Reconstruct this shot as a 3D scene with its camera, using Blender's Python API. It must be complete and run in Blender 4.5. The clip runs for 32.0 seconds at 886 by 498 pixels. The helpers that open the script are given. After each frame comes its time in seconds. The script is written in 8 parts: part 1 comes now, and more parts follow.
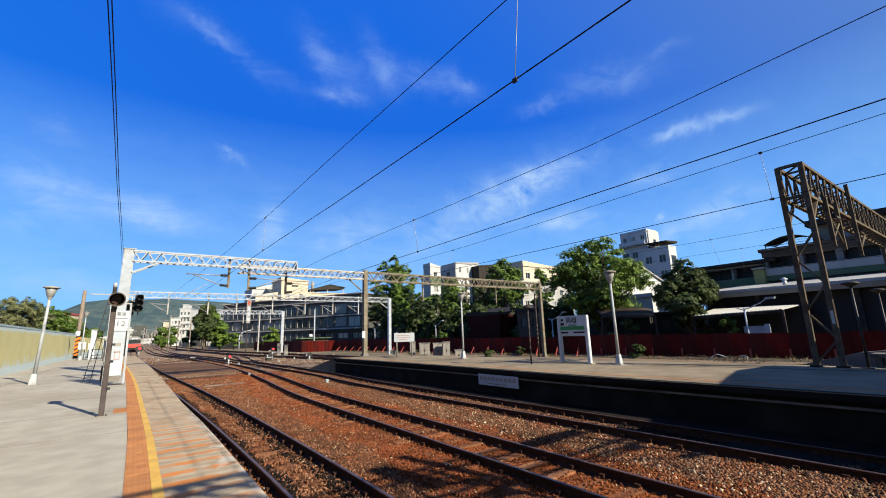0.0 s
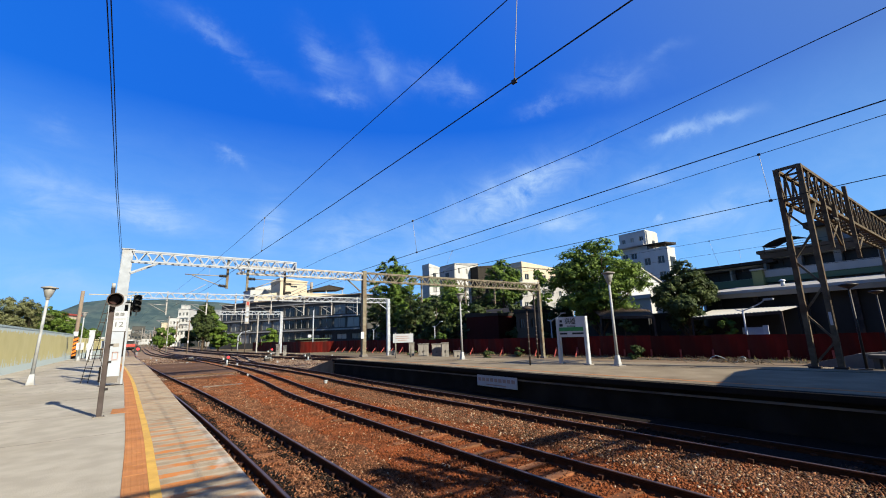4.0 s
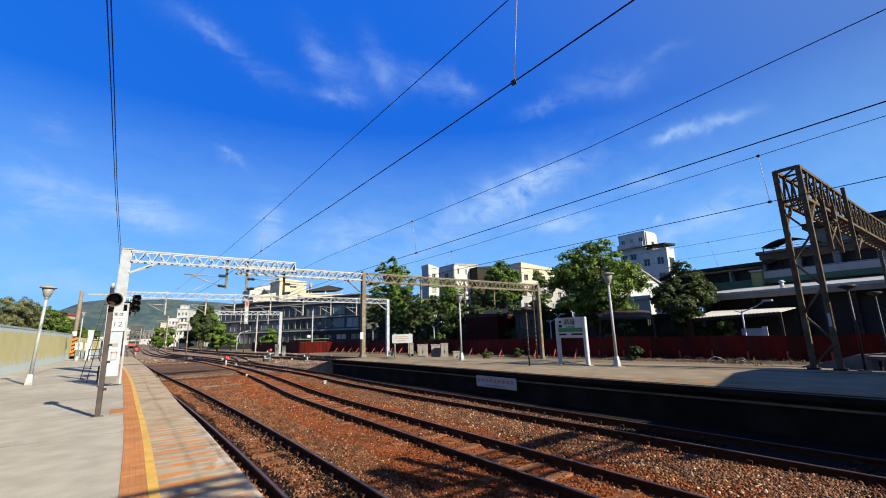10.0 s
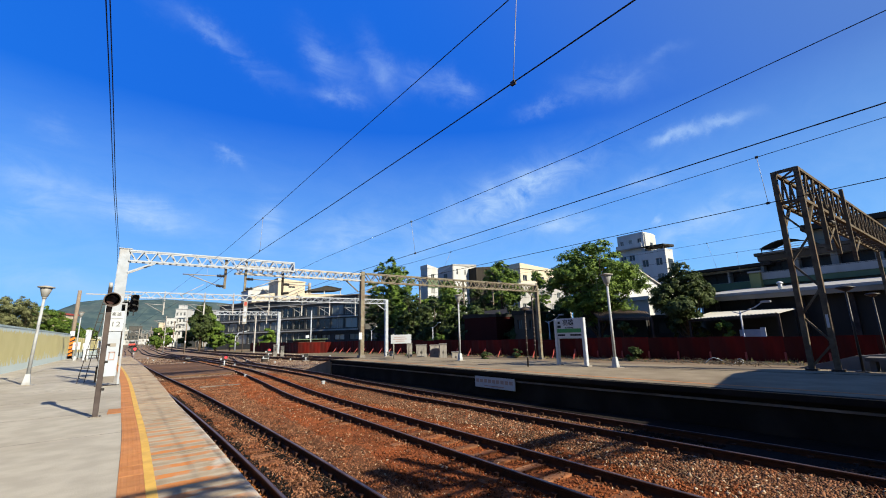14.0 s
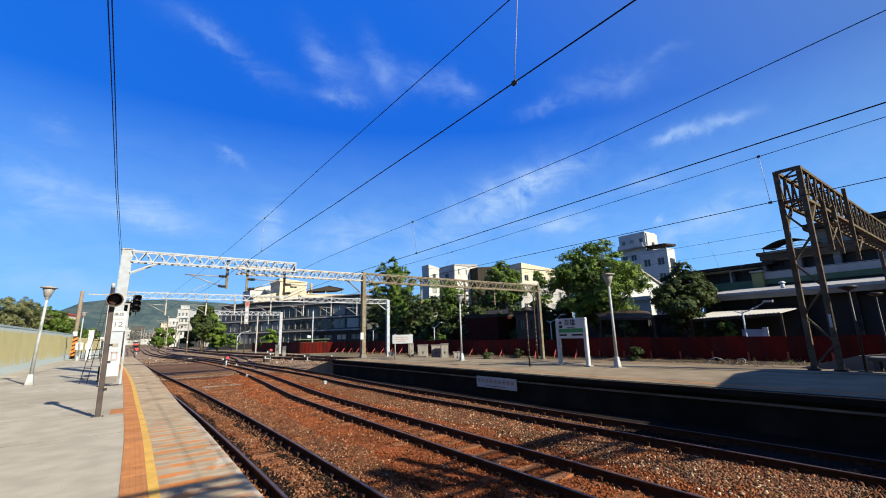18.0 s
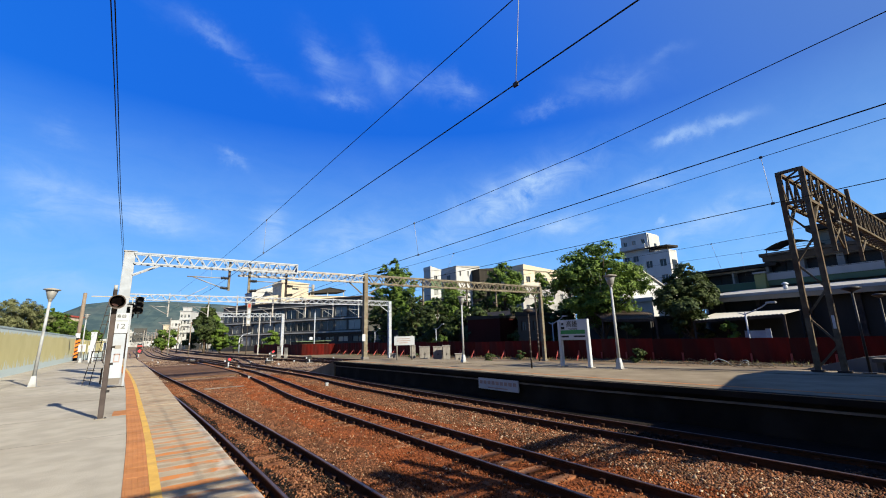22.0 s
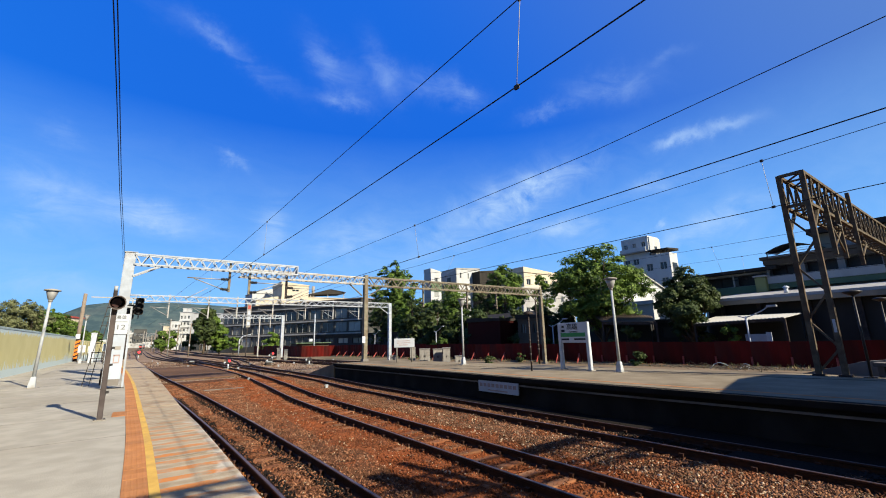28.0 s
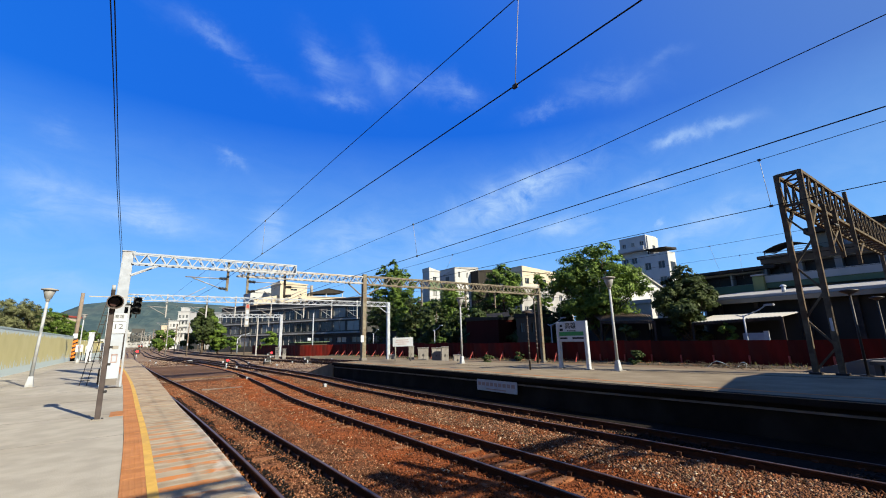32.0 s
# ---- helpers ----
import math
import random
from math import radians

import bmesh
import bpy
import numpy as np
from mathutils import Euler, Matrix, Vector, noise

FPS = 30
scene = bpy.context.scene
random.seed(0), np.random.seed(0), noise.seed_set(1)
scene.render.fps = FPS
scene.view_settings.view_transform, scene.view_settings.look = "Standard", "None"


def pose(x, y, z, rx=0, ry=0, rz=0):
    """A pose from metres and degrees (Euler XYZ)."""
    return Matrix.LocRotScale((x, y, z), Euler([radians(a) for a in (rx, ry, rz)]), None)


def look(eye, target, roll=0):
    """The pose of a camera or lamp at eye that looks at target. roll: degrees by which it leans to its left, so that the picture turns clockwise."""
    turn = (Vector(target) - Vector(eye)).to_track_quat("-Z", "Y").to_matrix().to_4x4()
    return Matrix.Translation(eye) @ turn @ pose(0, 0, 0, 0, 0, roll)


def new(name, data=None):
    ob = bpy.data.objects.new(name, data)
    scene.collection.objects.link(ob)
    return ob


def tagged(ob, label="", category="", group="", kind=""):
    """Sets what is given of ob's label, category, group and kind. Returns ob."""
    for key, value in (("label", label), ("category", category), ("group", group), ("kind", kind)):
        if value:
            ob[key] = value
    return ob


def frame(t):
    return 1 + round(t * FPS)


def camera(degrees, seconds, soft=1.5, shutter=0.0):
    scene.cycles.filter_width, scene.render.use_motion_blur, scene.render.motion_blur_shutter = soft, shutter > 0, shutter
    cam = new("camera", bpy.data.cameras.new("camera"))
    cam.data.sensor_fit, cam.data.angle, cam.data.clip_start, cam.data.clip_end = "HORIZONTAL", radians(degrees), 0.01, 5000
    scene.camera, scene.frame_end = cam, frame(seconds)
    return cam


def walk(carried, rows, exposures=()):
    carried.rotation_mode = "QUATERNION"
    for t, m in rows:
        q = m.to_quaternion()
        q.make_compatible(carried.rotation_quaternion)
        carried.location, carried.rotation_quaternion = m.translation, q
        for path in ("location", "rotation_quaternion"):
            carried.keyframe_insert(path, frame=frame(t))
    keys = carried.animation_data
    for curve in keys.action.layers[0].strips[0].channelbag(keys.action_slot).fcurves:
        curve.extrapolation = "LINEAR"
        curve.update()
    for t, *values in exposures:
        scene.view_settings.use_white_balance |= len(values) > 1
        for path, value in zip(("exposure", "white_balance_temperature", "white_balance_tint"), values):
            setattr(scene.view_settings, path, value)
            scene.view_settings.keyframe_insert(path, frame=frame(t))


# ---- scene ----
cam = camera(94.1, 32.0, soft=1.0)
PATH = [
    (0, pose(0, 0, 2.3, 101.466, 1.780, -35.639)),
    (0.5, pose(0, 0, 2.3, 101.564, 1.831, -35.550)),
    (1, pose(0, 0, 2.3, 101.559, 1.735, -35.643)),
    (1.5, pose(0, 0, 2.3, 101.626, 1.601, -35.652)),
    (2, pose(0, 0, 2.3, 101.591, 1.797, -35.650)),
    (2.5, pose(0, 0, 2.3, 101.699, 1.744, -35.782)),
    (3, pose(0, 0, 2.3, 101.650, 1.733, -35.777)),
    (3.5, pose(0, 0, 2.3, 101.568, 1.706, -35.782)),
    (5.5, pose(0, 0, 2.3, 101.625, 1.741, -35.841)),
    (6, pose(0, 0, 2.3, 101.580, 1.808, -35.763)),
    (6.5, pose(0, 0, 2.3, 101.605, 1.673, -35.808)),
    (7, pose(0, 0, 2.3, 101.615, 1.656, -35.742)),
    (7.5, pose(0, 0, 2.3, 101.691, 1.835, -35.658)),
    (8, pose(0, 0, 2.3, 101.593, 1.800, -35.753)),
    (8.5, pose(0, 0, 2.3, 101.628, 1.632, -35.880)),
    (9, pose(0, 0, 2.3, 101.641, 1.619, -35.890)),
    (9.5, pose(0, 0, 2.3, 101.659, 1.536, -35.894)),
    (10, pose(0, 0, 2.3, 101.649, 1.600, -35.889)),
    (10.5, pose(0, 0, 2.3, 101.682, 1.776, -35.774)),
    (11, pose(0, 0, 2.3, 101.652, 1.895, -35.747)),
    (11.5, pose(0, 0, 2.3, 101.593, 1.782, -35.840)),
    (12, pose(0, 0, 2.3, 101.615, 1.590, -35.881)),
    (12.5, pose(0, 0, 2.3, 101.741, 1.605, -35.961)),
    (13, pose(0, 0, 2.3, 101.778, 1.468, -36.061)),
    (13.5, pose(0, 0, 2.3, 101.797, 1.561, -36.002)),
    (14, pose(0, 0, 2.3, 101.707, 1.505, -36.061)),
    (14.5, pose(0, 0, 2.3, 101.682, 1.320, -35.981)),
    (16.5, pose(0, 0, 2.3, 101.713, 1.524, -35.774)),
    (17, pose(0, 0, 2.3, 101.707, 1.529, -35.792)),
    (17.5, pose(0, 0, 2.3, 101.711, 1.555, -35.807)),
    (18, pose(0, 0, 2.3, 101.712, 1.541, -35.854)),
    (18.5, pose(0, 0, 2.3, 101.760, 1.581, -35.749)),
    (19, pose(0, 0, 2.3, 101.697, 1.496, -35.742)),
    (19.5, pose(0, 0, 2.3, 101.732, 1.411, -35.728)),
    (20, pose(0, 0, 2.3, 101.766, 1.414, -35.680)),
    (20.5, pose(0, 0, 2.3, 101.857, 1.406, -35.653)),
    (21, pose(0, 0, 2.3, 101.875, 1.428, -35.698)),
    (21.5, pose(0, 0, 2.3, 101.911, 1.470, -35.635)),
    (22, pose(0, 0, 2.3, 101.932, 1.585, -35.611)),
    (22.5, pose(0, 0, 2.3, 101.860, 1.523, -35.547)),
    (23, pose(0, 0, 2.3, 101.926, 1.389, -35.449)),
    (23.5, pose(0, 0, 2.3, 101.945, 1.513, -35.538)),
    (24, pose(0, 0, 2.3, 102.030, 1.553, -35.660)),
    (24.5, pose(0, 0, 2.3, 101.993, 1.537, -35.664)),
    (25, pose(0, 0, 2.3, 101.975, 1.411, -35.714)),
    (25.5, pose(0, 0, 2.3, 102.072, 1.496, -35.602)),
    (27.5, pose(0, 0, 2.3, 102.200, 1.641, -35.541)),
    (28, pose(0, 0, 2.3, 102.235, 1.356, -35.606)),
    (28.5, pose(0, 0, 2.3, 102.261, 1.492, -35.533)),
    (29, pose(0, 0, 2.3, 102.213, 1.614, -35.555)),
    (29.5, pose(0, 0, 2.3, 102.193, 1.481, -35.613)),
    (30, pose(0, 0, 2.3, 102.105, 1.539, -35.613)),
    (30.5, pose(0, 0, 2.3, 101.999, 1.368, -35.651)),
    (31, pose(0, 0, 2.3, 102.086, 1.409, -35.707)),
    (31.5, pose(0, 0, 2.3, 102.049, 1.500, -35.788)),
    (32, pose(0, 0, 2.3, 102.104, 1.415, -35.804)),
]
walk(cam, PATH)

# ---- daylight ----
SUN_EL, SUN_AZ = 31.0, 163.0     # degrees; azimuth clockwise from +y
sun_from = Vector((math.sin(radians(SUN_AZ)) * math.cos(radians(SUN_EL)), math.cos(radians(SUN_AZ)) * math.cos(radians(SUN_EL)), math.sin(radians(SUN_EL))))
sun = new("sun", bpy.data.lights.new("sun", "SUN"))
sun.data.energy, sun.data.angle, sun.data.color = 5.0, radians(0.5), (1.0, 0.89, 0.70)
sun.matrix_world = look((0, 0, 60), tuple(Vector((0, 0, 60)) - sun_from))
scene.view_settings.exposure = 1.2

# soft wisps: azimuth, elevation, half length, half width, lean (degrees), strength
CLOUDS = [
    (6.5, 34.4, 6.2, 1.0, -19, 0.27), (4.0, 34.8, 2.4, 0.51, -21, 0.22), (18.0, 35.8, 2.9, 1.2, -44, 0.30), (27.2, 35.4, 3.3, 1.2, -65, 0.26), (21.6, 31.3, 2.7, 0.8, -8, 0.34), (22.5, 34.0, 4.0, 2.2, -20, 0.16),
    (35.2, 33.7, 5.4, 1.5, -13, 0.26), (40.2, 32.8, 1.7, 0.8, -29, 0.28), (51.9, 29.3, 3.1, 0.8, 7, 0.45), (61.0, 30.4, 4.4, 1.6, -4, 0.32), (66.3, 22.6, 1.9, 0.81, 9, 0.6),
    (71.5, 22.7, 3.5, 0.73, 1, 0.6), (43.2, 17.3, 10.9, 2.6, 23, 0.7), (48.8, 19.2, 6.3, 1.5, 23, 0.65), (53.0, 14.2, 4.7, 1.3, 1, 0.6), (65.2, 18.0, 4.7, 0.85, 5, 0.4),
    (-1.8, 14.9, 5.2, 1.6, -15, 0.65), (0.2, 14.3, 2.7, 0.96, -7, 0.5), (-9.8, 15.1, 3.3, 1.9, -36, 0.6), (-10.7, 11.8, 1.2, 1.18, -10, 0.4), (7.5, 22.2, 1.7, 0.61, -25, 0.5),
    (12.6, 14.0, 3.1, 1.7, 72, 0.65), (69.5, 12.3, 5.6, 1.4, 18, 0.65), (23.5, 13.5, 6.1, 2.2, 16, 0.45), (-9.2, 21.3, 1.5, 0.83, -13, 0.2), (-6.8, 6.2, 4.3, 1.13, -4, 0.35),
    (64.7, 13.2, 0.6, 0.28, 13, 0.45), (67.9, 32.2, 1.8, 0.63, -1, 0.2),
]


def build_world():
    world = bpy.data.worlds.new("sky")
    scene.world = world
    world.use_nodes = True
    nt = world.node_tree
    nt.nodes.clear()

    def node(kind, **values):
        n = nt.nodes.new(kind)
        for key, value in values.items():
            n.inputs[int(key[1:])].default_value = value
        return n

    def mathn(op, a, b=None, c=None):
        n = nt.nodes.new("ShaderNodeMath")
        n.operation = op
        for i, v in enumerate((a, b, c)):
            if v is None:
                continue
            if isinstance(v, (int, float)):
                n.inputs[i].default_value = v
            else:
                nt.links.new(v, n.inputs[i])
        return n.outputs[0]

    out = nt.nodes.new("ShaderNodeOutputWorld")
    back = nt.nodes.new("ShaderNodeBackground")
    back.inputs["Strength"].default_value = 0.058
    sky = nt.nodes.new("ShaderNodeTexSky")
    sky.sky_type, sky.sun_disc = "NISHITA", False
    sky.sun_elevation, sky.sun_rotation = radians(SUN_EL), radians(SUN_AZ)
    sky.air_density, sky.dust_density, sky.ozone_density = 1.0, 0.3, 3.0
    grade = nt.nodes.new("ShaderNodeHueSaturation")
    grade.inputs["Saturation"].default_value = 1.08
    tint = nt.nodes.new("ShaderNodeMix")     # deep tropical blue
    tint.data_type, tint.blend_type = "RGBA", "MULTIPLY"
    tint.inputs["Factor"].default_value, tint.inputs["B"].default_value = 1.0, (0.53, 0.90, 1.86, 1)
    nt.links.new(sky.outputs[0], tint.inputs["A"])
    nt.links.new(tint.outputs["Result"], grade.inputs["Color"])
    even = nt.nodes.new("ShaderNodeMix")     # clear air is nearly one blue overhead
    even.data_type = "RGBA"
    even.inputs["Factor"].default_value, even.inputs["B"].default_value = 0.82, (0.10, 1.36, 6.0, 1)
    nt.links.new(grade.outputs[0], even.inputs["A"])
    coord = nt.nodes.new("ShaderNodeTexCoord").outputs["Generated"]

    # wind-torn edges: the wisps lie in a slightly warped sky
    torn = nt.nodes.new("ShaderNodeTexNoise")
    torn.inputs["Scale"].default_value, torn.inputs["Detail"].default_value, torn.inputs["Roughness"].default_value = 9.0, 9, 0.7
    nt.links.new(coord, torn.inputs["Vector"])
    bend = nt.nodes.new("ShaderNodeVectorMath")
    bend.operation = "MULTIPLY_ADD"
    nt.links.new(torn.outputs["Color"], bend.inputs[0])
    bend.inputs[1].default_value, bend.inputs[2].default_value = (0.085, 0.085, 0.085), (-0.0425, -0.0425, -0.0425)
    warped = nt.nodes.new("ShaderNodeVectorMath")
    warped.operation = "ADD"
    nt.links.new(coord, warped.inputs[0])
    nt.links.new(bend.outputs[0], warped.inputs[1])

    def dot(v, source=None):
        n = nt.nodes.new("ShaderNodeVectorMath")
        n.operation = "DOT_PRODUCT"
        nt.links.new(source or warped.outputs[0], n.inputs[0])
        n.inputs[1].default_value = v
        return n.outputs["Value"]

    def ramp(value, a, b, lo, hi):
        n = nt.nodes.new("ShaderNodeMapRange")
        n.interpolation_type = "SMOOTHSTEP"
        n.inputs["From Min"].default_value, n.inputs["From Max"].default_value = a, b
        n.inputs["To Min"].default_value, n.inputs["To Max"].default_value = lo, hi
        nt.links.new(value, n.inputs["Value"])
        return n.outputs[0]

    # the sky is deepest away from the sun and high up, and pales round the sun
    deep = nt.nodes.new("ShaderNodeMix")
    deep.data_type = "RGBA"
    nt.links.new(ramp(dot((0.354, 0.612, 0.707), coord), 0.60, 1.0, 0.0, 0.85), deep.inputs["Factor"])
    nt.links.new(even.outputs["Result"], deep.inputs["A"])
    deep.inputs["B"].default_value = (0.09, 1.08, 5.6, 1)
    pale = nt.nodes.new("ShaderNodeMix")
    pale.data_type = "RGBA"
    nt.links.new(ramp(dot(tuple(sun_from), coord), -0.15, 0.95, 0.0, 0.85), pale.inputs["Factor"])
    nt.links.new(deep.outputs["Result"], pale.inputs["A"])
    pale.inputs["B"].default_value = (1.45, 2.2, 3.5, 1)

    total = None
    for az, el, a, b, lean, strength in CLOUDS:
        az, el, lean = radians(az), radians(el), radians(lean)
        c = Vector((math.sin(az) * math.cos(el), math.cos(az) * math.cos(el), math.sin(el)))
        r = Vector((math.cos(az), -math.sin(az), 0))
        u = r.cross(c)
        along, across = r * math.cos(lean) + u * math.sin(lean), u * math.cos(lean) - r * math.sin(lean)
        p = mathn("MULTIPLY", dot(along), 1 / math.sin(radians(a)))
        q = mathn("MULTIPLY", dot(across), 1 / math.sin(radians(b)))
        d2 = mathn("ADD", mathn("MULTIPLY", p, p), mathn("MULTIPLY", q, q))
        g = mathn("MULTIPLY", mathn("POWER", 2.718, mathn("MULTIPLY", d2, -1.0)), strength)
        front = mathn("GREATER_THAN", dot(c), 0.0)
        g = mathn("MULTIPLY", g, front)
        total = g if total is None else mathn("ADD", total, g)
    # feathery streaks: noise stretched along the wisps
    mapping = nt.nodes.new("ShaderNodeMapping")
    mapping.inputs["Rotation"].default_value = (0.0, radians(-24), radians(-44))
    mapping.inputs["Scale"].default_value = (3.0, 6.0, 9.0)
    nt.links.new(coord, mapping.inputs["Vector"])
    fine = nt.nodes.new("ShaderNodeTexNoise")
    fine.inputs["Scale"].default_value, fine.inputs["Detail"].default_value, fine.inputs["Roughness"].default_value = 2.2, 9, 0.62
    fine.inputs["Distortion"].default_value = 0.6
    nt.links.new(mapping.outputs[0], fine.inputs["Vector"])
    soft = nt.nodes.new("ShaderNodeMapRange")
    soft.inputs["From Min"].default_value, soft.inputs["From Max"].default_value = 0.30, 0.74
    nt.links.new(fine.outputs["Fac"], soft.inputs["Value"])
    # haze, thicker low down
    sep = nt.nodes.new("ShaderNodeSeparateXYZ")
    nt.links.new(coord, sep.inputs[0])
    low = nt.nodes.new("ShaderNodeMapRange")
    low.inputs["From Min"].default_value, low.inputs["From Max"].default_value = 0.0, 0.46
    low.inputs["To Min"].default_value, low.inputs["To Max"].default_value = 0.95, 0.0
    nt.links.new(sep.outputs["Z"], low.inputs["Value"])
    haze = nt.nodes.new("ShaderNodeMix")
    haze.data_type = "RGBA"
    nt.links.new(low.outputs[0], haze.inputs["Factor"])
    nt.links.new(pale.outputs["Result"], haze.inputs["A"])
    haze.inputs["B"].default_value = (2.05, 4.95, 8.6, 1)
    cover = mathn("ADD", mathn("MULTIPLY", mathn("MULTIPLY", total, soft.outputs[0]), 1.15), mathn("MULTIPLY", mathn("MULTIPLY", low.outputs[0], soft.outputs[0]), 0.3))
    cover = mathn("MINIMUM", cover, 0.85)
    mix = nt.nodes.new("ShaderNodeMix")
    mix.data_type = "RGBA"
    nt.links.new(cover, mix.inputs["Factor"])
    nt.links.new(haze.outputs["Result"], mix.inputs["A"])
    mix.inputs["B"].default_value = (3.6, 5.2, 7.6, 1)
    nt.links.new(mix.outputs["Result"], back.inputs["Color"])
    nt.links.new(back.outputs[0], out.inputs["Surface"])


build_world()

# ---- materials ----
def material(name, color, rough=0.7, metal=0.0, color2=None, scale=4.0, detail=5, contrast=(0.35, 0.65), bump=0.0, bump_scale=60.0,
             stain=None, stain_scale=0.6, stain_amount=0.5, island=0.0, object_vary=0.0, coords="Object", stretch=(1, 1, 1)):
    m = bpy.data.materials.new(name)
    m.use_nodes = True
    nt = m.node_tree
    bsdf = nt.nodes["Principled BSDF"]
    bsdf.inputs["Roughness"].default_value, bsdf.inputs["Metallic"].default_value = rough, metal
    bsdf.inputs["Specular IOR Level"].default_value = 0.5 if rough < 0.3 else (0.3 if rough < 0.6 else 0.08)
    tc = nt.nodes.new("ShaderNodeTexCoord")
    mp = nt.nodes.new("ShaderNodeMapping")
    mp.inputs["Scale"].default_value = stretch
    if coords == "World":
        geo = nt.nodes.new("ShaderNodeNewGeometry")
        nt.links.new(geo.outputs["Position"], mp.inputs["Vector"])
    else:
        nt.links.new(tc.outputs[coords], mp.inputs["Vector"])

    def noise_fac(sc, det, lo, hi):
        n = nt.nodes.new("ShaderNodeTexNoise")
        n.inputs["Scale"].default_value, n.inputs["Detail"].default_value = sc, det
        nt.links.new(mp.outputs[0], n.inputs["Vector"])
        r = nt.nodes.new("ShaderNodeMapRange")
        r.inputs["From Min"].default_value, r.inputs["From Max"].default_value = lo, hi
        nt.links.new(n.outputs["Fac"], r.inputs["Value"])
        return r.outputs[0]

    def mixed(fac, a, b):
        n = nt.nodes.new("ShaderNodeMix")
        n.data_type = "RGBA"
        nt.links.new(fac, n.inputs["Factor"])
        for v, key in ((a, "A"), (b, "B")):
            if isinstance(v, tuple):
                n.inputs[key].default_value = (*v, 1)
            else:
                nt.links.new(v, n.inputs[key])
        return n.outputs["Result"]

    col = mixed(noise_fac(scale, detail, *contrast), color, color2 or tuple(c * 0.75 for c in color))
    if stain:
        f = noise_fac(stain_scale, 6, 0.48, 0.68)
        k = nt.nodes.new("ShaderNodeMath")
        k.operation = "MULTIPLY"
        k.inputs[1].default_value = stain_amount
        nt.links.new(f, k.inputs[0])
        col = mixed(k.outputs[0], col, stain)
    if island or object_vary:
        src = nt.nodes.new("ShaderNodeNewGeometry").outputs["Random Per Island"] if island else nt.nodes.new("ShaderNodeObjectInfo").outputs["Random"]
        r = nt.nodes.new("ShaderNodeMapRange")
        v = island or object_vary
        r.inputs["To Min"].default_value, r.inputs["To Max"].default_value = 1 - v, 1 + v
        nt.links.new(src, r.inputs["Value"])
        hs = nt.nodes.new("ShaderNodeHueSaturation")
        nt.links.new(r.outputs[0], hs.inputs["Value"])
        nt.links.new(col, hs.inputs["Color"])
        col = hs.outputs[0]
    nt.links.new(col, bsdf.inputs["Base Color"])
    if bump:
        n = nt.nodes.new("ShaderNodeTexNoise")
        n.inputs["Scale"].default_value, n.inputs["Detail"].default_value = bump_scale, 4
        nt.links.new(mp.outputs[0], n.inputs["Vector"])
        b = nt.nodes.new("ShaderNodeBump")
        b.inputs["Strength"].default_value, b.inputs["Distance"].default_value = bump, 0.02
        nt.links.new(n.outputs["Fac"], b.inputs["Height"])
        nt.links.new(b.outputs[0], bsdf.inputs["Normal"])
    return m


def glow(name, color, strength):
    m = bpy.data.materials.new(name)
    m.use_nodes = True
    b = m.node_tree.nodes["Principled BSDF"]
    b.inputs["Base Color"].default_value = (*color, 1)
    b.inputs["Emission Color"].default_value = (*color, 1)
    b.inputs["Emission Strength"].default_value = strength
    return m


def leaf_material(name, color, color2):
    """Leaf tones drift from bough to bough and a little from leaf to leaf."""
    m = bpy.data.materials.new(name)
    m.use_nodes = True
    nt = m.node_tree
    b = nt.nodes["Principled BSDF"]
    geo = nt.nodes.new("ShaderNodeNewGeometry")
    no = nt.nodes.new("ShaderNodeTexNoise")
    no.inputs["Scale"].default_value, no.inputs["Detail"].default_value = 0.7, 3
    nt.links.new(geo.outputs["Position"], no.inputs["Vector"])
    bough = nt.nodes.new("ShaderNodeMapRange")
    bough.inputs["From Min"].default_value, bough.inputs["From Max"].default_value = 0.36, 0.66
    bough.inputs["To Max"].default_value = 0.6
    nt.links.new(no.outputs["Fac"], bough.inputs["Value"])
    both = nt.nodes.new("ShaderNodeMath")
    both.operation = "MULTIPLY_ADD"
    nt.links.new(geo.outputs["Random Per Island"], both.inputs[0])
    both.inputs[1].default_value = 0.4
    nt.links.new(bough.outputs[0], both.inputs[2])
    mix = nt.nodes.new("ShaderNodeMix")
    mix.data_type = "RGBA"
    nt.links.new(both.outputs[0], mix.inputs["Factor"])
    mix.inputs["A"].default_value, mix.inputs["B"].default_value = (*color, 1), (*color2, 1)
    nt.links.new(mix.outputs["Result"], b.inputs["Base Color"])
    b.inputs["Roughness"].default_value, b.inputs["Specular IOR Level"].default_value = 0.6, 0.2
    tr = nt.nodes.new("ShaderNodeBsdfTranslucent")
    nt.links.new(mix.outputs["Result"], tr.inputs["Color"])
    ms = nt.nodes.new("ShaderNodeMixShader")
    ms.inputs[0].default_value = 0.22
    nt.links.new(b.outputs[0], ms.inputs[1])
    nt.links.new(tr.outputs[0], ms.inputs[2])
    nt.links.new(ms.outputs[0], nt.nodes["Material Output"].inputs["Surface"])
    return m


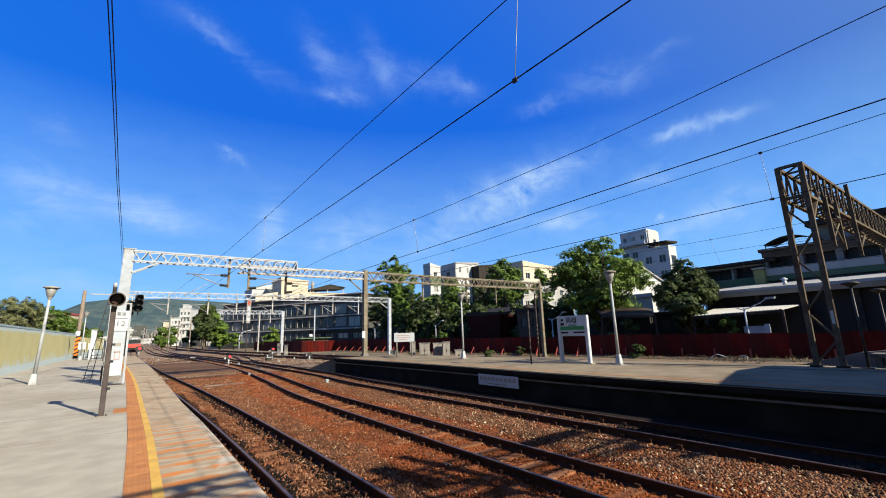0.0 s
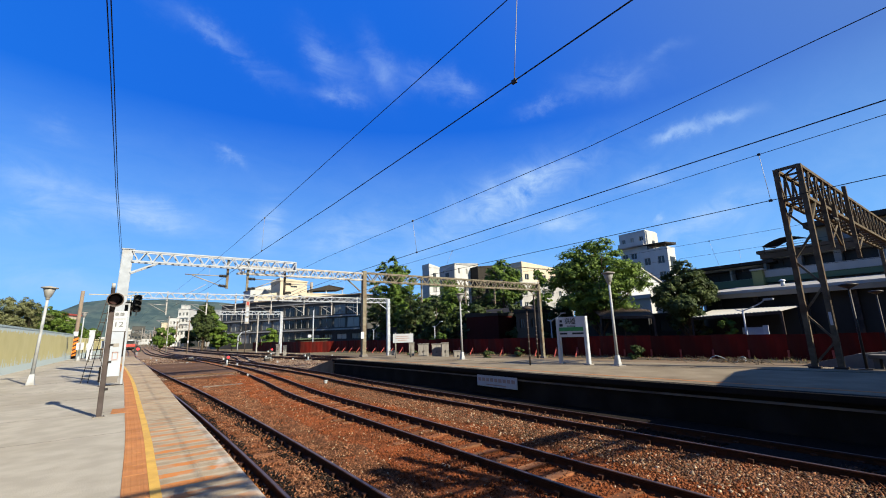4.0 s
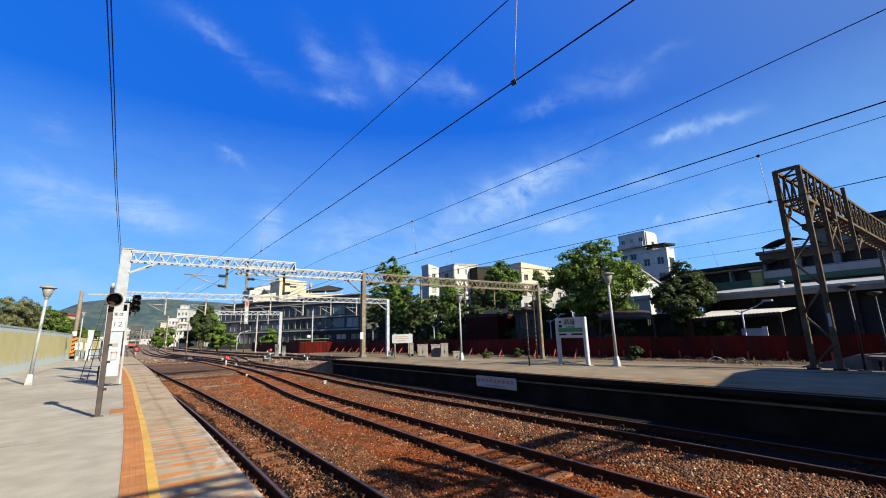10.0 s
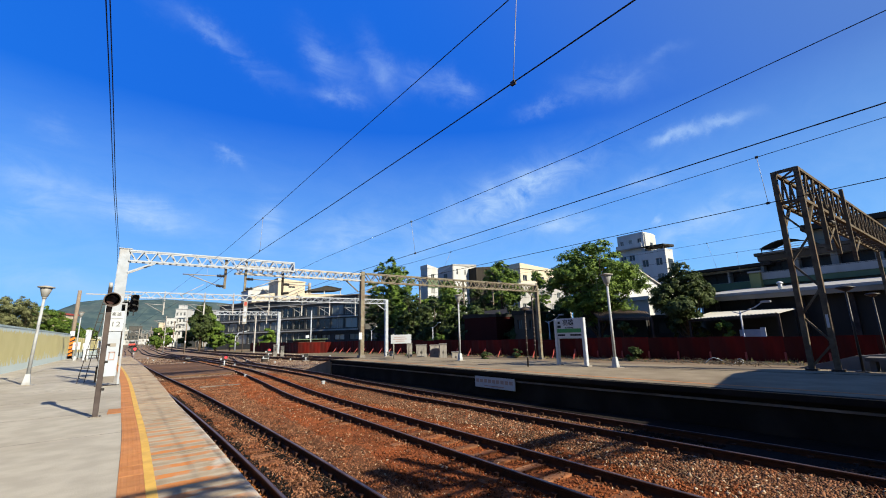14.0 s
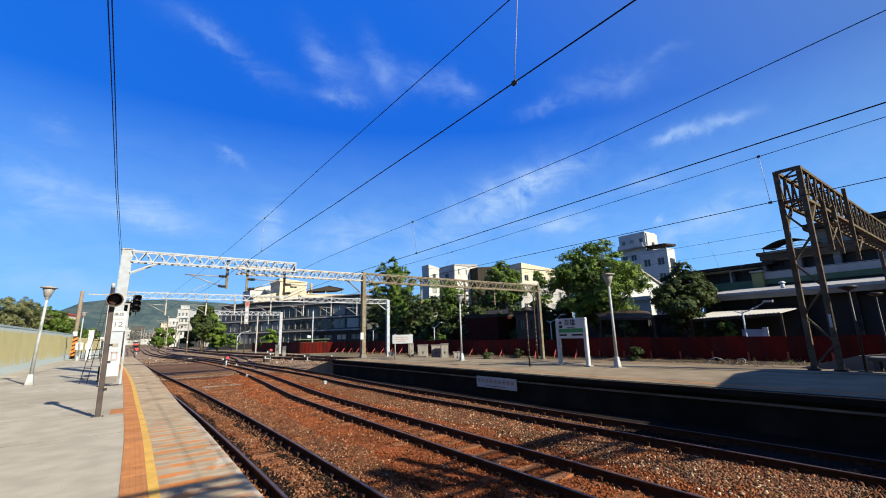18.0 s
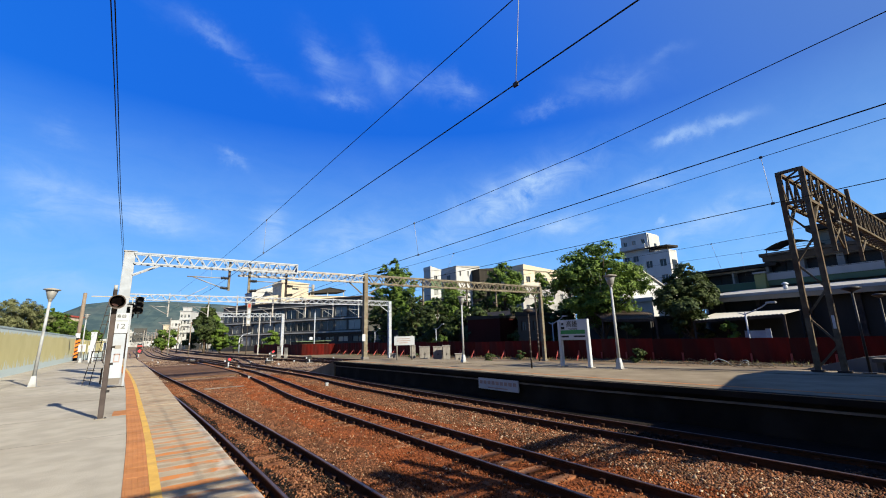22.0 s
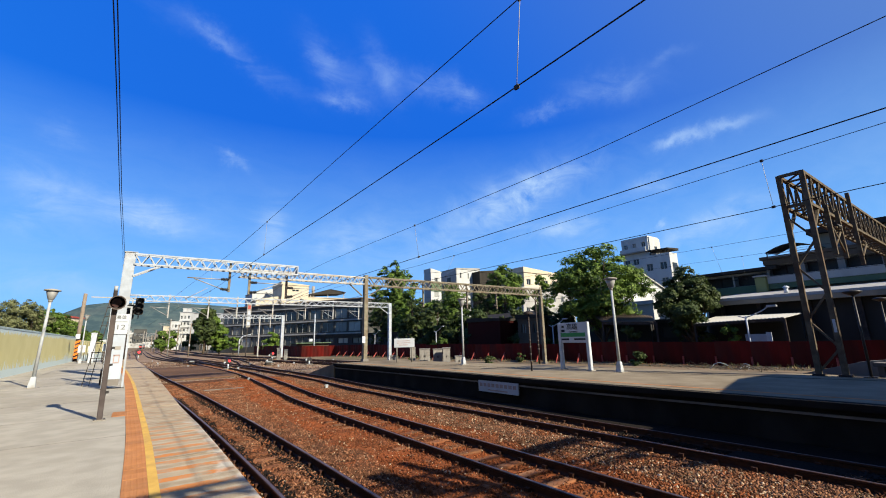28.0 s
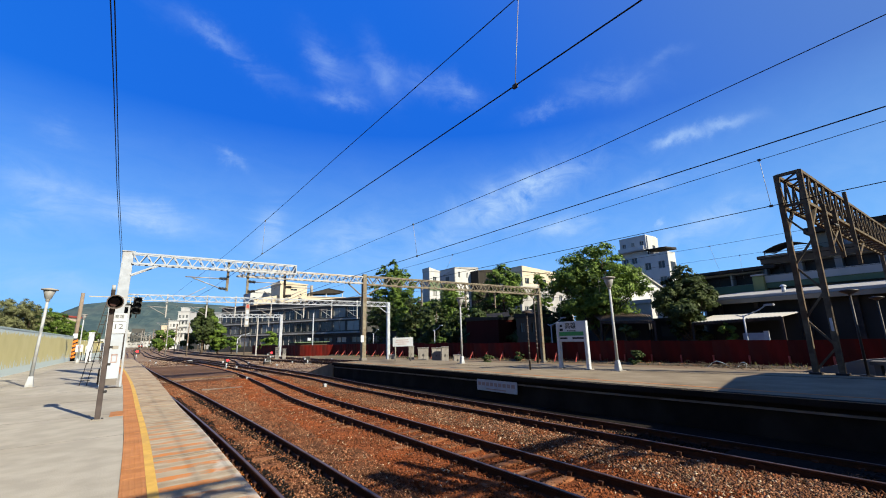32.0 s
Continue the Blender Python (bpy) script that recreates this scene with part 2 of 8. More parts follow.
def pane_material():
    """Window glass, mostly dark; blinds, pale curtains and reflections are put into the colour."""
    m = bpy.data.materials.new("window_panes")
    m.use_nodes = True
    nt = m.node_tree
    b = nt.nodes["Principled BSDF"]
    ramp = nt.nodes.new("ShaderNodeValToRGB")
    ramp.color_ramp.interpolation = "CONSTANT"
    e = ramp.color_ramp.elements
    e[0].color, e[1].position, e[1].color = (0.012, 0.016, 0.018, 1), 0.45, (0.035, 0.045, 0.05, 1)
    for at, col in ((0.7, (0.09, 0.105, 0.11, 1)), (0.88, (0.22, 0.23, 0.22, 1))):
        e.new(at).color = col
    nt.links.new(nt.nodes.new("ShaderNodeObjectInfo").outputs["Random"], ramp.inputs["Fac"])
    nt.links.new(ramp.outputs["Color"], b.inputs["Base Color"])
    b.inputs["Roughness"].default_value = 0.25
    return m


M_CONCRETE = material("worn_concrete", (0.265, 0.25, 0.212), 0.85, color2=(0.318, 0.30, 0.254), scale=2.6, detail=10, contrast=(0.38, 0.62), bump=0.35, bump_scale=45, stain=(0.20, 0.18, 0.142), stain_scale=0.4, stain_amount=0.55, coords="World")
M_CONC_OLD = material("grubby_platform_concrete", (0.165, 0.136, 0.094), 0.88, color2=(0.215, 0.18, 0.126), scale=1.3, detail=9, bump=0.45, bump_scale=30, stain=(0.105, 0.082, 0.055), stain_scale=0.5, stain_amount=0.65, coords="World")
# Near-black base colour deepens the shade on the platform face.
M_SOOTSHADE = material("soot_and_shade_wall", (0.010, 0.0095, 0.009), 0.95, color2=(0.02, 0.0185, 0.017), scale=1.2, detail=8, bump=0.5, bump_scale=25, stain=(0.008, 0.008, 0.008), stain_scale=0.7, stain_amount=0.8, coords="World")
# Black for real oil, and for shade painted below the island platform.
M_OILSHADE = material("oil_and_shade_gravel", (0.007, 0.006, 0.0055), 0.95, color2=(0.014, 0.011, 0.009), scale=10, detail=8, bump=1.0, bump_scale=30, island=0.5, coords="World")
M_CONC_DARK = material("old_concrete", (0.125, 0.117, 0.109), 0.9, color2=(0.172, 0.16, 0.148), scale=1.5, detail=8, bump=0.5, bump_scale=30, stain=(0.062, 0.058, 0.055), stain_scale=0.8, stain_amount=0.7, coords="World")
M_TACTILE = material("orange_tactile_tile", (0.37, 0.165, 0.062), 0.75, color2=(0.31, 0.13, 0.048), scale=5, bump=0.3, stain=(0.24, 0.12, 0.06), stain_scale=1.5, stain_amount=0.5, object_vary=0.12, coords="World")
M_YELLOW = material("yellow_line_paint", (0.50, 0.32, 0.075), 0.65, color2=(0.42, 0.26, 0.06), scale=6, bump=0.2, stain=(0.296, 0.195, 0.078), stain_scale=3, stain_amount=0.5, coords="World")
M_BALLAST = material("ballast_bed", (0.18, 0.054, 0.019), 0.95, color2=(0.07, 0.027, 0.013), scale=7, detail=9, bump=1.0, bump_scale=26, stain=(0.22, 0.062, 0.018), stain_scale=0.55, stain_amount=0.8, coords="World")
M_STONE = material("rust_dusted_ballast_stone", (0.19, 0.056, 0.02), 0.9, color2=(0.10, 0.034, 0.015), scale=1.2, stain=(0.13, 0.07, 0.038), stain_scale=0.5, stain_amount=0.6, island=0.6, coords="World")
M_STONETAN = material("tan_brown_ballast_stone", (0.185, 0.09, 0.05), 0.9, color2=(0.095, 0.043, 0.024), scale=1.6, stain=(0.15, 0.045, 0.016), stain_scale=1.1, stain_amount=0.85, island=0.65, coords="World")
M_BEDTAN = material("brown_ballast_bed", (0.10, 0.042, 0.019), 0.95, color2=(0.055, 0.025, 0.013), scale=7, detail=9, bump=1.0, bump_scale=26, stain=(0.12, 0.05, 0.02), stain_scale=0.55, stain_amount=0.6, coords="World")
M_STONEGREY = material("grey_tan_ballast_stone", (0.112, 0.072, 0.046), 0.9, color2=(0.054, 0.031, 0.02), scale=2, stain=(0.14, 0.055, 0.022), stain_scale=1.3, stain_amount=0.8, island=0.75, coords="World")
M_STONERUST = material("rust_orange_ballast_stone", (0.27, 0.095, 0.022), 0.9, color2=(0.15, 0.05, 0.015), scale=2, island=0.5, coords="World")
M_STONEPALE = material("pale_chipped_stone", (0.36, 0.29, 0.21), 0.9, color2=(0.28, 0.20, 0.13), scale=2, island=0.3, coords="World")
M_GROUND = material("dusty_yard_ground", (0.125, 0.09, 0.062), 0.95, color2=(0.172, 0.133, 0.094), scale=0.25, detail=9, bump=0.6, bump_scale=6, stain=(0.07, 0.078, 0.039), stain_scale=0.05, stain_amount=0.6, coords="World")
M_RAIL = material("rusty_rail_steel", (0.058, 0.027, 0.017), 0.75, 0.3, color2=(0.035, 0.02, 0.016), scale=8, bump=0.3, coords="World")
M_RAILTOP = material("polished_rail_head", (0.19, 0.135, 0.115), 0.42, 0.8, color2=(0.12, 0.075, 0.06), scale=2, coords="World")
M_BEDFAR = material("grey_brown_throat_ballast", (0.235, 0.178, 0.128), 0.95, color2=(0.15, 0.105, 0.073), scale=3, detail=10, bump=1.0, bump_scale=20, stain=(0.13, 0.05, 0.022), stain_scale=0.35, stain_amount=0.7, coords="World")
M_SLEEPER = material("rust_stained_sleeper", (0.175, 0.07, 0.032), 0.9, color2=(0.11, 0.045, 0.022), scale=6, bump=0.5, stain=(0.17, 0.10, 0.058), stain_scale=2, stain_amount=0.6, object_vary=0.3, coords="World")
M_WHITESTEEL = material("white_painted_steel", (0.29, 0.33, 0.385), 0.6, 0.05, color2=(0.235, 0.265, 0.305), scale=3, stain=(0.24, 0.20, 0.15), stain_scale=1.2, stain_amount=0.4)
M_GALV = material("weathered_galvanised_steel", (0.275, 0.28, 0.28), 0.55, 0.3, color2=(0.215, 0.215, 0.21), scale=4, stain=(0.172, 0.117, 0.07), stain_scale=1.5, stain_amount=0.5)
M_OLIVE = material("olive_weathered_steel", (0.165, 0.153, 0.118), 0.65, 0.1, color2=(0.115, 0.105, 0.08), scale=5, stain=(0.094, 0.047, 0.023), stain_scale=2, stain_amount=0.5)
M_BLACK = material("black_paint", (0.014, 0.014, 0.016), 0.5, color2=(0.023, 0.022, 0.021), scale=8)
M_DARKPOST = material("dark_brown_steel", (0.034, 0.028, 0.026), 0.65, 0.0, color2=(0.022, 0.019, 0.018), scale=6, stain=(0.09, 0.07, 0.055), stain_scale=2, stain_amount=0.4)
M_LAMPWHITE = material("pale_grey_lamp_paint", (0.30, 0.33, 0.36), 0.6, color2=(0.24, 0.26, 0.275), scale=4, stain=(0.2, 0.16, 0.12), stain_scale=3, stain_amount=0.35)
M_SHADE = material("cloudy_lamp_glass", (0.24, 0.25, 0.255), 0.4, color2=(0.17, 0.175, 0.175), scale=5)
M_WIRE = material("dark_wire", (0.016, 0.014, 0.016), 0.6, 0.5)
M_REDFENCE = material("dark_red_sheet_fence", (0.095, 0.007, 0.0045), 0.7, color2=(0.05, 0.005, 0.004), scale=1.5, stain=(0.04, 0.012, 0.009), stain_scale=0.9, stain_amount=0.7, object_vary=0.35, stretch=(1, 1, 0.25))
M_BRACE = material("red_brace_steel", (0.312, 0.07, 0.055), 0.6, color2=(0.234, 0.047, 0.039))
M_CABINET = material("grey_cabinet_paint", (0.24, 0.232, 0.215), 0.6, color2=(0.185, 0.178, 0.163), scale=3, stain=(0.156, 0.133, 0.101), stain_scale=2, stain_amount=0.5)
M_SIGNWHITE = material("white_sign_enamel", (0.36, 0.395, 0.44), 0.5, color2=(0.31, 0.34, 0.375), scale=3)
M_SIGNGREEN = material("green_sign_band", (0.023, 0.187, 0.055), 0.45, color2=(0.02, 0.156, 0.047))
M_INK = material("dark_lettering", (0.023, 0.027, 0.031), 0.6)
M_FADEDINK = material("sun_bleached_lettering", (0.33, 0.25, 0.235), 0.6)
M_BANK = material("grey_pebbly_bank", (0.085, 0.075, 0.06), 0.95, color2=(0.05, 0.045, 0.036), scale=9, detail=9, bump=1.0, bump_scale=22, stain=(0.05, 0.048, 0.03), stain_scale=0.7, coords="World")
M_TOWER = material("dark_rusty_lattice_steel", (0.105, 0.088, 0.062), 0.7, 0.0, color2=(0.06, 0.05, 0.036), scale=5, stain=(0.06, 0.028, 0.014), stain_scale=2, stain_amount=0.5)
M_REDINK = material("faded_red_lettering", (0.351, 0.078, 0.055), 0.6)
M_ORANGE = material("orange_warning_paint", (0.585, 0.156, 0.023), 0.6)
M_PALEPANEL = material("pale_blue_panel", (0.30, 0.35, 0.42), 0.5, color2=(0.26, 0.30, 0.36), scale=2, stain=(0.2, 0.185, 0.16), stain_scale=1.5, stain_amount=0.4)
M_POLE = material("brown_grey_concrete_pole", (0.19, 0.155, 0.12), 0.85, color2=(0.15, 0.12, 0.095), scale=3, bump=0.3)
M_TIMBER = material("worn_crossing_timber", (0.10, 0.058, 0.036), 0.9, color2=(0.075, 0.043, 0.028), scale=5, bump=0.5, stain=(0.13, 0.08, 0.05), stain_scale=1, stain_amount=0.5, object_vary=0.2, coords="World")
M_GLASS = material("dark_window_glass", (0.012, 0.015, 0.017), 0.35, color2=(0.02, 0.024, 0.026), scale=0.5)
M_PANES = pane_material()
M_LENS = material("dusty_red_lens", (0.05, 0.022, 0.02), 0.3, color2=(0.03, 0.016, 0.015), scale=9)
M_REDLIGHT = glow("red_signal_light", (1.0, 0.012, 0.02), 0.8)
M_BARK = material("grey_brown_bark", (0.086, 0.066, 0.047), 0.95, color2=(0.055, 0.043, 0.031), scale=8, bump=0.8, bump_scale=20, stretch=(1, 1, 0.3))
M_LEAF = leaf_material("fresh_green_leaves", (0.028, 0.064, 0.011), (0.135, 0.205, 0.032))
M_LEAF_DARK = leaf_material("dark_green_leaves", (0.016, 0.034, 0.011), (0.062, 0.085, 0.024))
M_LEAF_DRY = leaf_material("pale_olive_leaves", (0.085, 0.098, 0.042), (0.185, 0.20, 0.095))


def wall_paint(name, color, stain=(0.2, 0.18, 0.15), amount=0.45):
    return material(name, color, 0.8, color2=tuple(c * 0.88 for c in color), scale=0.6, detail=7, stain=stain, stain_scale=0.35, stain_amount=amount, bump=0.15, bump_scale=12, stretch=(1, 1, 0.35))


M_WALLWHITE = wall_paint("off_white_render", (0.37, 0.385, 0.39), (0.26, 0.25, 0.22), 0.3)
M_WALLCREAM = wall_paint("cream_render", (0.42, 0.375, 0.29), (0.30, 0.25, 0.17), 0.3)
M_WALLSLATE = wall_paint("slate_grey_tiled_wall", (0.062, 0.063, 0.06), (0.03, 0.03, 0.03))
# Red lowered to near-black to carry the shade of the trees.
M_REDSHED = wall_paint("shade_dark_red_wall", (0.032, 0.006, 0.005), (0.02, 0.006, 0.005))
M_WALLGREY = wall_paint("grey_tiled_wall", (0.28, 0.285, 0.28), (0.13, 0.12, 0.11))
# Near-black grey stands in for the shade behind the red fence.
M_WALLDARK = wall_paint("shade_dark_grey_wall", (0.028, 0.031, 0.033), (0.015, 0.015, 0.015))
M_WALLGREEN = wall_paint("faded_green_wall", (0.085, 0.125, 0.075), (0.05, 0.06, 0.04))
M_MOSS = wall_paint("mossy_yellow_green_wall", (0.20, 0.21, 0.09), (0.08, 0.08, 0.04))
M_GRIMEGREY = wall_paint("grimy_grey_wall", (0.17, 0.172, 0.165), (0.06, 0.06, 0.055))
M_GRIMEBAND = wall_paint("grimy_parapet", (0.24, 0.20, 0.145), (0.06, 0.05, 0.035))
M_CHANNEL = material("grey_purple_channel_steel", (0.066, 0.056, 0.056), 0.6, 0.1, color2=(0.045, 0.038, 0.038), scale=6, stain=(0.10, 0.075, 0.06), stain_scale=2, stain_amount=0.4)
M_RUST = material("flaking_rust", (0.11, 0.04, 0.02), 0.85, color2=(0.06, 0.028, 0.018), scale=6, bump=0.4)
M_GREYINK = material("weathered_grey_lettering", (0.12, 0.125, 0.13), 0.6)
M_SHEETRUST = wall_paint("dark_rusty_sheet", (0.085, 0.066, 0.052), (0.06, 0.03, 0.018))
M_SHEET = wall_paint("rusty_sheet_roof", (0.17, 0.135, 0.105), (0.10, 0.055, 0.03))
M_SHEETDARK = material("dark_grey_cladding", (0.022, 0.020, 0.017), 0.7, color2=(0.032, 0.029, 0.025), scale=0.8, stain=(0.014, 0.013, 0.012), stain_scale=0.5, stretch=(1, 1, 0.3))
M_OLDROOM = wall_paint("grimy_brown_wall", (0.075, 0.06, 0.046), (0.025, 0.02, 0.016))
M_SHEETWHITE = wall_paint("pale_roof_edge", (0.30, 0.30, 0.29))
M_TRAINRED = material("train_red_paint", (0.33, 0.055, 0.045), 0.4, color2=(0.29, 0.05, 0.04))
M_TRAINSTEEL = material("train_pale_steel", (0.20, 0.205, 0.215), 0.45, 0.2, color2=(0.16, 0.165, 0.17))
# Distance haze is put into the blue-green base colour.
M_HILL = material("haze_tinted_hillside", (0.036, 0.062, 0.066), 0.95, color2=(0.06, 0.09, 0.085), scale=0.035, detail=12, contrast=(0.42, 0.6), stain=(0.085, 0.10, 0.092), stain_scale=0.009, stain_amount=0.5, coords="World", stretch=(1, 0.35, 1))


def banded_edge():
    # worn concrete edge with cross bars of orange paint
    m = material("striped_platform_edge", (0.235, 0.19, 0.13), 0.85, color2=(0.31, 0.258, 0.182), scale=2.5, detail=8, bump=0.4, bump_scale=40, stain=(0.133, 0.09, 0.055), stain_scale=1.2, stain_amount=0.6, coords="World")
    nt = m.node_tree
    bsdf = nt.nodes["Principled BSDF"]
    base = bsdf.inputs["Base Color"].links[0].from_socket
    geo = nt.nodes.new("ShaderNodeNewGeometry")
    sep = nt.nodes.new("ShaderNodeSeparateXYZ")
    nt.links.new(geo.outputs["Position"], sep.inputs[0])

    def mathn(op, a, b):
        n = nt.nodes.new("ShaderNodeMath")
        n.operation = op
        for i, v in enumerate((a, b)):
            if isinstance(v, (int, float)):
                n.inputs[i].default_value = v
            else:
                nt.links.new(v, n.inputs[i])
        return n.outputs[0]

    phase = mathn("FRACT", mathn("DIVIDE", sep.outputs["Y"], 0.42), 0)
    bar = mathn("LESS_THAN", phase, 0.42)
    no = nt.nodes.new("ShaderNodeTexNoise")
    no.inputs["Scale"].default_value, no.inputs["Detail"].default_value = 3.5, 9
    nt.links.new(geo.outputs["Position"], no.inputs["Vector"])
    wear = nt.nodes.new("ShaderNodeMapRange")
    wear.inputs["From Min"].default_value, wear.inputs["From Max"].default_value = 0.36, 0.56
    nt.links.new(no.outputs["Fac"], wear.inputs["Value"])
    mix = nt.nodes.new("ShaderNodeMix")
    mix.data_type = "RGBA"
    fade = nt.nodes.new("ShaderNodeMapRange")     # the paint is trodden off further along
    fade.inputs["From Min"].default_value, fade.inputs["From Max"].default_value = 7.2, 10.5
    fade.inputs["To Min"].default_value, fade.inputs["To Max"].default_value = 0.9, 0.16
    nt.links.new(sep.outputs["Y"], fade.inputs["Value"])
    nt.links.new(mathn("MULTIPLY", mathn("MULTIPLY", bar, wear.outputs[0]), fade.outputs[0]), mix.inputs["Factor"])
    rib = mathn("LESS_THAN", mathn("FRACT", mathn("ADD", mathn("DIVIDE", sep.outputs["Y"], 0.21), 0.3), 0), 0.4)
    wiped = nt.nodes.new("ShaderNodeMapRange")
    wiped.inputs["From Min"].default_value, wiped.inputs["From Max"].default_value = 0.62, 0.40
    wiped.inputs["To Max"].default_value = 0.55
    nt.links.new(no.outputs["Fac"], wiped.inputs["Value"])
    pale = nt.nodes.new("ShaderNodeMix")
    pale.data_type = "RGBA"
    nt.links.new(mathn("MULTIPLY", rib, wiped.outputs[0]), pale.inputs["Factor"])
    nt.links.new(base, pale.inputs["A"])
    pale.inputs["B"].default_value = (0.36, 0.325, 0.255, 1)
    nt.links.new(pale.outputs["Result"], mix.inputs["A"])
    mix.inputs["B"].default_value = (0.42, 0.155, 0.042, 1)
    chipped = nt.nodes.new("ShaderNodeMapRange")     # the lip is chipped down to pale concrete
    chipped.inputs["From Min"].default_value, chipped.inputs["From Max"].default_value = 1.04, 1.22
    chipped.inputs["To Max"].default_value = 0.85
    nt.links.new(mathn("ADD", sep.outputs["X"], mathn("MULTIPLY", mathn("SUBTRACT", no.outputs["Fac"], 0.42), 1.1)), chipped.inputs["Value"])
    lip = nt.nodes.new("ShaderNodeMix")
    lip.data_type = "RGBA"
    nt.links.new(chipped.outputs[0], lip.inputs["Factor"])
    nt.links.new(mix.outputs["Result"], lip.inputs["A"])
    lip.inputs["B"].default_value = (0.40, 0.375, 0.32, 1)
    nt.links.new(lip.outputs["Result"], bsdf.inputs["Base Color"])
    return m


M_EDGE = banded_edge()


def drip_fence():
    # olive yellow sheet over a pale blue undercoat that shows in drips at the foot
    m = material("olive_yellow_fence_paint", (0.49, 0.455, 0.235), 0.7, color2=(0.455, 0.42, 0.21), scale=0.6, stain=(0.37, 0.33, 0.155), stain_scale=0.5, stain_amount=0.4, coords="World")
    nt = m.node_tree
    bsdf = nt.nodes["Principled BSDF"]
    base = bsdf.inputs["Base Color"].links[0].from_socket
    geo = nt.nodes.new("ShaderNodeNewGeometry")
    sep = nt.nodes.new("ShaderNodeSeparateXYZ")
    nt.links.new(geo.outputs["Position"], sep.inputs[0])
    mp = nt.nodes.new("ShaderNodeMapping")
    mp.inputs["Scale"].default_value = (1, 3.4, 0.03)
    nt.links.new(geo.outputs["Position"], mp.inputs["Vector"])
    no = nt.nodes.new("ShaderNodeTexNoise")
    no.inputs["Scale"].default_value, no.inputs["Detail"].default_value = 1.3, 6
    nt.links.new(mp.outputs[0], no.inputs["Vector"])
    lim = nt.nodes.new("ShaderNodeMapRange")
    lim.inputs["From Min"].default_value, lim.inputs["From Max"].default_value = 0.49, 0.76
    lim.inputs["To Min"].default_value, lim.inputs["To Max"].default_value = 1.22, 2.1
    nt.links.new(no.outputs["Fac"], lim.inputs["Value"])
    cmp = nt.nodes.new("ShaderNodeMath")
    cmp.operation = "LESS_THAN"
    nt.links.new(sep.outputs["Z"], cmp.inputs[0])
    nt.links.new(lim.outputs[0], cmp.inputs[1])
    rim = nt.nodes.new("ShaderNodeMapRange")     # the undercoat also shows along the top
    rim.inputs["From Min"].default_value, rim.inputs["From Max"].default_value = 0.35, 0.7
    rim.inputs["To Min"].default_value, rim.inputs["To Max"].default_value = 3.24, 2.95
    nt.links.new(no.outputs["Fac"], rim.inputs["Value"])
    above = nt.nodes.new("ShaderNodeMath")
    above.operation = "GREATER_THAN"
    nt.links.new(sep.outputs["Z"], above.inputs[0])
    nt.links.new(rim.outputs[0], above.inputs[1])
    either = nt.nodes.new("ShaderNodeMath")
    either.operation = "MAXIMUM"
    nt.links.new(cmp.outputs[0], either.inputs[0])
    nt.links.new(above.outputs[0], either.inputs[1])
    mix = nt.nodes.new("ShaderNodeMix")
    mix.data_type = "RGBA"
    nt.links.new(either.outputs[0], mix.inputs["Factor"])
    nt.links.new(base, mix.inputs["A"])
    mix.inputs["B"].default_value = (0.42, 0.50, 0.50, 1)
    nt.links.new(mix.outputs["Result"], bsdf.inputs["Base Color"])
    return m


M_FENCE = drip_fence()
M_DRYGRASS = leaf_material("dry_grass", (0.10, 0.09, 0.03), (0.22, 0.20, 0.08))
M_FENCETOP = material("pale_blue_fence_rail", (0.33, 0.42, 0.43), 0.6)

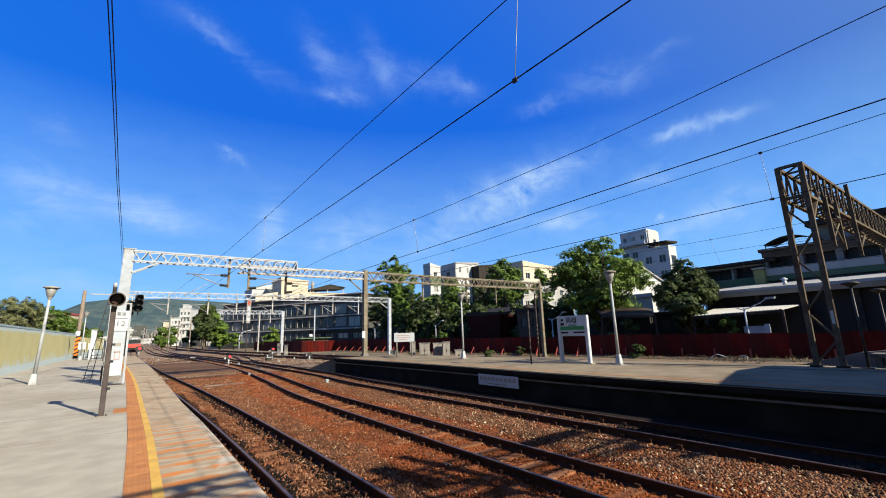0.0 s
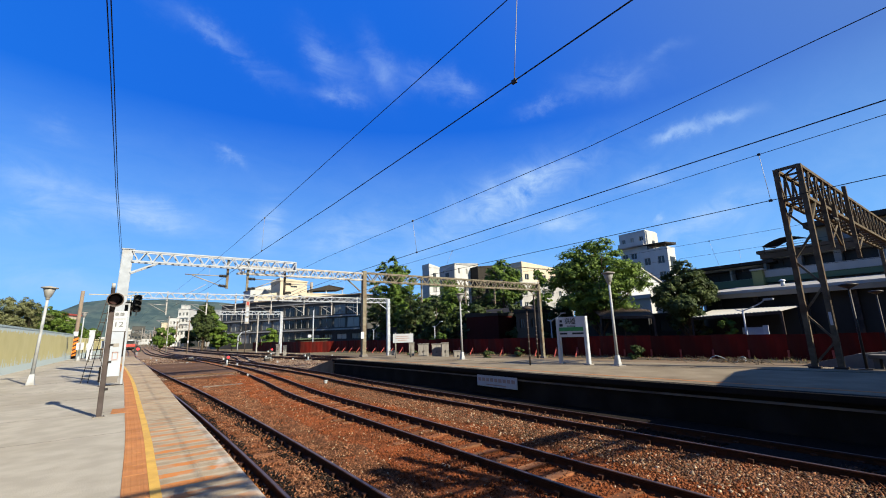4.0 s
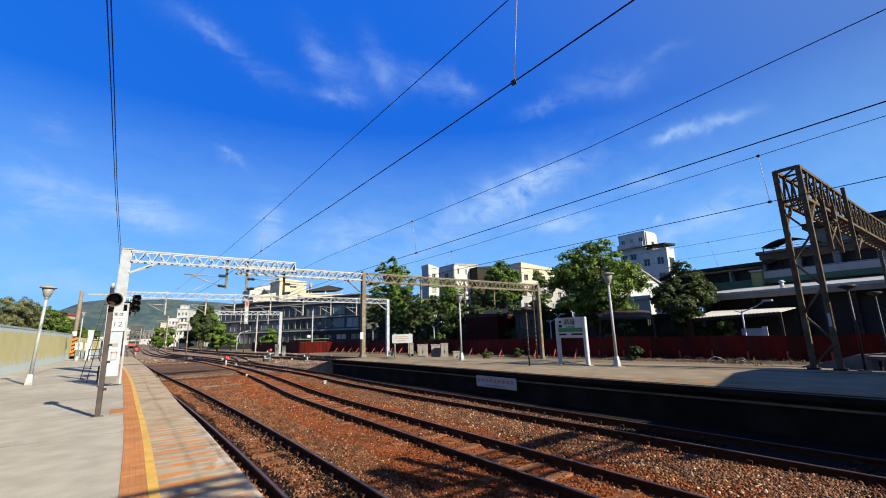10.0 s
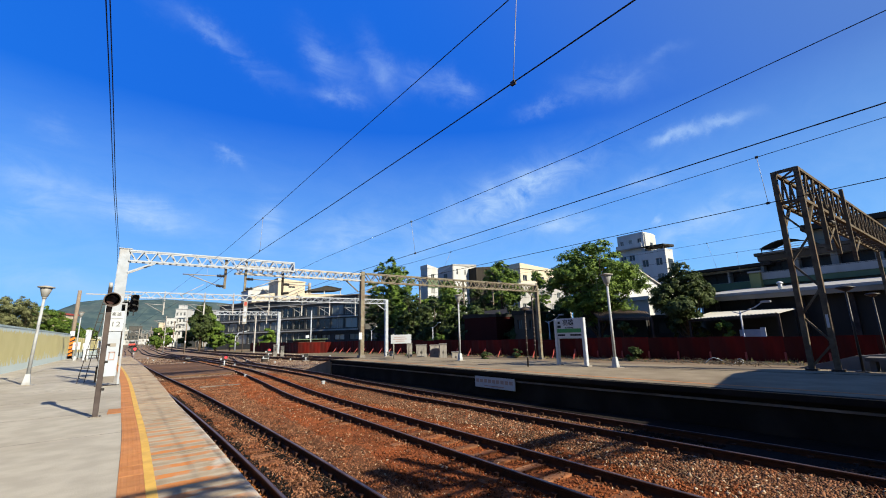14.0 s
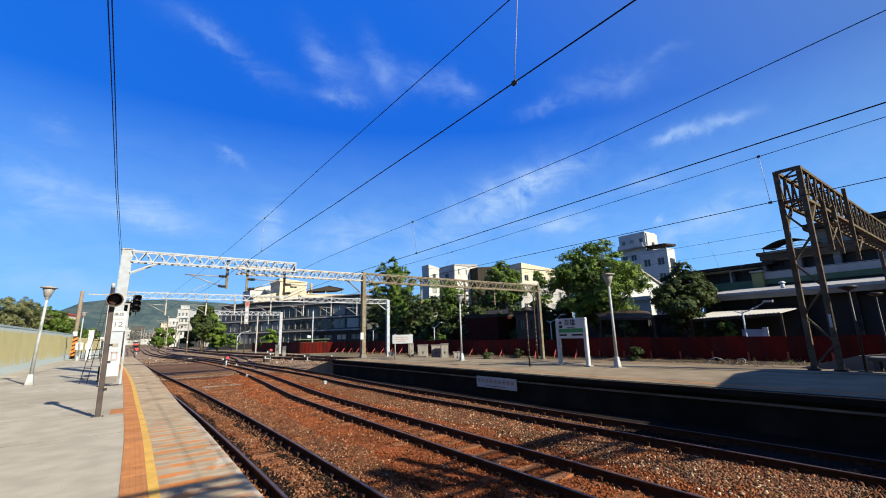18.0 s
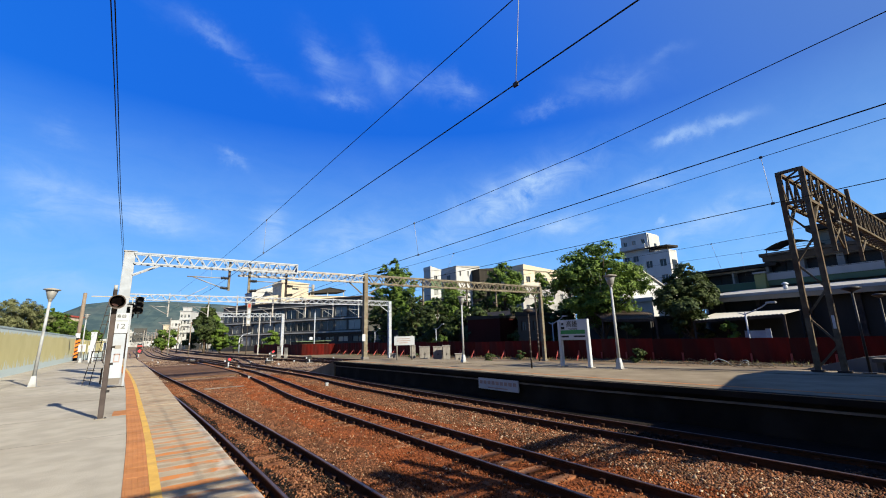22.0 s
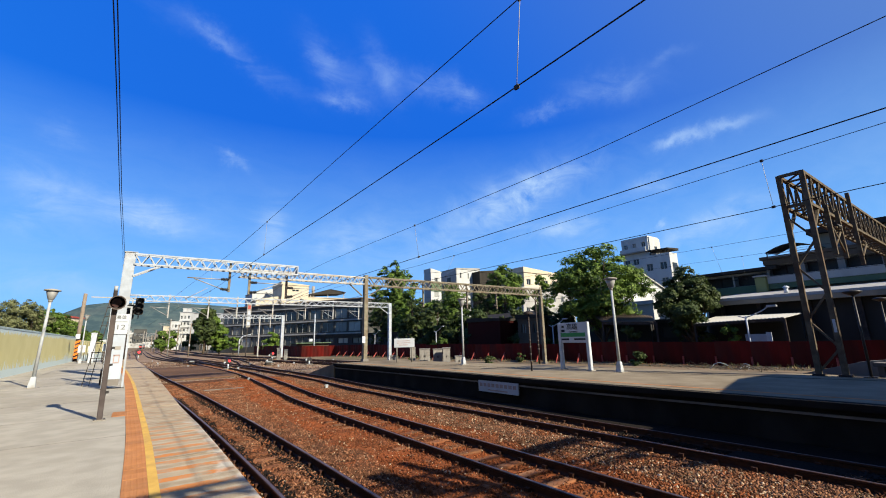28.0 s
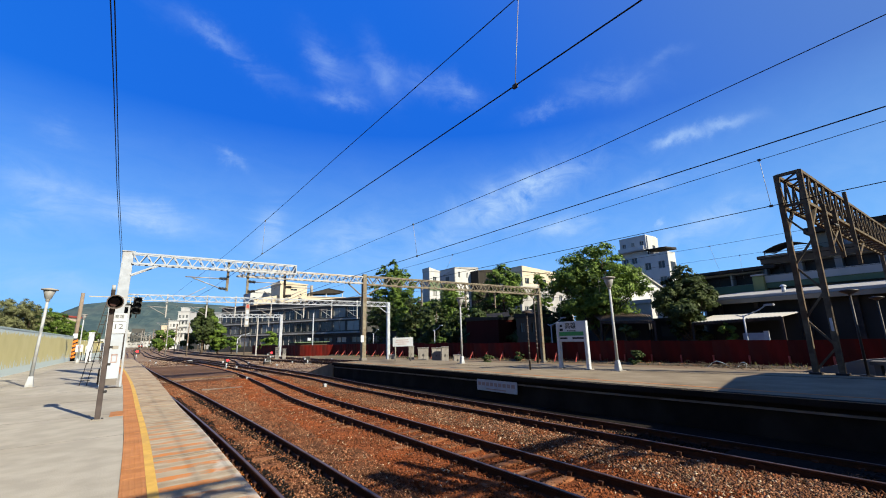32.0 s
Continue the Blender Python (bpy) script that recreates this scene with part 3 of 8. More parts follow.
# ---- mesh tools ----
class Mesh:
    def __init__(self):
        self.v, self.f, self.s = [], [], []

    def face(self, pts, smooth=False):
        i = len(self.v)
        self.v += [tuple(p) for p in pts]
        self.f.append(tuple(range(i, i + len(pts))))
        self.s.append(smooth)
        return self

    def hexa(self, p):
        """Eight corners: bottom ring, then top ring."""
        i = len(self.v)
        self.v += [tuple(q) for q in p]
        for q in ((3, 2, 1, 0), (4, 5, 6, 7), (0, 1, 5, 4), (1, 2, 6, 5), (2, 3, 7, 6), (3, 0, 4, 7)):
            self.f.append(tuple(i + k for k in q))
            self.s.append(False)
        return self

    def box(self, c, size, rz=0.0):
        x, y, z = (s / 2 for s in size)
        m = Matrix.Translation(c) @ Matrix.Rotation(radians(rz), 4, "Z")
        return self.hexa([m @ Vector(p) for p in ((-x, -y, -z), (x, -y, -z), (x, y, -z), (-x, y, -z), (-x, -y, z), (x, -y, z), (x, y, z), (-x, y, z))])

    def bar(self, a, b, w, h=None, up=(0, 0, 1)):
        """A square-edged bar from a to b."""
        a, b = Vector(a), Vector(b)
        h = w if h is None else h
        d = (b - a).normalized()
        u = Vector(up)
        if abs(d.dot(u)) > 0.95:
            u = Vector((0, 1, 0))
        s = d.cross(u).normalized() * (w / 2)
        t = s.cross(d).normalized() * (h / 2)
        return self.hexa([a - s - t, a + s - t, a + s + t, a - s + t, b - s - t, b + s - t, b + s + t, b - s + t])

    def tube(self, a, b, r, r2=None, n=8, caps=True):
        a, b = Vector(a), Vector(b)
        r2 = r if r2 is None else r2
        d = (b - a).normalized()
        u = Vector((1, 0, 0)) if abs(d.x) < 0.9 else Vector((0, 1, 0))
        s = d.cross(u).normalized()
        t = d.cross(s)
        i = len(self.v)
        for p, q in ((a, r), (b, r2)):
            for k in range(n):
                w = 2 * math.pi * k / n
                self.v.append(tuple(p + (s * math.cos(w) + t * math.sin(w)) * q))
        for k in range(n):
            j = (k + 1) % n
            self.f.append((i + k, i + n + k, i + n + j, i + j))
            self.s.append(True)
        if caps:
            self.f += [tuple(i + k for k in range(n)), tuple(i + n + k for k in reversed(range(n)))]
            self.s += [False, False]
        return self

    def turn(self, c, profile, n=14, smooth=True):
        """Rings of (radius, height) about the vertical line through c."""
        i = len(self.v)
        for r, h in profile:
            for k in range(n):
                w = 2 * math.pi * k / n
                self.v.append((c[0] + r * math.cos(w), c[1] + r * math.sin(w), c[2] + h))
        for a in range(len(profile) - 1):
            for k in range(n):
                j = (k + 1) % n
                self.f.append((i + a * n + k, i + a * n + j, i + a * n + n + j, i + a * n + n + k))
                self.s.append(smooth)
        return self

    def sweep(self, path, profile, closed=True):
        """A profile of (across, up) carried along a path in the ground plan."""
        i, n = len(self.v), len(profile)
        for k, p in enumerate(path):
            q, o = path[min(k + 1, len(path) - 1)], path[max(k - 1, 0)]
            d = Vector((q[0] - o[0], q[1] - o[1], 0)).normalized()
            r = Vector((d.y, -d.x, 0))
            for a, h in profile:
                self.v.append((p[0] + r.x * a, p[1] + r.y * a, p[2] + h))
        for k in range(len(path) - 1):
            for j in range(n if closed else n - 1):
                e = (j + 1) % n
                self.f.append((i + k * n + j, i + k * n + e, i + (k + 1) * n + e, i + (k + 1) * n + j))
                self.s.append(False)
        if closed:
            self.f += [tuple(i + j for j in reversed(range(n))), tuple(i + (len(path) - 1) * n + j for j in range(n))]
            self.s += [False, False]
        return self

    def data(self, name, mat, bevel=0.0):
        me = bpy.data.meshes.new(name)
        me.from_pydata(self.v, [], self.f)
        me.polygons.foreach_set("use_smooth", self.s)
        me.materials.append(mat)
        if bevel:
            bm = bmesh.new()
            bm.from_mesh(me)
            bmesh.ops.recalc_face_normals(bm, faces=bm.faces)
            bmesh.ops.bevel(bm, geom=[e for e in bm.edges if e.is_manifold and e.calc_face_angle(0) > 0.6], offset=bevel, segments=2, affect="EDGES", clamp_overlap=True)
            bm.to_mesh(me)
            bm.free()
        me.update()
        return me


def part(name, mesh, mat, parent=None, label="", bevel=0.0):
    ob = new(name, mesh if isinstance(mesh, bpy.types.Mesh) else mesh.data(name, mat, bevel))
    if parent is not None:
        ob.parent = parent
    if label:
        ob["label"] = label
    return ob


def thing(name, at, label, category, group="", kind="", rz=0.0):
    ob = new(name)
    ob.empty_display_size = 0.2
    ob.matrix_world = pose(*at, 0, 0, rz)
    return tagged(ob, label, category, group, kind)


def solid(name, mesh, mat, label, category="", group="", kind="", bevel=0.0):
    return tagged(part(name, mesh, mat, None, "", bevel), label, category, group, kind)


def curve_x(points):
    """x as a smooth function of y through points (y, x)."""
    ys, xs = [p[0] for p in points], [p[1] for p in points]
    slopes = np.gradient(xs, ys)

    def f(y):
        if y <= ys[0]:
            return xs[0]
        if y >= ys[-1]:
            return xs[-1] + slopes[-1] * (y - ys[-1])
        k = max(i for i in range(len(ys)) if ys[i] <= y)
        k = min(k, len(ys) - 2)
        h = ys[k + 1] - ys[k]
        t = (y - ys[k]) / h
        return ((2 * t ** 3 - 3 * t ** 2 + 1) * xs[k] + (t ** 3 - 2 * t ** 2 + t) * h * slopes[k] + (3 * t ** 2 - 2 * t ** 3) * xs[k + 1] + (t ** 3 - t ** 2) * h * slopes[k + 1])
    return f


def steps(a, b, d):
    n = max(1, round((b - a) / d))
    return [a + (b - a) * i / n for i in range(n + 1)]


def letters(name, text, at, size, mat, parent, facing, label="", width=None):
    """Lettering from the built-in font, made into a mesh, its face turned by facing degrees about z."""
    cu = bpy.data.curves.new(name, "FONT")
    cu.body, cu.size, cu.extrude = text, size, 0.004
    cu.align_x, cu.align_y = "CENTER", "CENTER"
    tmp = new(name, cu)
    bpy.context.view_layer.update()
    me = bpy.data.meshes.new_from_object(tmp.evaluated_get(bpy.context.evaluated_depsgraph_get()))
    bpy.data.objects.remove(tmp)
    me.materials.clear()
    me.materials.append(mat)
    ob = part(name, me, mat, parent, label)
    ob.matrix_local = Matrix.Translation(at) @ Matrix.Rotation(radians(facing), 4, "Z") @ Matrix.Rotation(radians(90), 4, "X")
    if width and len(me.vertices):
        w = max(v.co.x for v in me.vertices) - min(v.co.x for v in me.vertices)
        for v in me.vertices:
            v.co.x *= width / w
    return ob


# ---- the plan: y runs along the tracks, rail tops lie at z = 0 ----
P1, P2, BED = 0.82, 0.82, -0.165
track_1 = curve_x([(-30, 2.6), (4, 2.6), (9, 2.55), (13, 2.45), (18, 2.26), (24, 1.98), (35, 1.30), (48, 0.64), (63, 0.05), (85, -0.6), (110, -0.85), (134, -1.15), (162, -1.9), (205, -2.3), (231, -2.0), (266, -1.4), (315, -0.6), (365, 0.3), (460, 2.0), (560, 3.8)])
track_2 = curve_x([(-30, 6.0), (10, 6.0), (18, 6.02), (26, 6.55), (36, 7.02), (48, 6.8), (65, 5.9), (85, 3.7), (111, 2.2), (140, 2.0), (205, 1.6), (266, 2.4), (360, 4.5)])
track_3 = curve_x([(-30, 9.9), (3, 9.85), (8, 9.7), (14, 9.5), (20, 9.45), (28, 9.75), (39, 9.5), (56, 8.5), (75, 7.3), (93, 5.6), (140, 5.2), (205, 5.2), (360, 8.2)])
track_4 = curve_x([(-30, 21.3), (16, 21.0), (30, 19.4), (47, 16.6), (60, 14.3), (90, 11.5), (140, 9.5), (360, 12)])
track_5 = curve_x([(-30, 24.8), (16, 24.4), (30, 22.6), (47, 19.6), (66, 17.6), (94, 14.6), (166, 13), (360, 16)])
edge_1 = curve_x([(-30, 1.14), (4, 1.14), (9, 1.08), (12.6, 0.98), (17, 0.93), (21, 0.87), (29.7, 0.70), (43.5, 0.28), (62, -0.35)])
line_1 = curve_x([(-30, 0.33), (5, 0.33), (9.2, 0.295), (11.4, 0.24), (15, 0.16), (19.2, 0.06), (26.5, -0.2), (34.6, -0.57), (43.4, -1.08), (62, -2.3)])
edge_2 = curve_x([(-30, 11.75), (5, 11.7), (9, 11.45), (12, 11.42), (15.5, 11.4), (20, 11.25), (26, 10.95), (30, 10.7)])

# ---- ground and tracks ----
def build_ground():
    xs = [-2500, -600, -150, -60, -20, 0, 20, 40, 80, 160, 600, 2500]
    ys = [-2500, -600, -120, -40, 0, 40, 80, 160, 320, 600, 1200, 2500]
    g = Mesh()
    for i in range(len(xs) - 1):
        for j in range(len(ys) - 1):
            g.face([(xs[i], ys[j], -0.4), (xs[i + 1], ys[j], -0.4), (xs[i + 1], ys[j + 1], -0.4), (xs[i], ys[j + 1], -0.4)])
    solid("ground", g, M_GROUND, "dusty bare ground of a railway yard", "ground", kind="structure")


def rusty(x, y):
    """Brake dust lies thickest along the middle track."""
    d = x - track_2(y) + 0.35 * noise.noise((x * 0.8, y * 0.5, 2)) + 0.12 * noise.noise((x * 4, y * 3, 5))
    return -1.9 < d < 1.5


def build_ballast():
    rng = np.random.default_rng(5)
    g = Mesh()
    xs, ys = steps(0.9, 11.9, 0.25), steps(-14, 34, 0.3)
    nx = len(xs)
    for y in ys:
        for x in xs:
            z = BED + 0.05 * noise.noise((x * 0.6, y * 0.35, 0)) + 0.03 * noise.noise((x * 3, y * 3, 7))
            for c in (track_1(y), track_2(y), track_3(y)):
                if abs(x - c) < 0.75:
                    z -= 0.02
            if x > track_3(y) + 0.7:
                z -= 0.10
            g.v.append((x, y, z))
    for j in range(len(ys) - 1):
        for i in range(nx - 1):
            a = j * nx + i
            g.f.append((a, a + 1, a + nx + 1, a + nx))
            g.s.append(True)
    bed = solid("ballast", g, M_BEDTAN, "rust-brown ballast bed between the tracks", "ballast", kind="stuff")
    bed.data.materials.append(M_BALLAST)
    for poly in bed.data.polygons:
        c = poly.center
        poly.material_index = 1 if rusty(c.x, c.y) else 0
    far = Mesh()
    far_y = [34, 44, 54, 66, 80, 100, 130, 170, 230, 360]
    left = [(min(0.9, track_1(y) - 1.9), y) for y in far_y]
    right = [(track_5(y) + 2.2, y) for y in far_y]
    for k in range(len(far_y) - 1):
        (ax, ay), (bx, by) = left[k], right[k]
        (cx, cy), (dx, dy) = left[k + 1], right[k + 1]
        far.face([(ax, ay, BED - 0.02), (bx, by, BED - 0.02), (dx, dy, BED - 0.02), (cx, cy, BED - 0.02)])
    solid("ballast", far, M_BEDFAR, "rust-brown ballast of the station throat", "ballast", kind="stuff")
    back = Mesh()
    back_y = [-30, -10, 0, 10, 20, 27, 34]
    for a, b in zip(back_y, back_y[1:]):
        back.face([(18.2, a, BED - 0.02), (track_5(a) + 2.2, a, BED - 0.02), (track_5(b) + 2.2, b, BED - 0.02), (18.2 if b < 30 else 11.0, b, BED - 0.02)])
    solid("ballast", back, M_BALLAST, "greyish ballast beyond the island platform", "ballast", kind="stuff")

    # Sheet blackened for the shade at the platform foot and in track 3.
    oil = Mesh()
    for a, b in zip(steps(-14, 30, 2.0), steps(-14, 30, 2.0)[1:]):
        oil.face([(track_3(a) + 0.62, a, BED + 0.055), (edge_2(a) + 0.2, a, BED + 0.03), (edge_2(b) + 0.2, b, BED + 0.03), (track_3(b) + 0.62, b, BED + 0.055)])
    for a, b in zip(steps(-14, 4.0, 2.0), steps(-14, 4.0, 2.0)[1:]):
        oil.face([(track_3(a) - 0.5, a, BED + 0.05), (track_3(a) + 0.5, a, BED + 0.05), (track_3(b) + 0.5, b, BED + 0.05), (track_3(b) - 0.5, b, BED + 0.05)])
    solid("gravel", oil, M_OILSHADE, "gravel at the platform foot, black with oil and painted shade", "gravel", kind="stuff")

    # loose stones
    tpl = np.array([(1, 0, 0), (0, 1, 0), (-1, 0, 0), (0, -1, 0), (0, 0, 1), (0, 0, -1)], float)
    tri = np.array([(0, 1, 4), (1, 2, 4), (2, 3, 4), (3, 0, 4), (1, 0, 5), (2, 1, 5), (3, 2, 5), (0, 3, 5)])

    def scatter(n, x0, x1, y0, y1, power, size, name, label, mat=None, follow=None, where=None):
        y = y0 + (y1 - y0) * rng.random(n) ** power
        x = x0 + (x1 - x0) * rng.random(n)
        if follow:
            x = x + np.array([follow(v) for v in y]) + 0.06 * np.sin(y * 1.7)
        keep = np.ones(n, bool)
        for t in (track_1, track_2, track_3, track_4, track_5):
            c = np.array([t(v) for v in y])
            d = np.abs(np.abs(x - c) - 0.533)
            keep &= d > 0.06
            if t is track_2:
                keep &= (np.abs(x - c) > 0.5) | (rng.random(n) < 0.4)
        if where:
            keep &= np.array([where(u, v) for u, v in zip(x, y)])
        x, y = x[keep], y[keep]
        n = len(x)
        r = size * (0.6 + 0.9 * rng.random(n) ** 2) * (1 + np.clip(y - 12, 0, 40) * 0.02)
        pts = tpl[None] * (0.65 + 0.6 * rng.random((n, 6, 1))) + 0.25 * (rng.random((n, 6, 3)) - 0.5)
        pts[:, :, 2] *= 0.6
        a = rng.random(n) * 6.283
        c, s = np.cos(a)[:, None], np.sin(a)[:, None]
        tilt, roll = 2.2 * (rng.random(n) - 0.5)[:, None], 1.6 * (rng.random(n) - 0.5)[:, None]
        px = pts[:, :, 0] * c - pts[:, :, 1] * s
        py = pts[:, :, 0] * s + pts[:, :, 1] * c
        pz = pts[:, :, 2] + tilt * px + roll * py
        zb = np.array([BED + 0.05 * noise.noise((u * 0.6, v * 0.35, 0)) for u, v in zip(x, y)])
        out = np.stack([px * r[:, None] + x[:, None], py * r[:, None] + y[:, None], pz * r[:, None] + (zb + r * 0.35)[:, None]], 2).reshape(-1, 3)
        faces = (tri[None] + (np.arange(n) * 6)[:, None, None]).reshape(-1, 3)
        me = bpy.data.meshes.new(name)
        me.vertices.add(len(out))
        me.vertices.foreach_set("co", out.ravel())
        me.loops.add(faces.size)
        me.loops.foreach_set("vertex_index", faces.ravel())
        me.polygons.add(len(faces))
        me.polygons.foreach_set("loop_start", np.arange(len(faces)) * 3)
        me.materials.append(mat or M_STONE)
        me.update(calc_edges=True)
        tagged(new(name, me), label, "ballast", kind="stuff")

    scatter(120000, 1.15, 10.0, 2.0, 32.0, 1.7, 0.0225, "ballast_stones", "loose rust-dusted ballast stones along the middle track", where=rusty)
    scatter(120000, 1.15, 10.0, 2.0, 32.0, 1.7, 0.0235, "ballast_stones", "loose tan-brown ballast stones between the rails", M_STONETAN, where=lambda x, y: not rusty(x, y) and x < track_3(y) + 0.6)
    scatter(26000, 1.15, 10.0, -7.0, 2.2, 1.0, 0.03, "ballast_stones", "loose brown ballast stones nearest the platform roofs", M_STONETAN)
    # The black colour here stands in for roof shade on track 3.
    scatter(5000, -0.5, 0.5, 0.5, 6.5, 1.0, 0.030, "ballast_stones", "stones in the far track, blackened for the roof shade", M_OILSHADE, track_3)
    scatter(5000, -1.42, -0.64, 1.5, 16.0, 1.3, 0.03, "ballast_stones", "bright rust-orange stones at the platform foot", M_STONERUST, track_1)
    scatter(9000, 0.66, 1.35, 3.0, 28.0, 1.5, 0.030, "ballast_stones", "stones below the platform face, black with oil and painted shade", M_OILSHADE, track_3)
    scatter(16000, 7.0, 9.15, 1.2, 30.0, 1.4, 0.026, "ballast_stones", "grey-tan clean ballast between the far tracks", M_STONEGREY, where=lambda x, y: not rusty(x, y))
    scatter(900, 7.2, 9.1, 1.0, 14.0, 1.2, 0.028, "ballast_stones", "pale broken stones between the far tracks", M_STONEPALE)
    scatter(6500, 9.1, 10.1, 6.0, 30.0, 1.3, 0.025, "ballast_stones", "grey-tan ballast in the far track", M_STONEGREY)
    scatter(3600, 1.9, 9.0, 2.0, 30.0, 1.5, 0.022, "ballast_stones", "scattered pale chipped stones", M_STONEPALE)
    for off, w in ((-0.46, 0.22), (0.2, 0.26)):
        scatter(3000, off, off + w, 2.0, 24.0, 1.6, 0.030, "ballast_stones", "oil-blackened stones beside the near rails", M_OILSHADE, track_1)
    scatter(9000, 0.0, 20.0, 32.0, 80.0, 1.2, 0.026, "ballast_stones", "loose brown ballast of the station throat", M_STONEGREY)
    scatter(1600, 0.5, 21.0, 34.0, 76.0, 1.1, 0.034, "ballast_stones", "white broken stones strewn over the station throat", M_STONEPALE)
    scatter(9000, 18.3, 26.0, -2.0, 34.0, 1.0, 0.055, "ballast_stones", "grey ballast stones behind the island platform")


RAIL = [(-0.066, -0.185), (0.066, -0.185), (0.066, -0.168), (0.012, -0.14), (0.012, -0.05), (0.037, -0.036), (0.037, -0.006), (0.028, -0.002), (-0.028, -0.002), (-0.037, -0.006), (-0.037, -0.036), (-0.012, -0.05), (-0.012, -0.14), (-0.066, -0.168)]


def build_track(name, fx, y0, y1, sleepers, label):
    tr = thing(name, (0, 0, 0), label, "track", kind="structure")
    path = steps(y0, 60, 2.0) + [y for y in steps(60, y1, 8.0)][1:]
    for side in (-0.5665, 0.5665):
        pts = [(fx(y) + side, y, 0) for y in path]
        rail = part("rail", Mesh().sweep(pts, RAIL), M_RAIL, tr)
        part("rail_head", Mesh().sweep(pts, [(-0.024, -0.004), (0.024, -0.004), (0.022, 0.0), (-0.022, 0.0)]), M_RAILTOP, rail, "dull worn running surface")
    if sleepers:
        s = Mesh().hexa([(-1.05, -0.12, -0.12), (1.05, -0.12, -0.12), (1.05, 0.12, -0.12), (-1.05, 0.12, -0.12), (-1.03, -0.10, 0.06), (1.03, -0.10, 0.06), (1.03, 0.10, 0.06), (-1.03, 0.10, 0.06)]).data("sleeper", M_SLEEPER)
        clip = Mesh()
        for y in steps(sleepers[0], sleepers[1], 0.62):
            ob = part("sleeper", s, M_SLEEPER, tr)
            a = math.degrees(math.atan2(fx(y - 0.5) - fx(y + 0.5), 1.0))
            ob.matrix_local = pose(fx(y) + random.uniform(-0.03, 0.03), y, (-0.215 if fx is track_2 else -0.24) + random.uniform(-0.012, 0.012), 0, 0, a + random.uniform(-1, 1))
            for side in (-0.5665, 0.5665):
                for k in (-0.085, 0.085):
                    clip.box((fx(y) + side + k, y, -0.135), (0.07, 0.09, 0.09))
        tagged(part("rail_clips", clip, M_RAIL, tr), kind="stuff")
    return tr


def strip(left, right, low, high, ys):
    """One solid strip along the plan between two lines."""
    m = Mesh()
    for k, y in enumerate(ys):
        a, b = left(y), right(y)
        m.v += [(a, y, low), (b, y, low), (b, y, high), (a, y, high)]
        if k:
            i = 4 * (k - 1)
            for p in range(4):
                q = (p + 1) % 4
                m.f.append((i + p, i + q, i + 4 + q, i + 4 + p))
                m.s.append(False)
    e = 4 * (len(ys) - 1)
    m.f += [(0, 3, 2, 1), (e, e + 1, e + 2, e + 3)]
    m.s += [False, False]
    return m


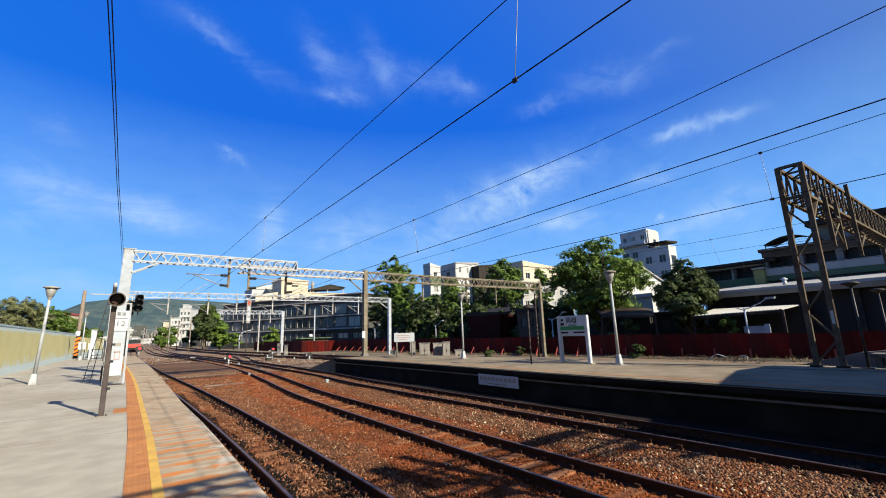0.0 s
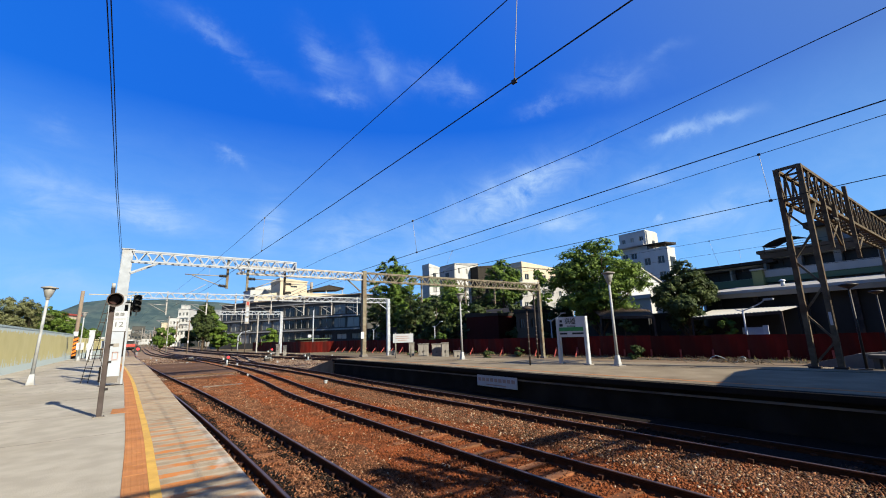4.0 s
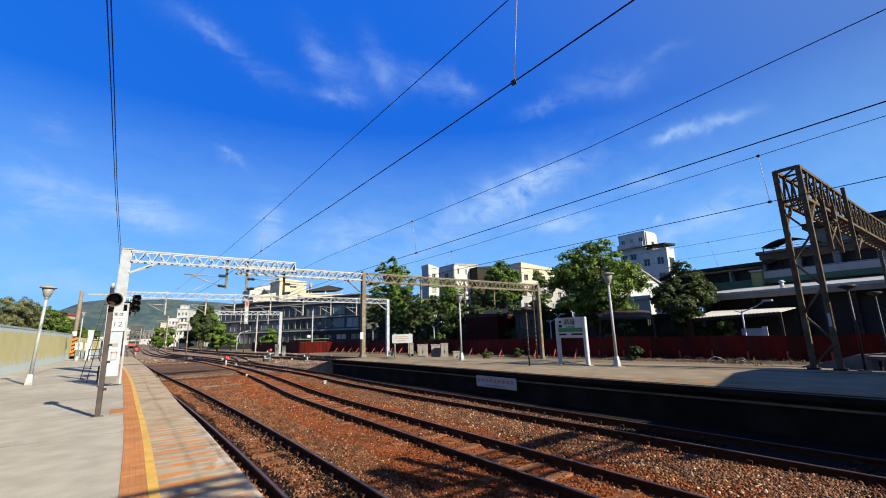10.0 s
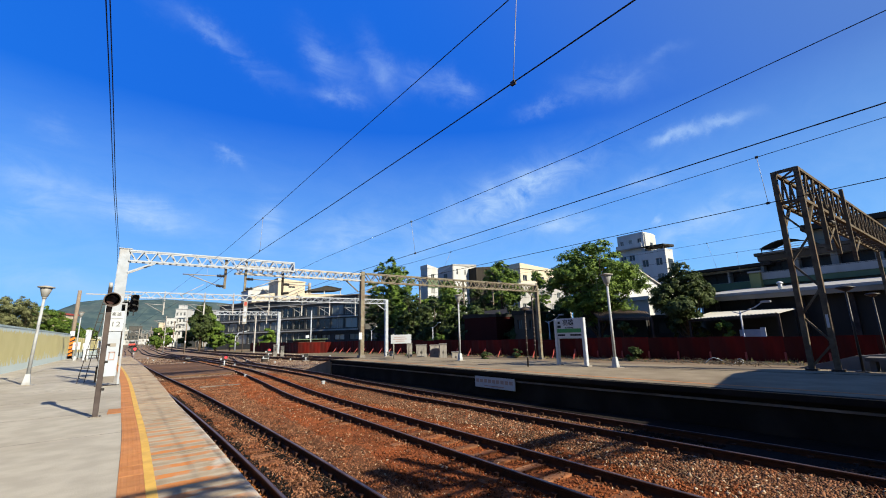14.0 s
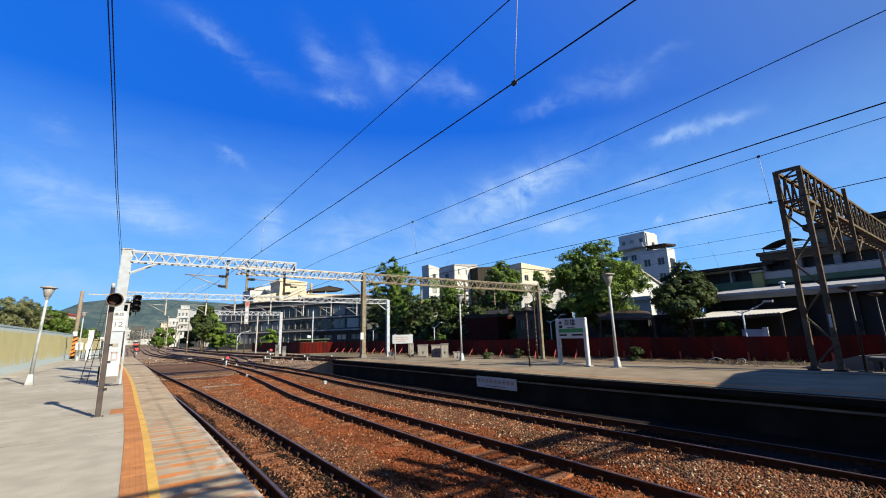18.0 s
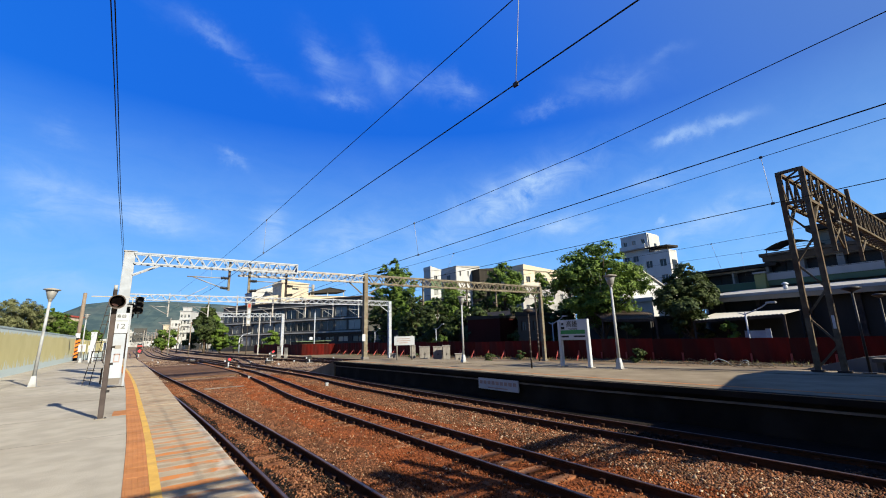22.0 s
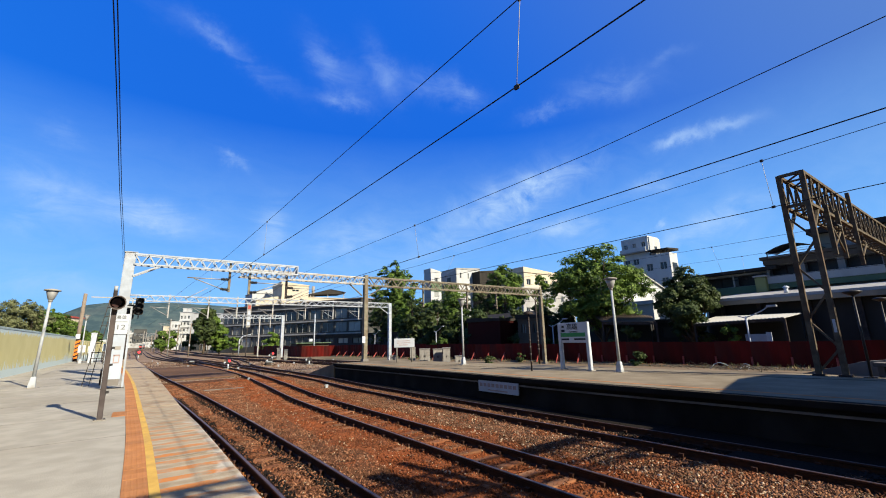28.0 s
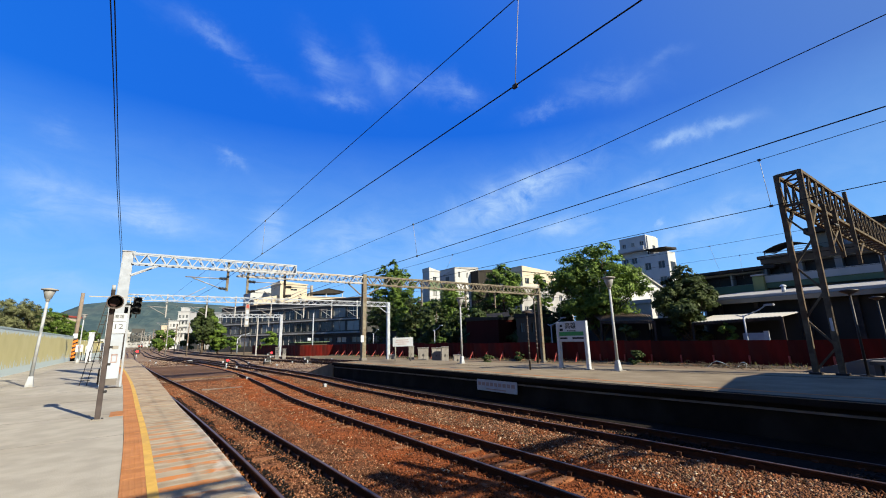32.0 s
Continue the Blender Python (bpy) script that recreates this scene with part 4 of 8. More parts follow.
def build_platforms():
    pl = thing("platform_1", (0, 0, 0), "worn grey concrete side platform with an orange tactile strip", "platform", kind="structure")
    ys = steps(-30, 62, 2.0)
    part("slab", strip(lambda y: -6.6, lambda y: line_1(y) - 0.33, -0.4, P1, ys), M_CONCRETE, pl, "pale grey worn concrete")
    part("base", strip(lambda y: line_1(y) - 0.33, lambda y: edge_1(y) - 0.14, -0.4, P1 - 0.02, ys), M_CONC_DARK, pl)
    # capping stones of the edge
    for a, b in zip(steps(-30, 62, 1.0), steps(-30, 62, 1.0)[1:]):
        xa, xb, la, lb, g = edge_1(a), edge_1(b), line_1(a), line_1(b), 0.004
        z0, z1 = P1 - 0.16, P1 + random.uniform(-0.004, 0.004)
        m = Mesh().hexa([(la, a + g, z0), (xa, a + g, z0), (xb, b - g, z0), (lb, b - g, z0), (la, a + g, z1), (xa - 0.01, a + g, z1), (xb - 0.01, b - g, z1), (lb, b - g, z1)])
        part("edge_stone", m, M_EDGE, pl)
    for y in (9.3, 12.2, 15.6, 19.0, 23.0, 28.0, 34.0, 41.0, 49.0):
        part("joint", Mesh().box((-3.2, y, P1 - 0.002), (6.7 if line_1(y) > 0 else 5.2, 0.012, 0.009)), M_CONC_DARK, pl, "dark expansion joint")
    part("yellow_line", strip(lambda y: line_1(y) - 0.095, lambda y: line_1(y), P1 - 0.1, P1 + 0.006, ys), M_YELLOW, pl, "scuffed yellow safety line")
    tile = Mesh().box((0, 0, -0.02), (0.232, 0.232, 0.05))
    for k in range(4):
        tile.hexa([(-0.095 + k * 0.055, -0.10, 0.005), (-0.07 + k * 0.055, -0.10, 0.005), (-0.07 + k * 0.055, 0.10, 0.005), (-0.095 + k * 0.055, 0.10, 0.005),
                   (-0.09 + k * 0.055, -0.09, 0.007), (-0.075 + k * 0.055, -0.09, 0.007), (-0.075 + k * 0.055, 0.09, 0.007), (-0.09 + k * 0.055, 0.09, 0.007)])
    td = tile.data("tactile_tile", M_TACTILE)
    y = -4.0
    while y < 58:
        ob = part("tactile_tile", td, M_TACTILE, pl)
        ob.matrix_local = pose(line_1(y) - 0.213, y, P1 + random.uniform(0, 0.003), 0, 0, math.degrees(math.atan2(line_1(y - 0.5) - line_1(y + 0.5), 1)))
        y += 0.235

    p2 = thing("platform_2", (0, 0, 0), "old island platform with a dark retaining face", "platform", kind="structure")
    ys = steps(-34, 28, 2.0)

    def back(y):
        return 18.0 + 0.9 * max(0.0, min(1.0, (9 - y) / 6)) - max(0.0, y - 9) * 0.13
    part("slab", strip(edge_2, back, P2 - 0.14, P2, ys), M_CONC_OLD, p2, "sun-bleached grubby concrete")
    part("retaining_wall", strip(lambda y: edge_2(y) + 0.16, lambda y: back(y) - 0.05, -0.4, P2 - 0.14, ys), M_SOOTSHADE, p2, "old concrete face, near-black for soot and its shade")
    part("edge_face", strip(lambda y: edge_2(y) - 0.006, lambda y: edge_2(y) + 0.02, P2 - 0.15, P2 - 0.015, ys), M_SOOTSHADE, p2, "front edge of the slab, near-black for soot and its shade")
    part("edge_band", strip(lambda y: edge_2(y) + 0.02, lambda y: edge_2(y) + 0.2, P2 - 0.05, P2 + 0.004, ys), M_SOOTSHADE, p2, "soot-stained edge stones")
    part("ledge", strip(lambda y: edge_2(y) + 0.08, lambda y: edge_2(y) + 0.16, 0.50, 0.55, ys), M_CONC_DARK, p2, "narrow grimy concrete ledge")
    part("edge_line", strip(lambda y: edge_2(y) + 0.75, lambda y: edge_2(y) + 0.87, P2 - 0.05, P2 + 0.005, ys), M_TACTILE, p2, "faded orange line")
    part("drain_channel", strip(lambda y: 15.46 + (12.15 - y) * 0.19, lambda y: 15.53 + (12.15 - y) * 0.19, P2 - 0.05, P2 + 0.005, steps(0, 22, 2.0)), M_SOOTSHADE, p2, "narrow dark line slanting along the slab")
    ramp = Mesh().hexa([(10.9, 28, -0.4), (15.0, 28, -0.4), (14.5, 33, -0.4), (10.8, 33, -0.4), (10.9, 28, P2), (15.0, 28, P2), (14.5, 33, -0.1), (10.8, 33, -0.1)])
    part("end_ramp", ramp, M_CONC_OLD, p2)


build_ground()
build_ballast()
build_track("track_1", track_1, -14, 548, (-6, 60), "rusty railway track beside the concrete platform")
build_track("track_2", track_2, -14, 340, (-6, 60), "rusty middle railway track on brown ballast")
build_track("track_3", track_3, -14, 340, (-6, 50), "rusty railway track along the island platform")
build_track("crossover_1", curve_x([(52, track_2(52)), (60, track_2(60) + 0.25), (74, 6.4), (88, track_3(88) - 0.25), (96, track_3(96))]), 52, 96, None, "rusty crossover between the running tracks")
build_track("crossover_2", curve_x([(38, track_3(38)), (46, track_3(46) + 0.3), (62, 11.2), (78, track_4(78) - 0.3), (86, track_4(86))]), 38, 86, None, "rusty crossover to the siding tracks")
build_track("track_4", track_4, -20, 340, None, "rusty siding track behind the island platform")
build_track("track_5", track_5, -20, 340, None, "rusty siding track along the red fence")
build_platforms()

# ---- overhead line structures ----
def truss(parent, a, b, depth, width, pitch, mat, chord=0.09, web=0.05):
    """A box truss whose top middle line runs from a to b."""
    a, b = Vector(a), Vector(b)
    d = (b - a).normalized()
    s = Vector((-d.y, d.x, 0)) * (width / 2)
    down = Vector((0, 0, -depth))
    n = max(2, round((b - a).length / pitch))
    for q in (s, -s):
        part("top_chord", Mesh().bar(a + q, b + q, chord), mat, parent)
        part("bottom_chord", Mesh().bar(a + q + down, b + q + down, chord), mat, parent)
        step = (b - a) / n
        up = Mesh().bar((0, 0, 0), tuple(step / 2 + down), web).data("web_brace", mat)
        dn = Mesh().bar((0, 0, 0), tuple(step / 2 - down), web).data("web_brace", mat)
        for k in range(n):
            o = part("web_brace", up, mat, parent)
            o.matrix_local = Matrix.Translation(a + q + step * k)
            o = part("web_brace", dn, mat, parent)
            o.matrix_local = Matrix.Translation(a + q + step * (k + 0.5) + down)
    tie = Mesh().bar(s, -s, web).data("cross_tie", mat)
    for k in range(n + 1):
        p = a + (b - a) * k / n
        for z in (Vector((0, 0, 0)), down):
            part("cross_tie", tie, mat, parent).matrix_local = Matrix.Translation(p + z)


def lattice_leg(parent, x, y, z0, z1, w, d, mat, pitch, leg=0.09, web=0.045):
    for k, sx in enumerate((-1, 1)):
        for sy in (-1, 1):
            part("leg", Mesh().bar((x + sx * w / 2, y + sy * d / 2, z0), (x + sx * w / 2, y + sy * d / 2, z1), leg), mat, parent)
    n = max(2, round((z1 - z0) / pitch))
    h = (z1 - z0) / n
    for k in range(n):
        za, zb = z0 + k * h, z0 + (k + 1) * h
        if k % 2:
            za, zb = zb, za
        for sx in (-1, 1):
            part("lacing", Mesh().bar((x + sx * w / 2, y - d / 2, za), (x + sx * w / 2, y + d / 2, zb), web), mat, parent)
        for sy in (-1, 1):
            part("lacing", Mesh().bar((x - w / 2, y + sy * d / 2, za), (x + w / 2, y + sy * d / 2, zb), web), mat, parent)


def insulator(parent, a, b, r=0.105):
    a, b = Vector(a), Vector(b)
    m = Mesh().tube(a, b, r * 0.45, n=6)
    n = 6
    for k in range(n):
        p = a + (b - a) * (k + 0.5) / n
        q = (b - a).normalized() * ((b - a).length / n * 0.3)
        m.tube(p - q, p + q, r, r * 0.7, n=8)
    part("insulator", m, M_BLACK, parent, "dark brown ribbed insulator")


def cantilever(parent, x, y, z, arm, mat):
    """A drop bar with a bracket that holds the wires; arm: how far it reaches sideways."""
    part("drop_bar", Mesh().bar((x, y, z + 0.75), (x, y, z - 1.1), 0.13, 0.11), mat, parent)
    insulator(parent, (x, y, z - 0.35), (x + 0.45 * np.sign(arm), y, z - 0.35))
    insulator(parent, (x, y, z - 0.98), (x + 0.45 * np.sign(arm), y, z - 0.93))
    part("bracket_tube", Mesh().tube((x + 0.4 * np.sign(arm), y, z - 0.35), (x + arm, y, z - 0.35), 0.03, n=6).tube((x + 0.4 * np.sign(arm), y, z - 0.93), (x + arm * 0.85, y, z - 0.38), 0.03, n=6), M_GALV, parent)
    part("steady_arm", Mesh().tube((x + arm * 0.5, y, z - 0.9), (x + arm, y, z - 1.6), 0.02, n=6), M_GALV, parent)


def build_gantries():
    g = thing("portal_gantry", (0, 0, 0), "pale painted lattice portal with a boxed white column", "gantry", "gantries")
    y = 27.4
    col = Mesh().hexa([(-1.22, y - 0.20, P1), (-0.74, y - 0.20, P1), (-0.74, y + 0.20, P1), (-1.22, y + 0.20, P1), (-1.14, y - 0.19, 7.2), (-0.66, y - 0.19, 7.2), (-0.66, y + 0.19, 7.2), (-1.14, y + 0.19, 7.2)])
    part("column", col, M_WHITESTEEL, g, "white boxed steel column with peeling paint", bevel=0.02)
    part("column_foot", Mesh().hexa([(-1.24, y - 0.23, P1), (-0.72, y - 0.23, P1), (-0.72, y + 0.21, P1), (-1.24, y + 0.21, P1), (-1.235, y - 0.215, P1 + 0.5), (-0.72, y - 0.215, P1 + 0.34), (-0.72, y + 0.21, P1 + 0.34), (-1.235, y + 0.21, P1 + 0.5)]), M_RUST, g, "rust-eaten column foot")
    part("column_cap", Mesh().box((-0.88, y, 7.22), (0.58, 0.46, 0.04)), M_WHITESTEEL, g)
    truss(g, (-0.7, y, 7.13), (7.9, y, 7.13), 0.55, 0.45, 0.62, M_WHITESTEEL, 0.08, 0.05)
    for s in (-0.2, 0.2):
        part("knee_brace", Mesh().bar((-0.7, y + s, 5.95), (0.45, y + s, 6.55), 0.08), M_WHITESTEEL, g)
    part("end_plate", Mesh().box((7.9, y, 6.86), (0.06, 0.5, 0.62)), M_WHITESTEEL, g)
    cantilever(g, 4.02, y + 0.4, 6.45, -2.2, M_OLIVE)
    cantilever(g, 5.15, y + 0.4, 6.35, 2.0, M_OLIVE)

    g2 = thing("portal_gantry", (0, 0, 0), "weathered lattice portal on square posts over the far tracks", "gantry", "gantries")
    y = 28.8
    truss(g2, (4.7, y, 6.95), (13.3, y, 6.95), 0.5, 0.4, 0.6, M_GALV, 0.08, 0.05)
    truss(g2, (13.7, y, 7.0), (33.0, y, 7.0), 0.62, 0.45, 0.95, M_OLIVE, 0.09, 0.06)
    for x, z0, h in ((13.5, P2 - 0.02, 7.15), (33.1, -0.4, 7.0)):
        part("column", Mesh().box((x, y, (z0 + h) / 2), (0.30, 0.34, h - z0)), M_OLIVE, g2, "square weathered steel post", bevel=0.015)
        part("footing", Mesh().box((x, y, z0 + 0.07), (0.44, 0.5, 0.18)), M_CONC_DARK, g2, bevel=0.02)
    part("number_plate", Mesh().box((13.33, y - 0.19, 2.35), (0.24, 0.02, 0.5)), M_SIGNWHITE, g2)
    for x, q in ((13.2, -1.0), (13.8, 1.2), (32.8, -1.2)):
        part("knee_brace", Mesh().bar((x, y, 5.6), (x + q, y, 6.4), 0.08), M_OLIVE, g2)
    cantilever(g2, 7.75, y + 0.35, 6.3, 1.8, M_DARKPOST)
    for x in (18.9, 23.6, 27.2):
        part("drop_bar", Mesh().bar((x, y + 0.3, 7.1), (x, y + 0.3, 4.9), 0.12), M_OLIVE, g2)
        insulator(g2, (x, y + 0.3, 5.2), (x - 0.4, y + 0.3, 5.25))

    g3 = thing("portal_gantry", (0, 0, 0), "white lattice portal spanning the whole yard", "gantry", "gantries")
    y = 50.8
    truss(g3, (-1.6, y, 7.2), (27.3, y, 7.2), 0.55, 0.45, 0.95, M_WHITESTEEL, 0.08, 0.05)
    for x in (-1.7, 27.45):
        part("column", Mesh().box((x, y, 3.4), (0.42, 0.4, 7.6)), M_WHITESTEEL, g3, "white boxed column", bevel=0.02)
    for q in ((27.2, -1.3), (-1.4, 1.1)):
        part("knee_brace", Mesh().bar((q[0], y, 5.8), (q[0] + q[1], y, 6.65), 0.09), M_WHITESTEEL, g3)
    for x in (2.0, 5.6, 8.4, 12.2, 16.0, 19.5, 23.0):
        part("drop_bar", Mesh().bar((x, y + 0.3, 7.4), (x, y + 0.3, 5.0), 0.12), M_GALV, g3)
        part("bracket_tube", Mesh().tube((x, y + 0.3, 6.0), (x - 1.6, y + 0.3, 6.1), 0.03, n=6).tube((x, y + 0.3, 5.2), (x - 1.4, y + 0.3, 6.05), 0.03, n=6), M_GALV, g3)

    g4 = thing("portal_gantry", (0, 0, 0), "white lattice portal in the station throat", "gantry", "gantries")
    y = 80
    truss(g4, (10.6, y, 7.15), (20.9, y, 7.15), 0.55, 0.45, 0.95, M_WHITESTEEL, 0.09, 0.06)
    part("column", Mesh().box((21.0, y, 3.4), (0.5, 0.5, 7.5)), M_WHITESTEEL, g4, "white boxed column", bevel=0.02)
    part("column", Mesh().box((17.0, y, 3.4), (0.22, 0.22, 7.5)), M_GALV, g4, "grey boxed column", bevel=0.02)
    for x in (14.4, 18.9):
        part("drop_bar", Mesh().bar((x, y + 0.3, 7.5), (x, y + 0.3, 5.0), 0.13), M_GALV, g4)

    # dark tower gantry beside the island platform
    t = thing("portal_gantry", (0, 0, 0), "dark rusty lattice portal on twin-legged tower standing on the island platform", "gantry", "gantries")
    x, ya, yb, z1 = 18.15, 3.62, 4.27, 7.74
    for y in (ya, yb):
        part("leg", Mesh().bar((x, y, P2 - 0.02), (x, y, z1), 0.15), M_TOWER, t, "square tower leg")
        part("base_plate", Mesh().box((x, y, P2 + 0.03), (0.34, 0.3, 0.06)), M_DARKPOST, t)
    part("identity_plate", Mesh().box((x - 0.085, ya, 2.4), (0.012, 0.07, 0.42)), M_SIGNWHITE, t)
    zs = [P2 + 0.1, 1.7, 2.6, 3.5, 4.4, 5.3, 6.2]
    for k, (za, zb) in enumerate(zip(zs, zs[1:])):
        p, q = (ya, yb) if k % 2 else (yb, ya)
        part("lacing", Mesh().bar((x, p, za), (x, q, zb), 0.06), M_TOWER, t)
    truss(t, (x, (ya + yb) / 2, z1 - 0.03), (36.0, (ya + yb) / 2, z1 - 0.03), 1.15, yb - ya, 0.92, M_TOWER, 0.11, 0.065)
    for z in (z1 - 0.03, z1 - 1.18):
        part("end_tie", Mesh().bar((x, ya, z), (x, yb, z), 0.1), M_TOWER, t)
    n = 20
    diag = Mesh().bar((0, ya, 0), ((36 - x) / n, yb, 0), 0.05).data("plan_brace", M_TOWER)
    for k in range(n):
        for z in (z1 - 0.03, z1 - 1.18):
            part("plan_brace", diag, M_TOWER, t).location = (x + (36 - x) * k / n, 0, z)
    for y in (ya, yb):
        part("knee_brace", Mesh().bar((x, y, 5.6), (x + 1.1, y, z1 - 1.2), 0.09), M_TOWER, t)
    part("leg", Mesh().bar((36.0, ya, -0.4), (36.0, ya, z1), 0.16), M_TOWER, t).location = (0, 0, 0)
    part("leg", Mesh().bar((36.0, yb, -0.4), (36.0, yb, z1), 0.16), M_TOWER, t)
    for xx, arm in ((19.9, 1.5), (21.4, -1.2), (24.2, 1.6)):
        part("drop_bar", Mesh().bar((xx, ya - 0.1, z1 + (0.3 if xx > 23 else -1.0)), (xx, ya - 0.1, 4.9), 0.13), M_TOWER, t)
        part("bracket_tube", Mesh().tube((xx, ya - 0.1, 6.1), (xx + arm, ya - 0.1, 6.0), 0.035, n=6).tube((xx, ya - 0.1, 5.1), (xx + arm, ya - 0.1, 5.95), 0.035, n=6), M_TOWER, t)
        insulator(t, (xx + arm * 0.1, ya - 0.1, 6.1), (xx + arm * 0.4, ya - 0.1, 6.08))

    # unseen portal behind the viewer: its lattice shades the near track bed
    b = thing("portal_gantry", (0, 0, 0), "lattice portal across the tracks by the platform roofs", "gantry", "gantries")
    truss(b, (-2.0, -4.9, 7.2), (13.0, -4.9, 7.2), 0.8, 0.35, 1.9, M_OLIVE, 0.07, 0.05)
    for xx, z0 in ((-2.1, P1 - 0.02), (13.1, P2 - 0.02)):
        part("column", Mesh().box((xx, -4.9, (z0 + 7.2) / 2), (0.34, 0.4, 7.2 - z0)), M_OLIVE, b, bevel=0.015)
    part("drop_post", Mesh().bar((8.45, -4.9, 7.9), (8.3, -4.9, 5.6), 0.2), M_OLIVE, b)
    # Unseen fittings, shaped to cast the dark blotches on the track bed.
    part("switch_box", Mesh().box((7.6, -4.9, 7.2), (0.45, 0.3, 0.9)), M_OLIVE, b, bevel=0.02)
    part("cable_tray", Mesh().box((11.4, -4.9, 7.25), (2.2, 0.3, 0.09)), M_OLIVE, b)
    part("cable_loop", Mesh().tube((7.3, -4.9, 6.9), (6.9, -4.9, 6.3), 0.05, n=6).tube((6.9, -4.9, 6.3), (8.3, -4.9, 6.0), 0.05, n=6).tube((7.7, -4.9, 6.8), (8.3, -4.9, 6.5), 0.06, n=6), M_OLIVE, b)
    cantilever(b, 4.2, -4.7, 6.4, -1.3, M_OLIVE)
    cantilever(b, 8.0, -4.7, 6.4, -1.9, M_OLIVE)
    cantilever(b, 11.8, -4.7, 6.4, -2.0, M_OLIVE)


def wire_run(name, pts, r, label, droppers=()):
    w = thing(name, (0, 0, 0), label, "wire", "overhead wires")
    m = Mesh()
    for a, b in zip(pts, pts[1:]):
        m.tube(a, b, r, n=6, caps=False)
    part("wire", m, M_WIRE, w)
    for a, b in droppers:
        part("dropper", Mesh().tube(a, b, 0.0045, n=5), M_GALV, w)
        part("clamp", Mesh().box(a, (0.03, 0.05, 0.045)), M_BLACK, w)
        part("clamp", Mesh().box(b, (0.03, 0.06, 0.045)), M_BLACK, w)
    return w


def build_wires():
    def catenary(fx, off, z_con, z_mes, moff, drop_ys):
        ys = steps(-32, 28, 4) + steps(28, 51, 4)[1:] + steps(51, 80, 5)[1:] + [100, 120, 145, 170, 205, 240, 285, 330]

        def con(y):
            return (fx(y) + off(y), y, z_con(y))

        def mes(y):
            return (fx(y) + moff(y), y, z_mes + 0.10 * abs(math.sin((y + 4.9) / 32.7 * math.pi + math.pi / 2)) ** 3)
        wire_run("contact_wire", [con(y) for y in ys], 0.0078, "dark contact wire hanging over the rails")
        wire_run("messenger_wire", [mes(y) for y in ys], 0.0063, "dark messenger wire with thin droppers", [(mes(y), con(y)) for y in drop_ys])

    catenary(track_1, lambda y: float(np.interp(y, [3, 14, 25], [0.42, 0.47, 0.75])), lambda y: float(np.interp(y, [2.75, 13.7, 27, 50], [4.945, 5.04, 4.98, 4.9])), 6.12, curve_x([(-30, 0.6), (3, 0.57), (5.4, 0.5), (13.7, 0.50), (20, 0.62), (30, 0.8), (60, 0.6)]), (-8.4, 2.75, 13.7, 24.4, 36, 44))
    catenary(track_2, lambda y: 0.1, lambda y: 4.55, 5.45, curve_x([(-30, 0), (1.8, 0.1), (4.5, 0.2), (9.6, -0.02), (18, -0.15), (30, 0)]), (-1.4, 9.6, 20.6, 34, 44))
    catenary(track_3, lambda y: 0.05, lambda y: 4.69, 5.58, curve_x([(-30, 0), (2.5, -0.13), (7.4, 0.12), (13, 0.5), (20, 0.42), (30, 0)]), (2.5, 13.1, 23.7, 36))
    catenary(track_4, lambda y: -0.2, lambda y: 4.9, 6.05, lambda y: -0.9, (2, 7.7, 14, 22, 34))
    catenary(track_5, lambda y: 0.0, lambda y: 4.9, 6.1, lambda y: 0.0, (0, 8, 16, 24, 34))
    for dx in (0.0, 0.05):
        wire_run("feeder_wire", [(-0.60 - dx, -30, 7.9), (-0.83 - dx, 7.3, 7.45), (-0.88 - dx, 9.95, 7.4), (-1.02 - dx, 16.5, 7.3), (-1.2 - 1.4 * dx, 27.7, 7.3), (-1.8 - dx, 50.8, 7.3), (-2.4, 80, 7.2)], 0.010, "black feeder cable strung to the white gantry column")


# ---- platform furniture ----
def platform_lamp(x, y, z, h, lean=0.0):
    l = thing("platform_lamp", (x, y, z), "pale grey tapered platform lamp post with conical head", "lamp post", "platform lamps")
    part("base", Mesh().hexa([(-0.12, -0.12, 0), (0.12, -0.12, 0), (0.12, 0.12, 0), (-0.12, 0.12, 0), (-0.07, -0.07, 0.42), (0.07, -0.07, 0.42), (0.07, 0.07, 0.42), (-0.07, 0.07, 0.42)]), M_LAMPWHITE, l, bevel=0.012)
    part("foot_plate", Mesh().box((0, 0, 0.012), (0.42, 0.42, 0.024)), M_CABINET, l)
    l.matrix_world = pose(x, y, z, 0, lean, 0)
    part("pole", Mesh().tube((0, 0, 0.4), (0, 0, h - 0.42), 0.062, 0.045, n=10), M_LAMPWHITE, l)
    head = part("lamp_head", Mesh().turn((0, 0, h - 0.45), [(0.05, 0), (0.10, 0.02), (0.20, 0.36), (0.19, 0.37), (0.0, 0.37)], 12), M_SHADE, l, "cloudy conical lamp glass")
    part("cap", Mesh().turn((0, 0, h - 0.09), [(0.22, 0), (0.27, 0.01), (0.27, 0.05), (0.06, 0.10), (0.0, 0.10)], 12), M_CABINET, head, "flat grey cap")
    part("collar", Mesh().tube((0, 0, h - 0.52), (0, 0, h - 0.42), 0.07, n=10), M_CABINET, l)
    return l


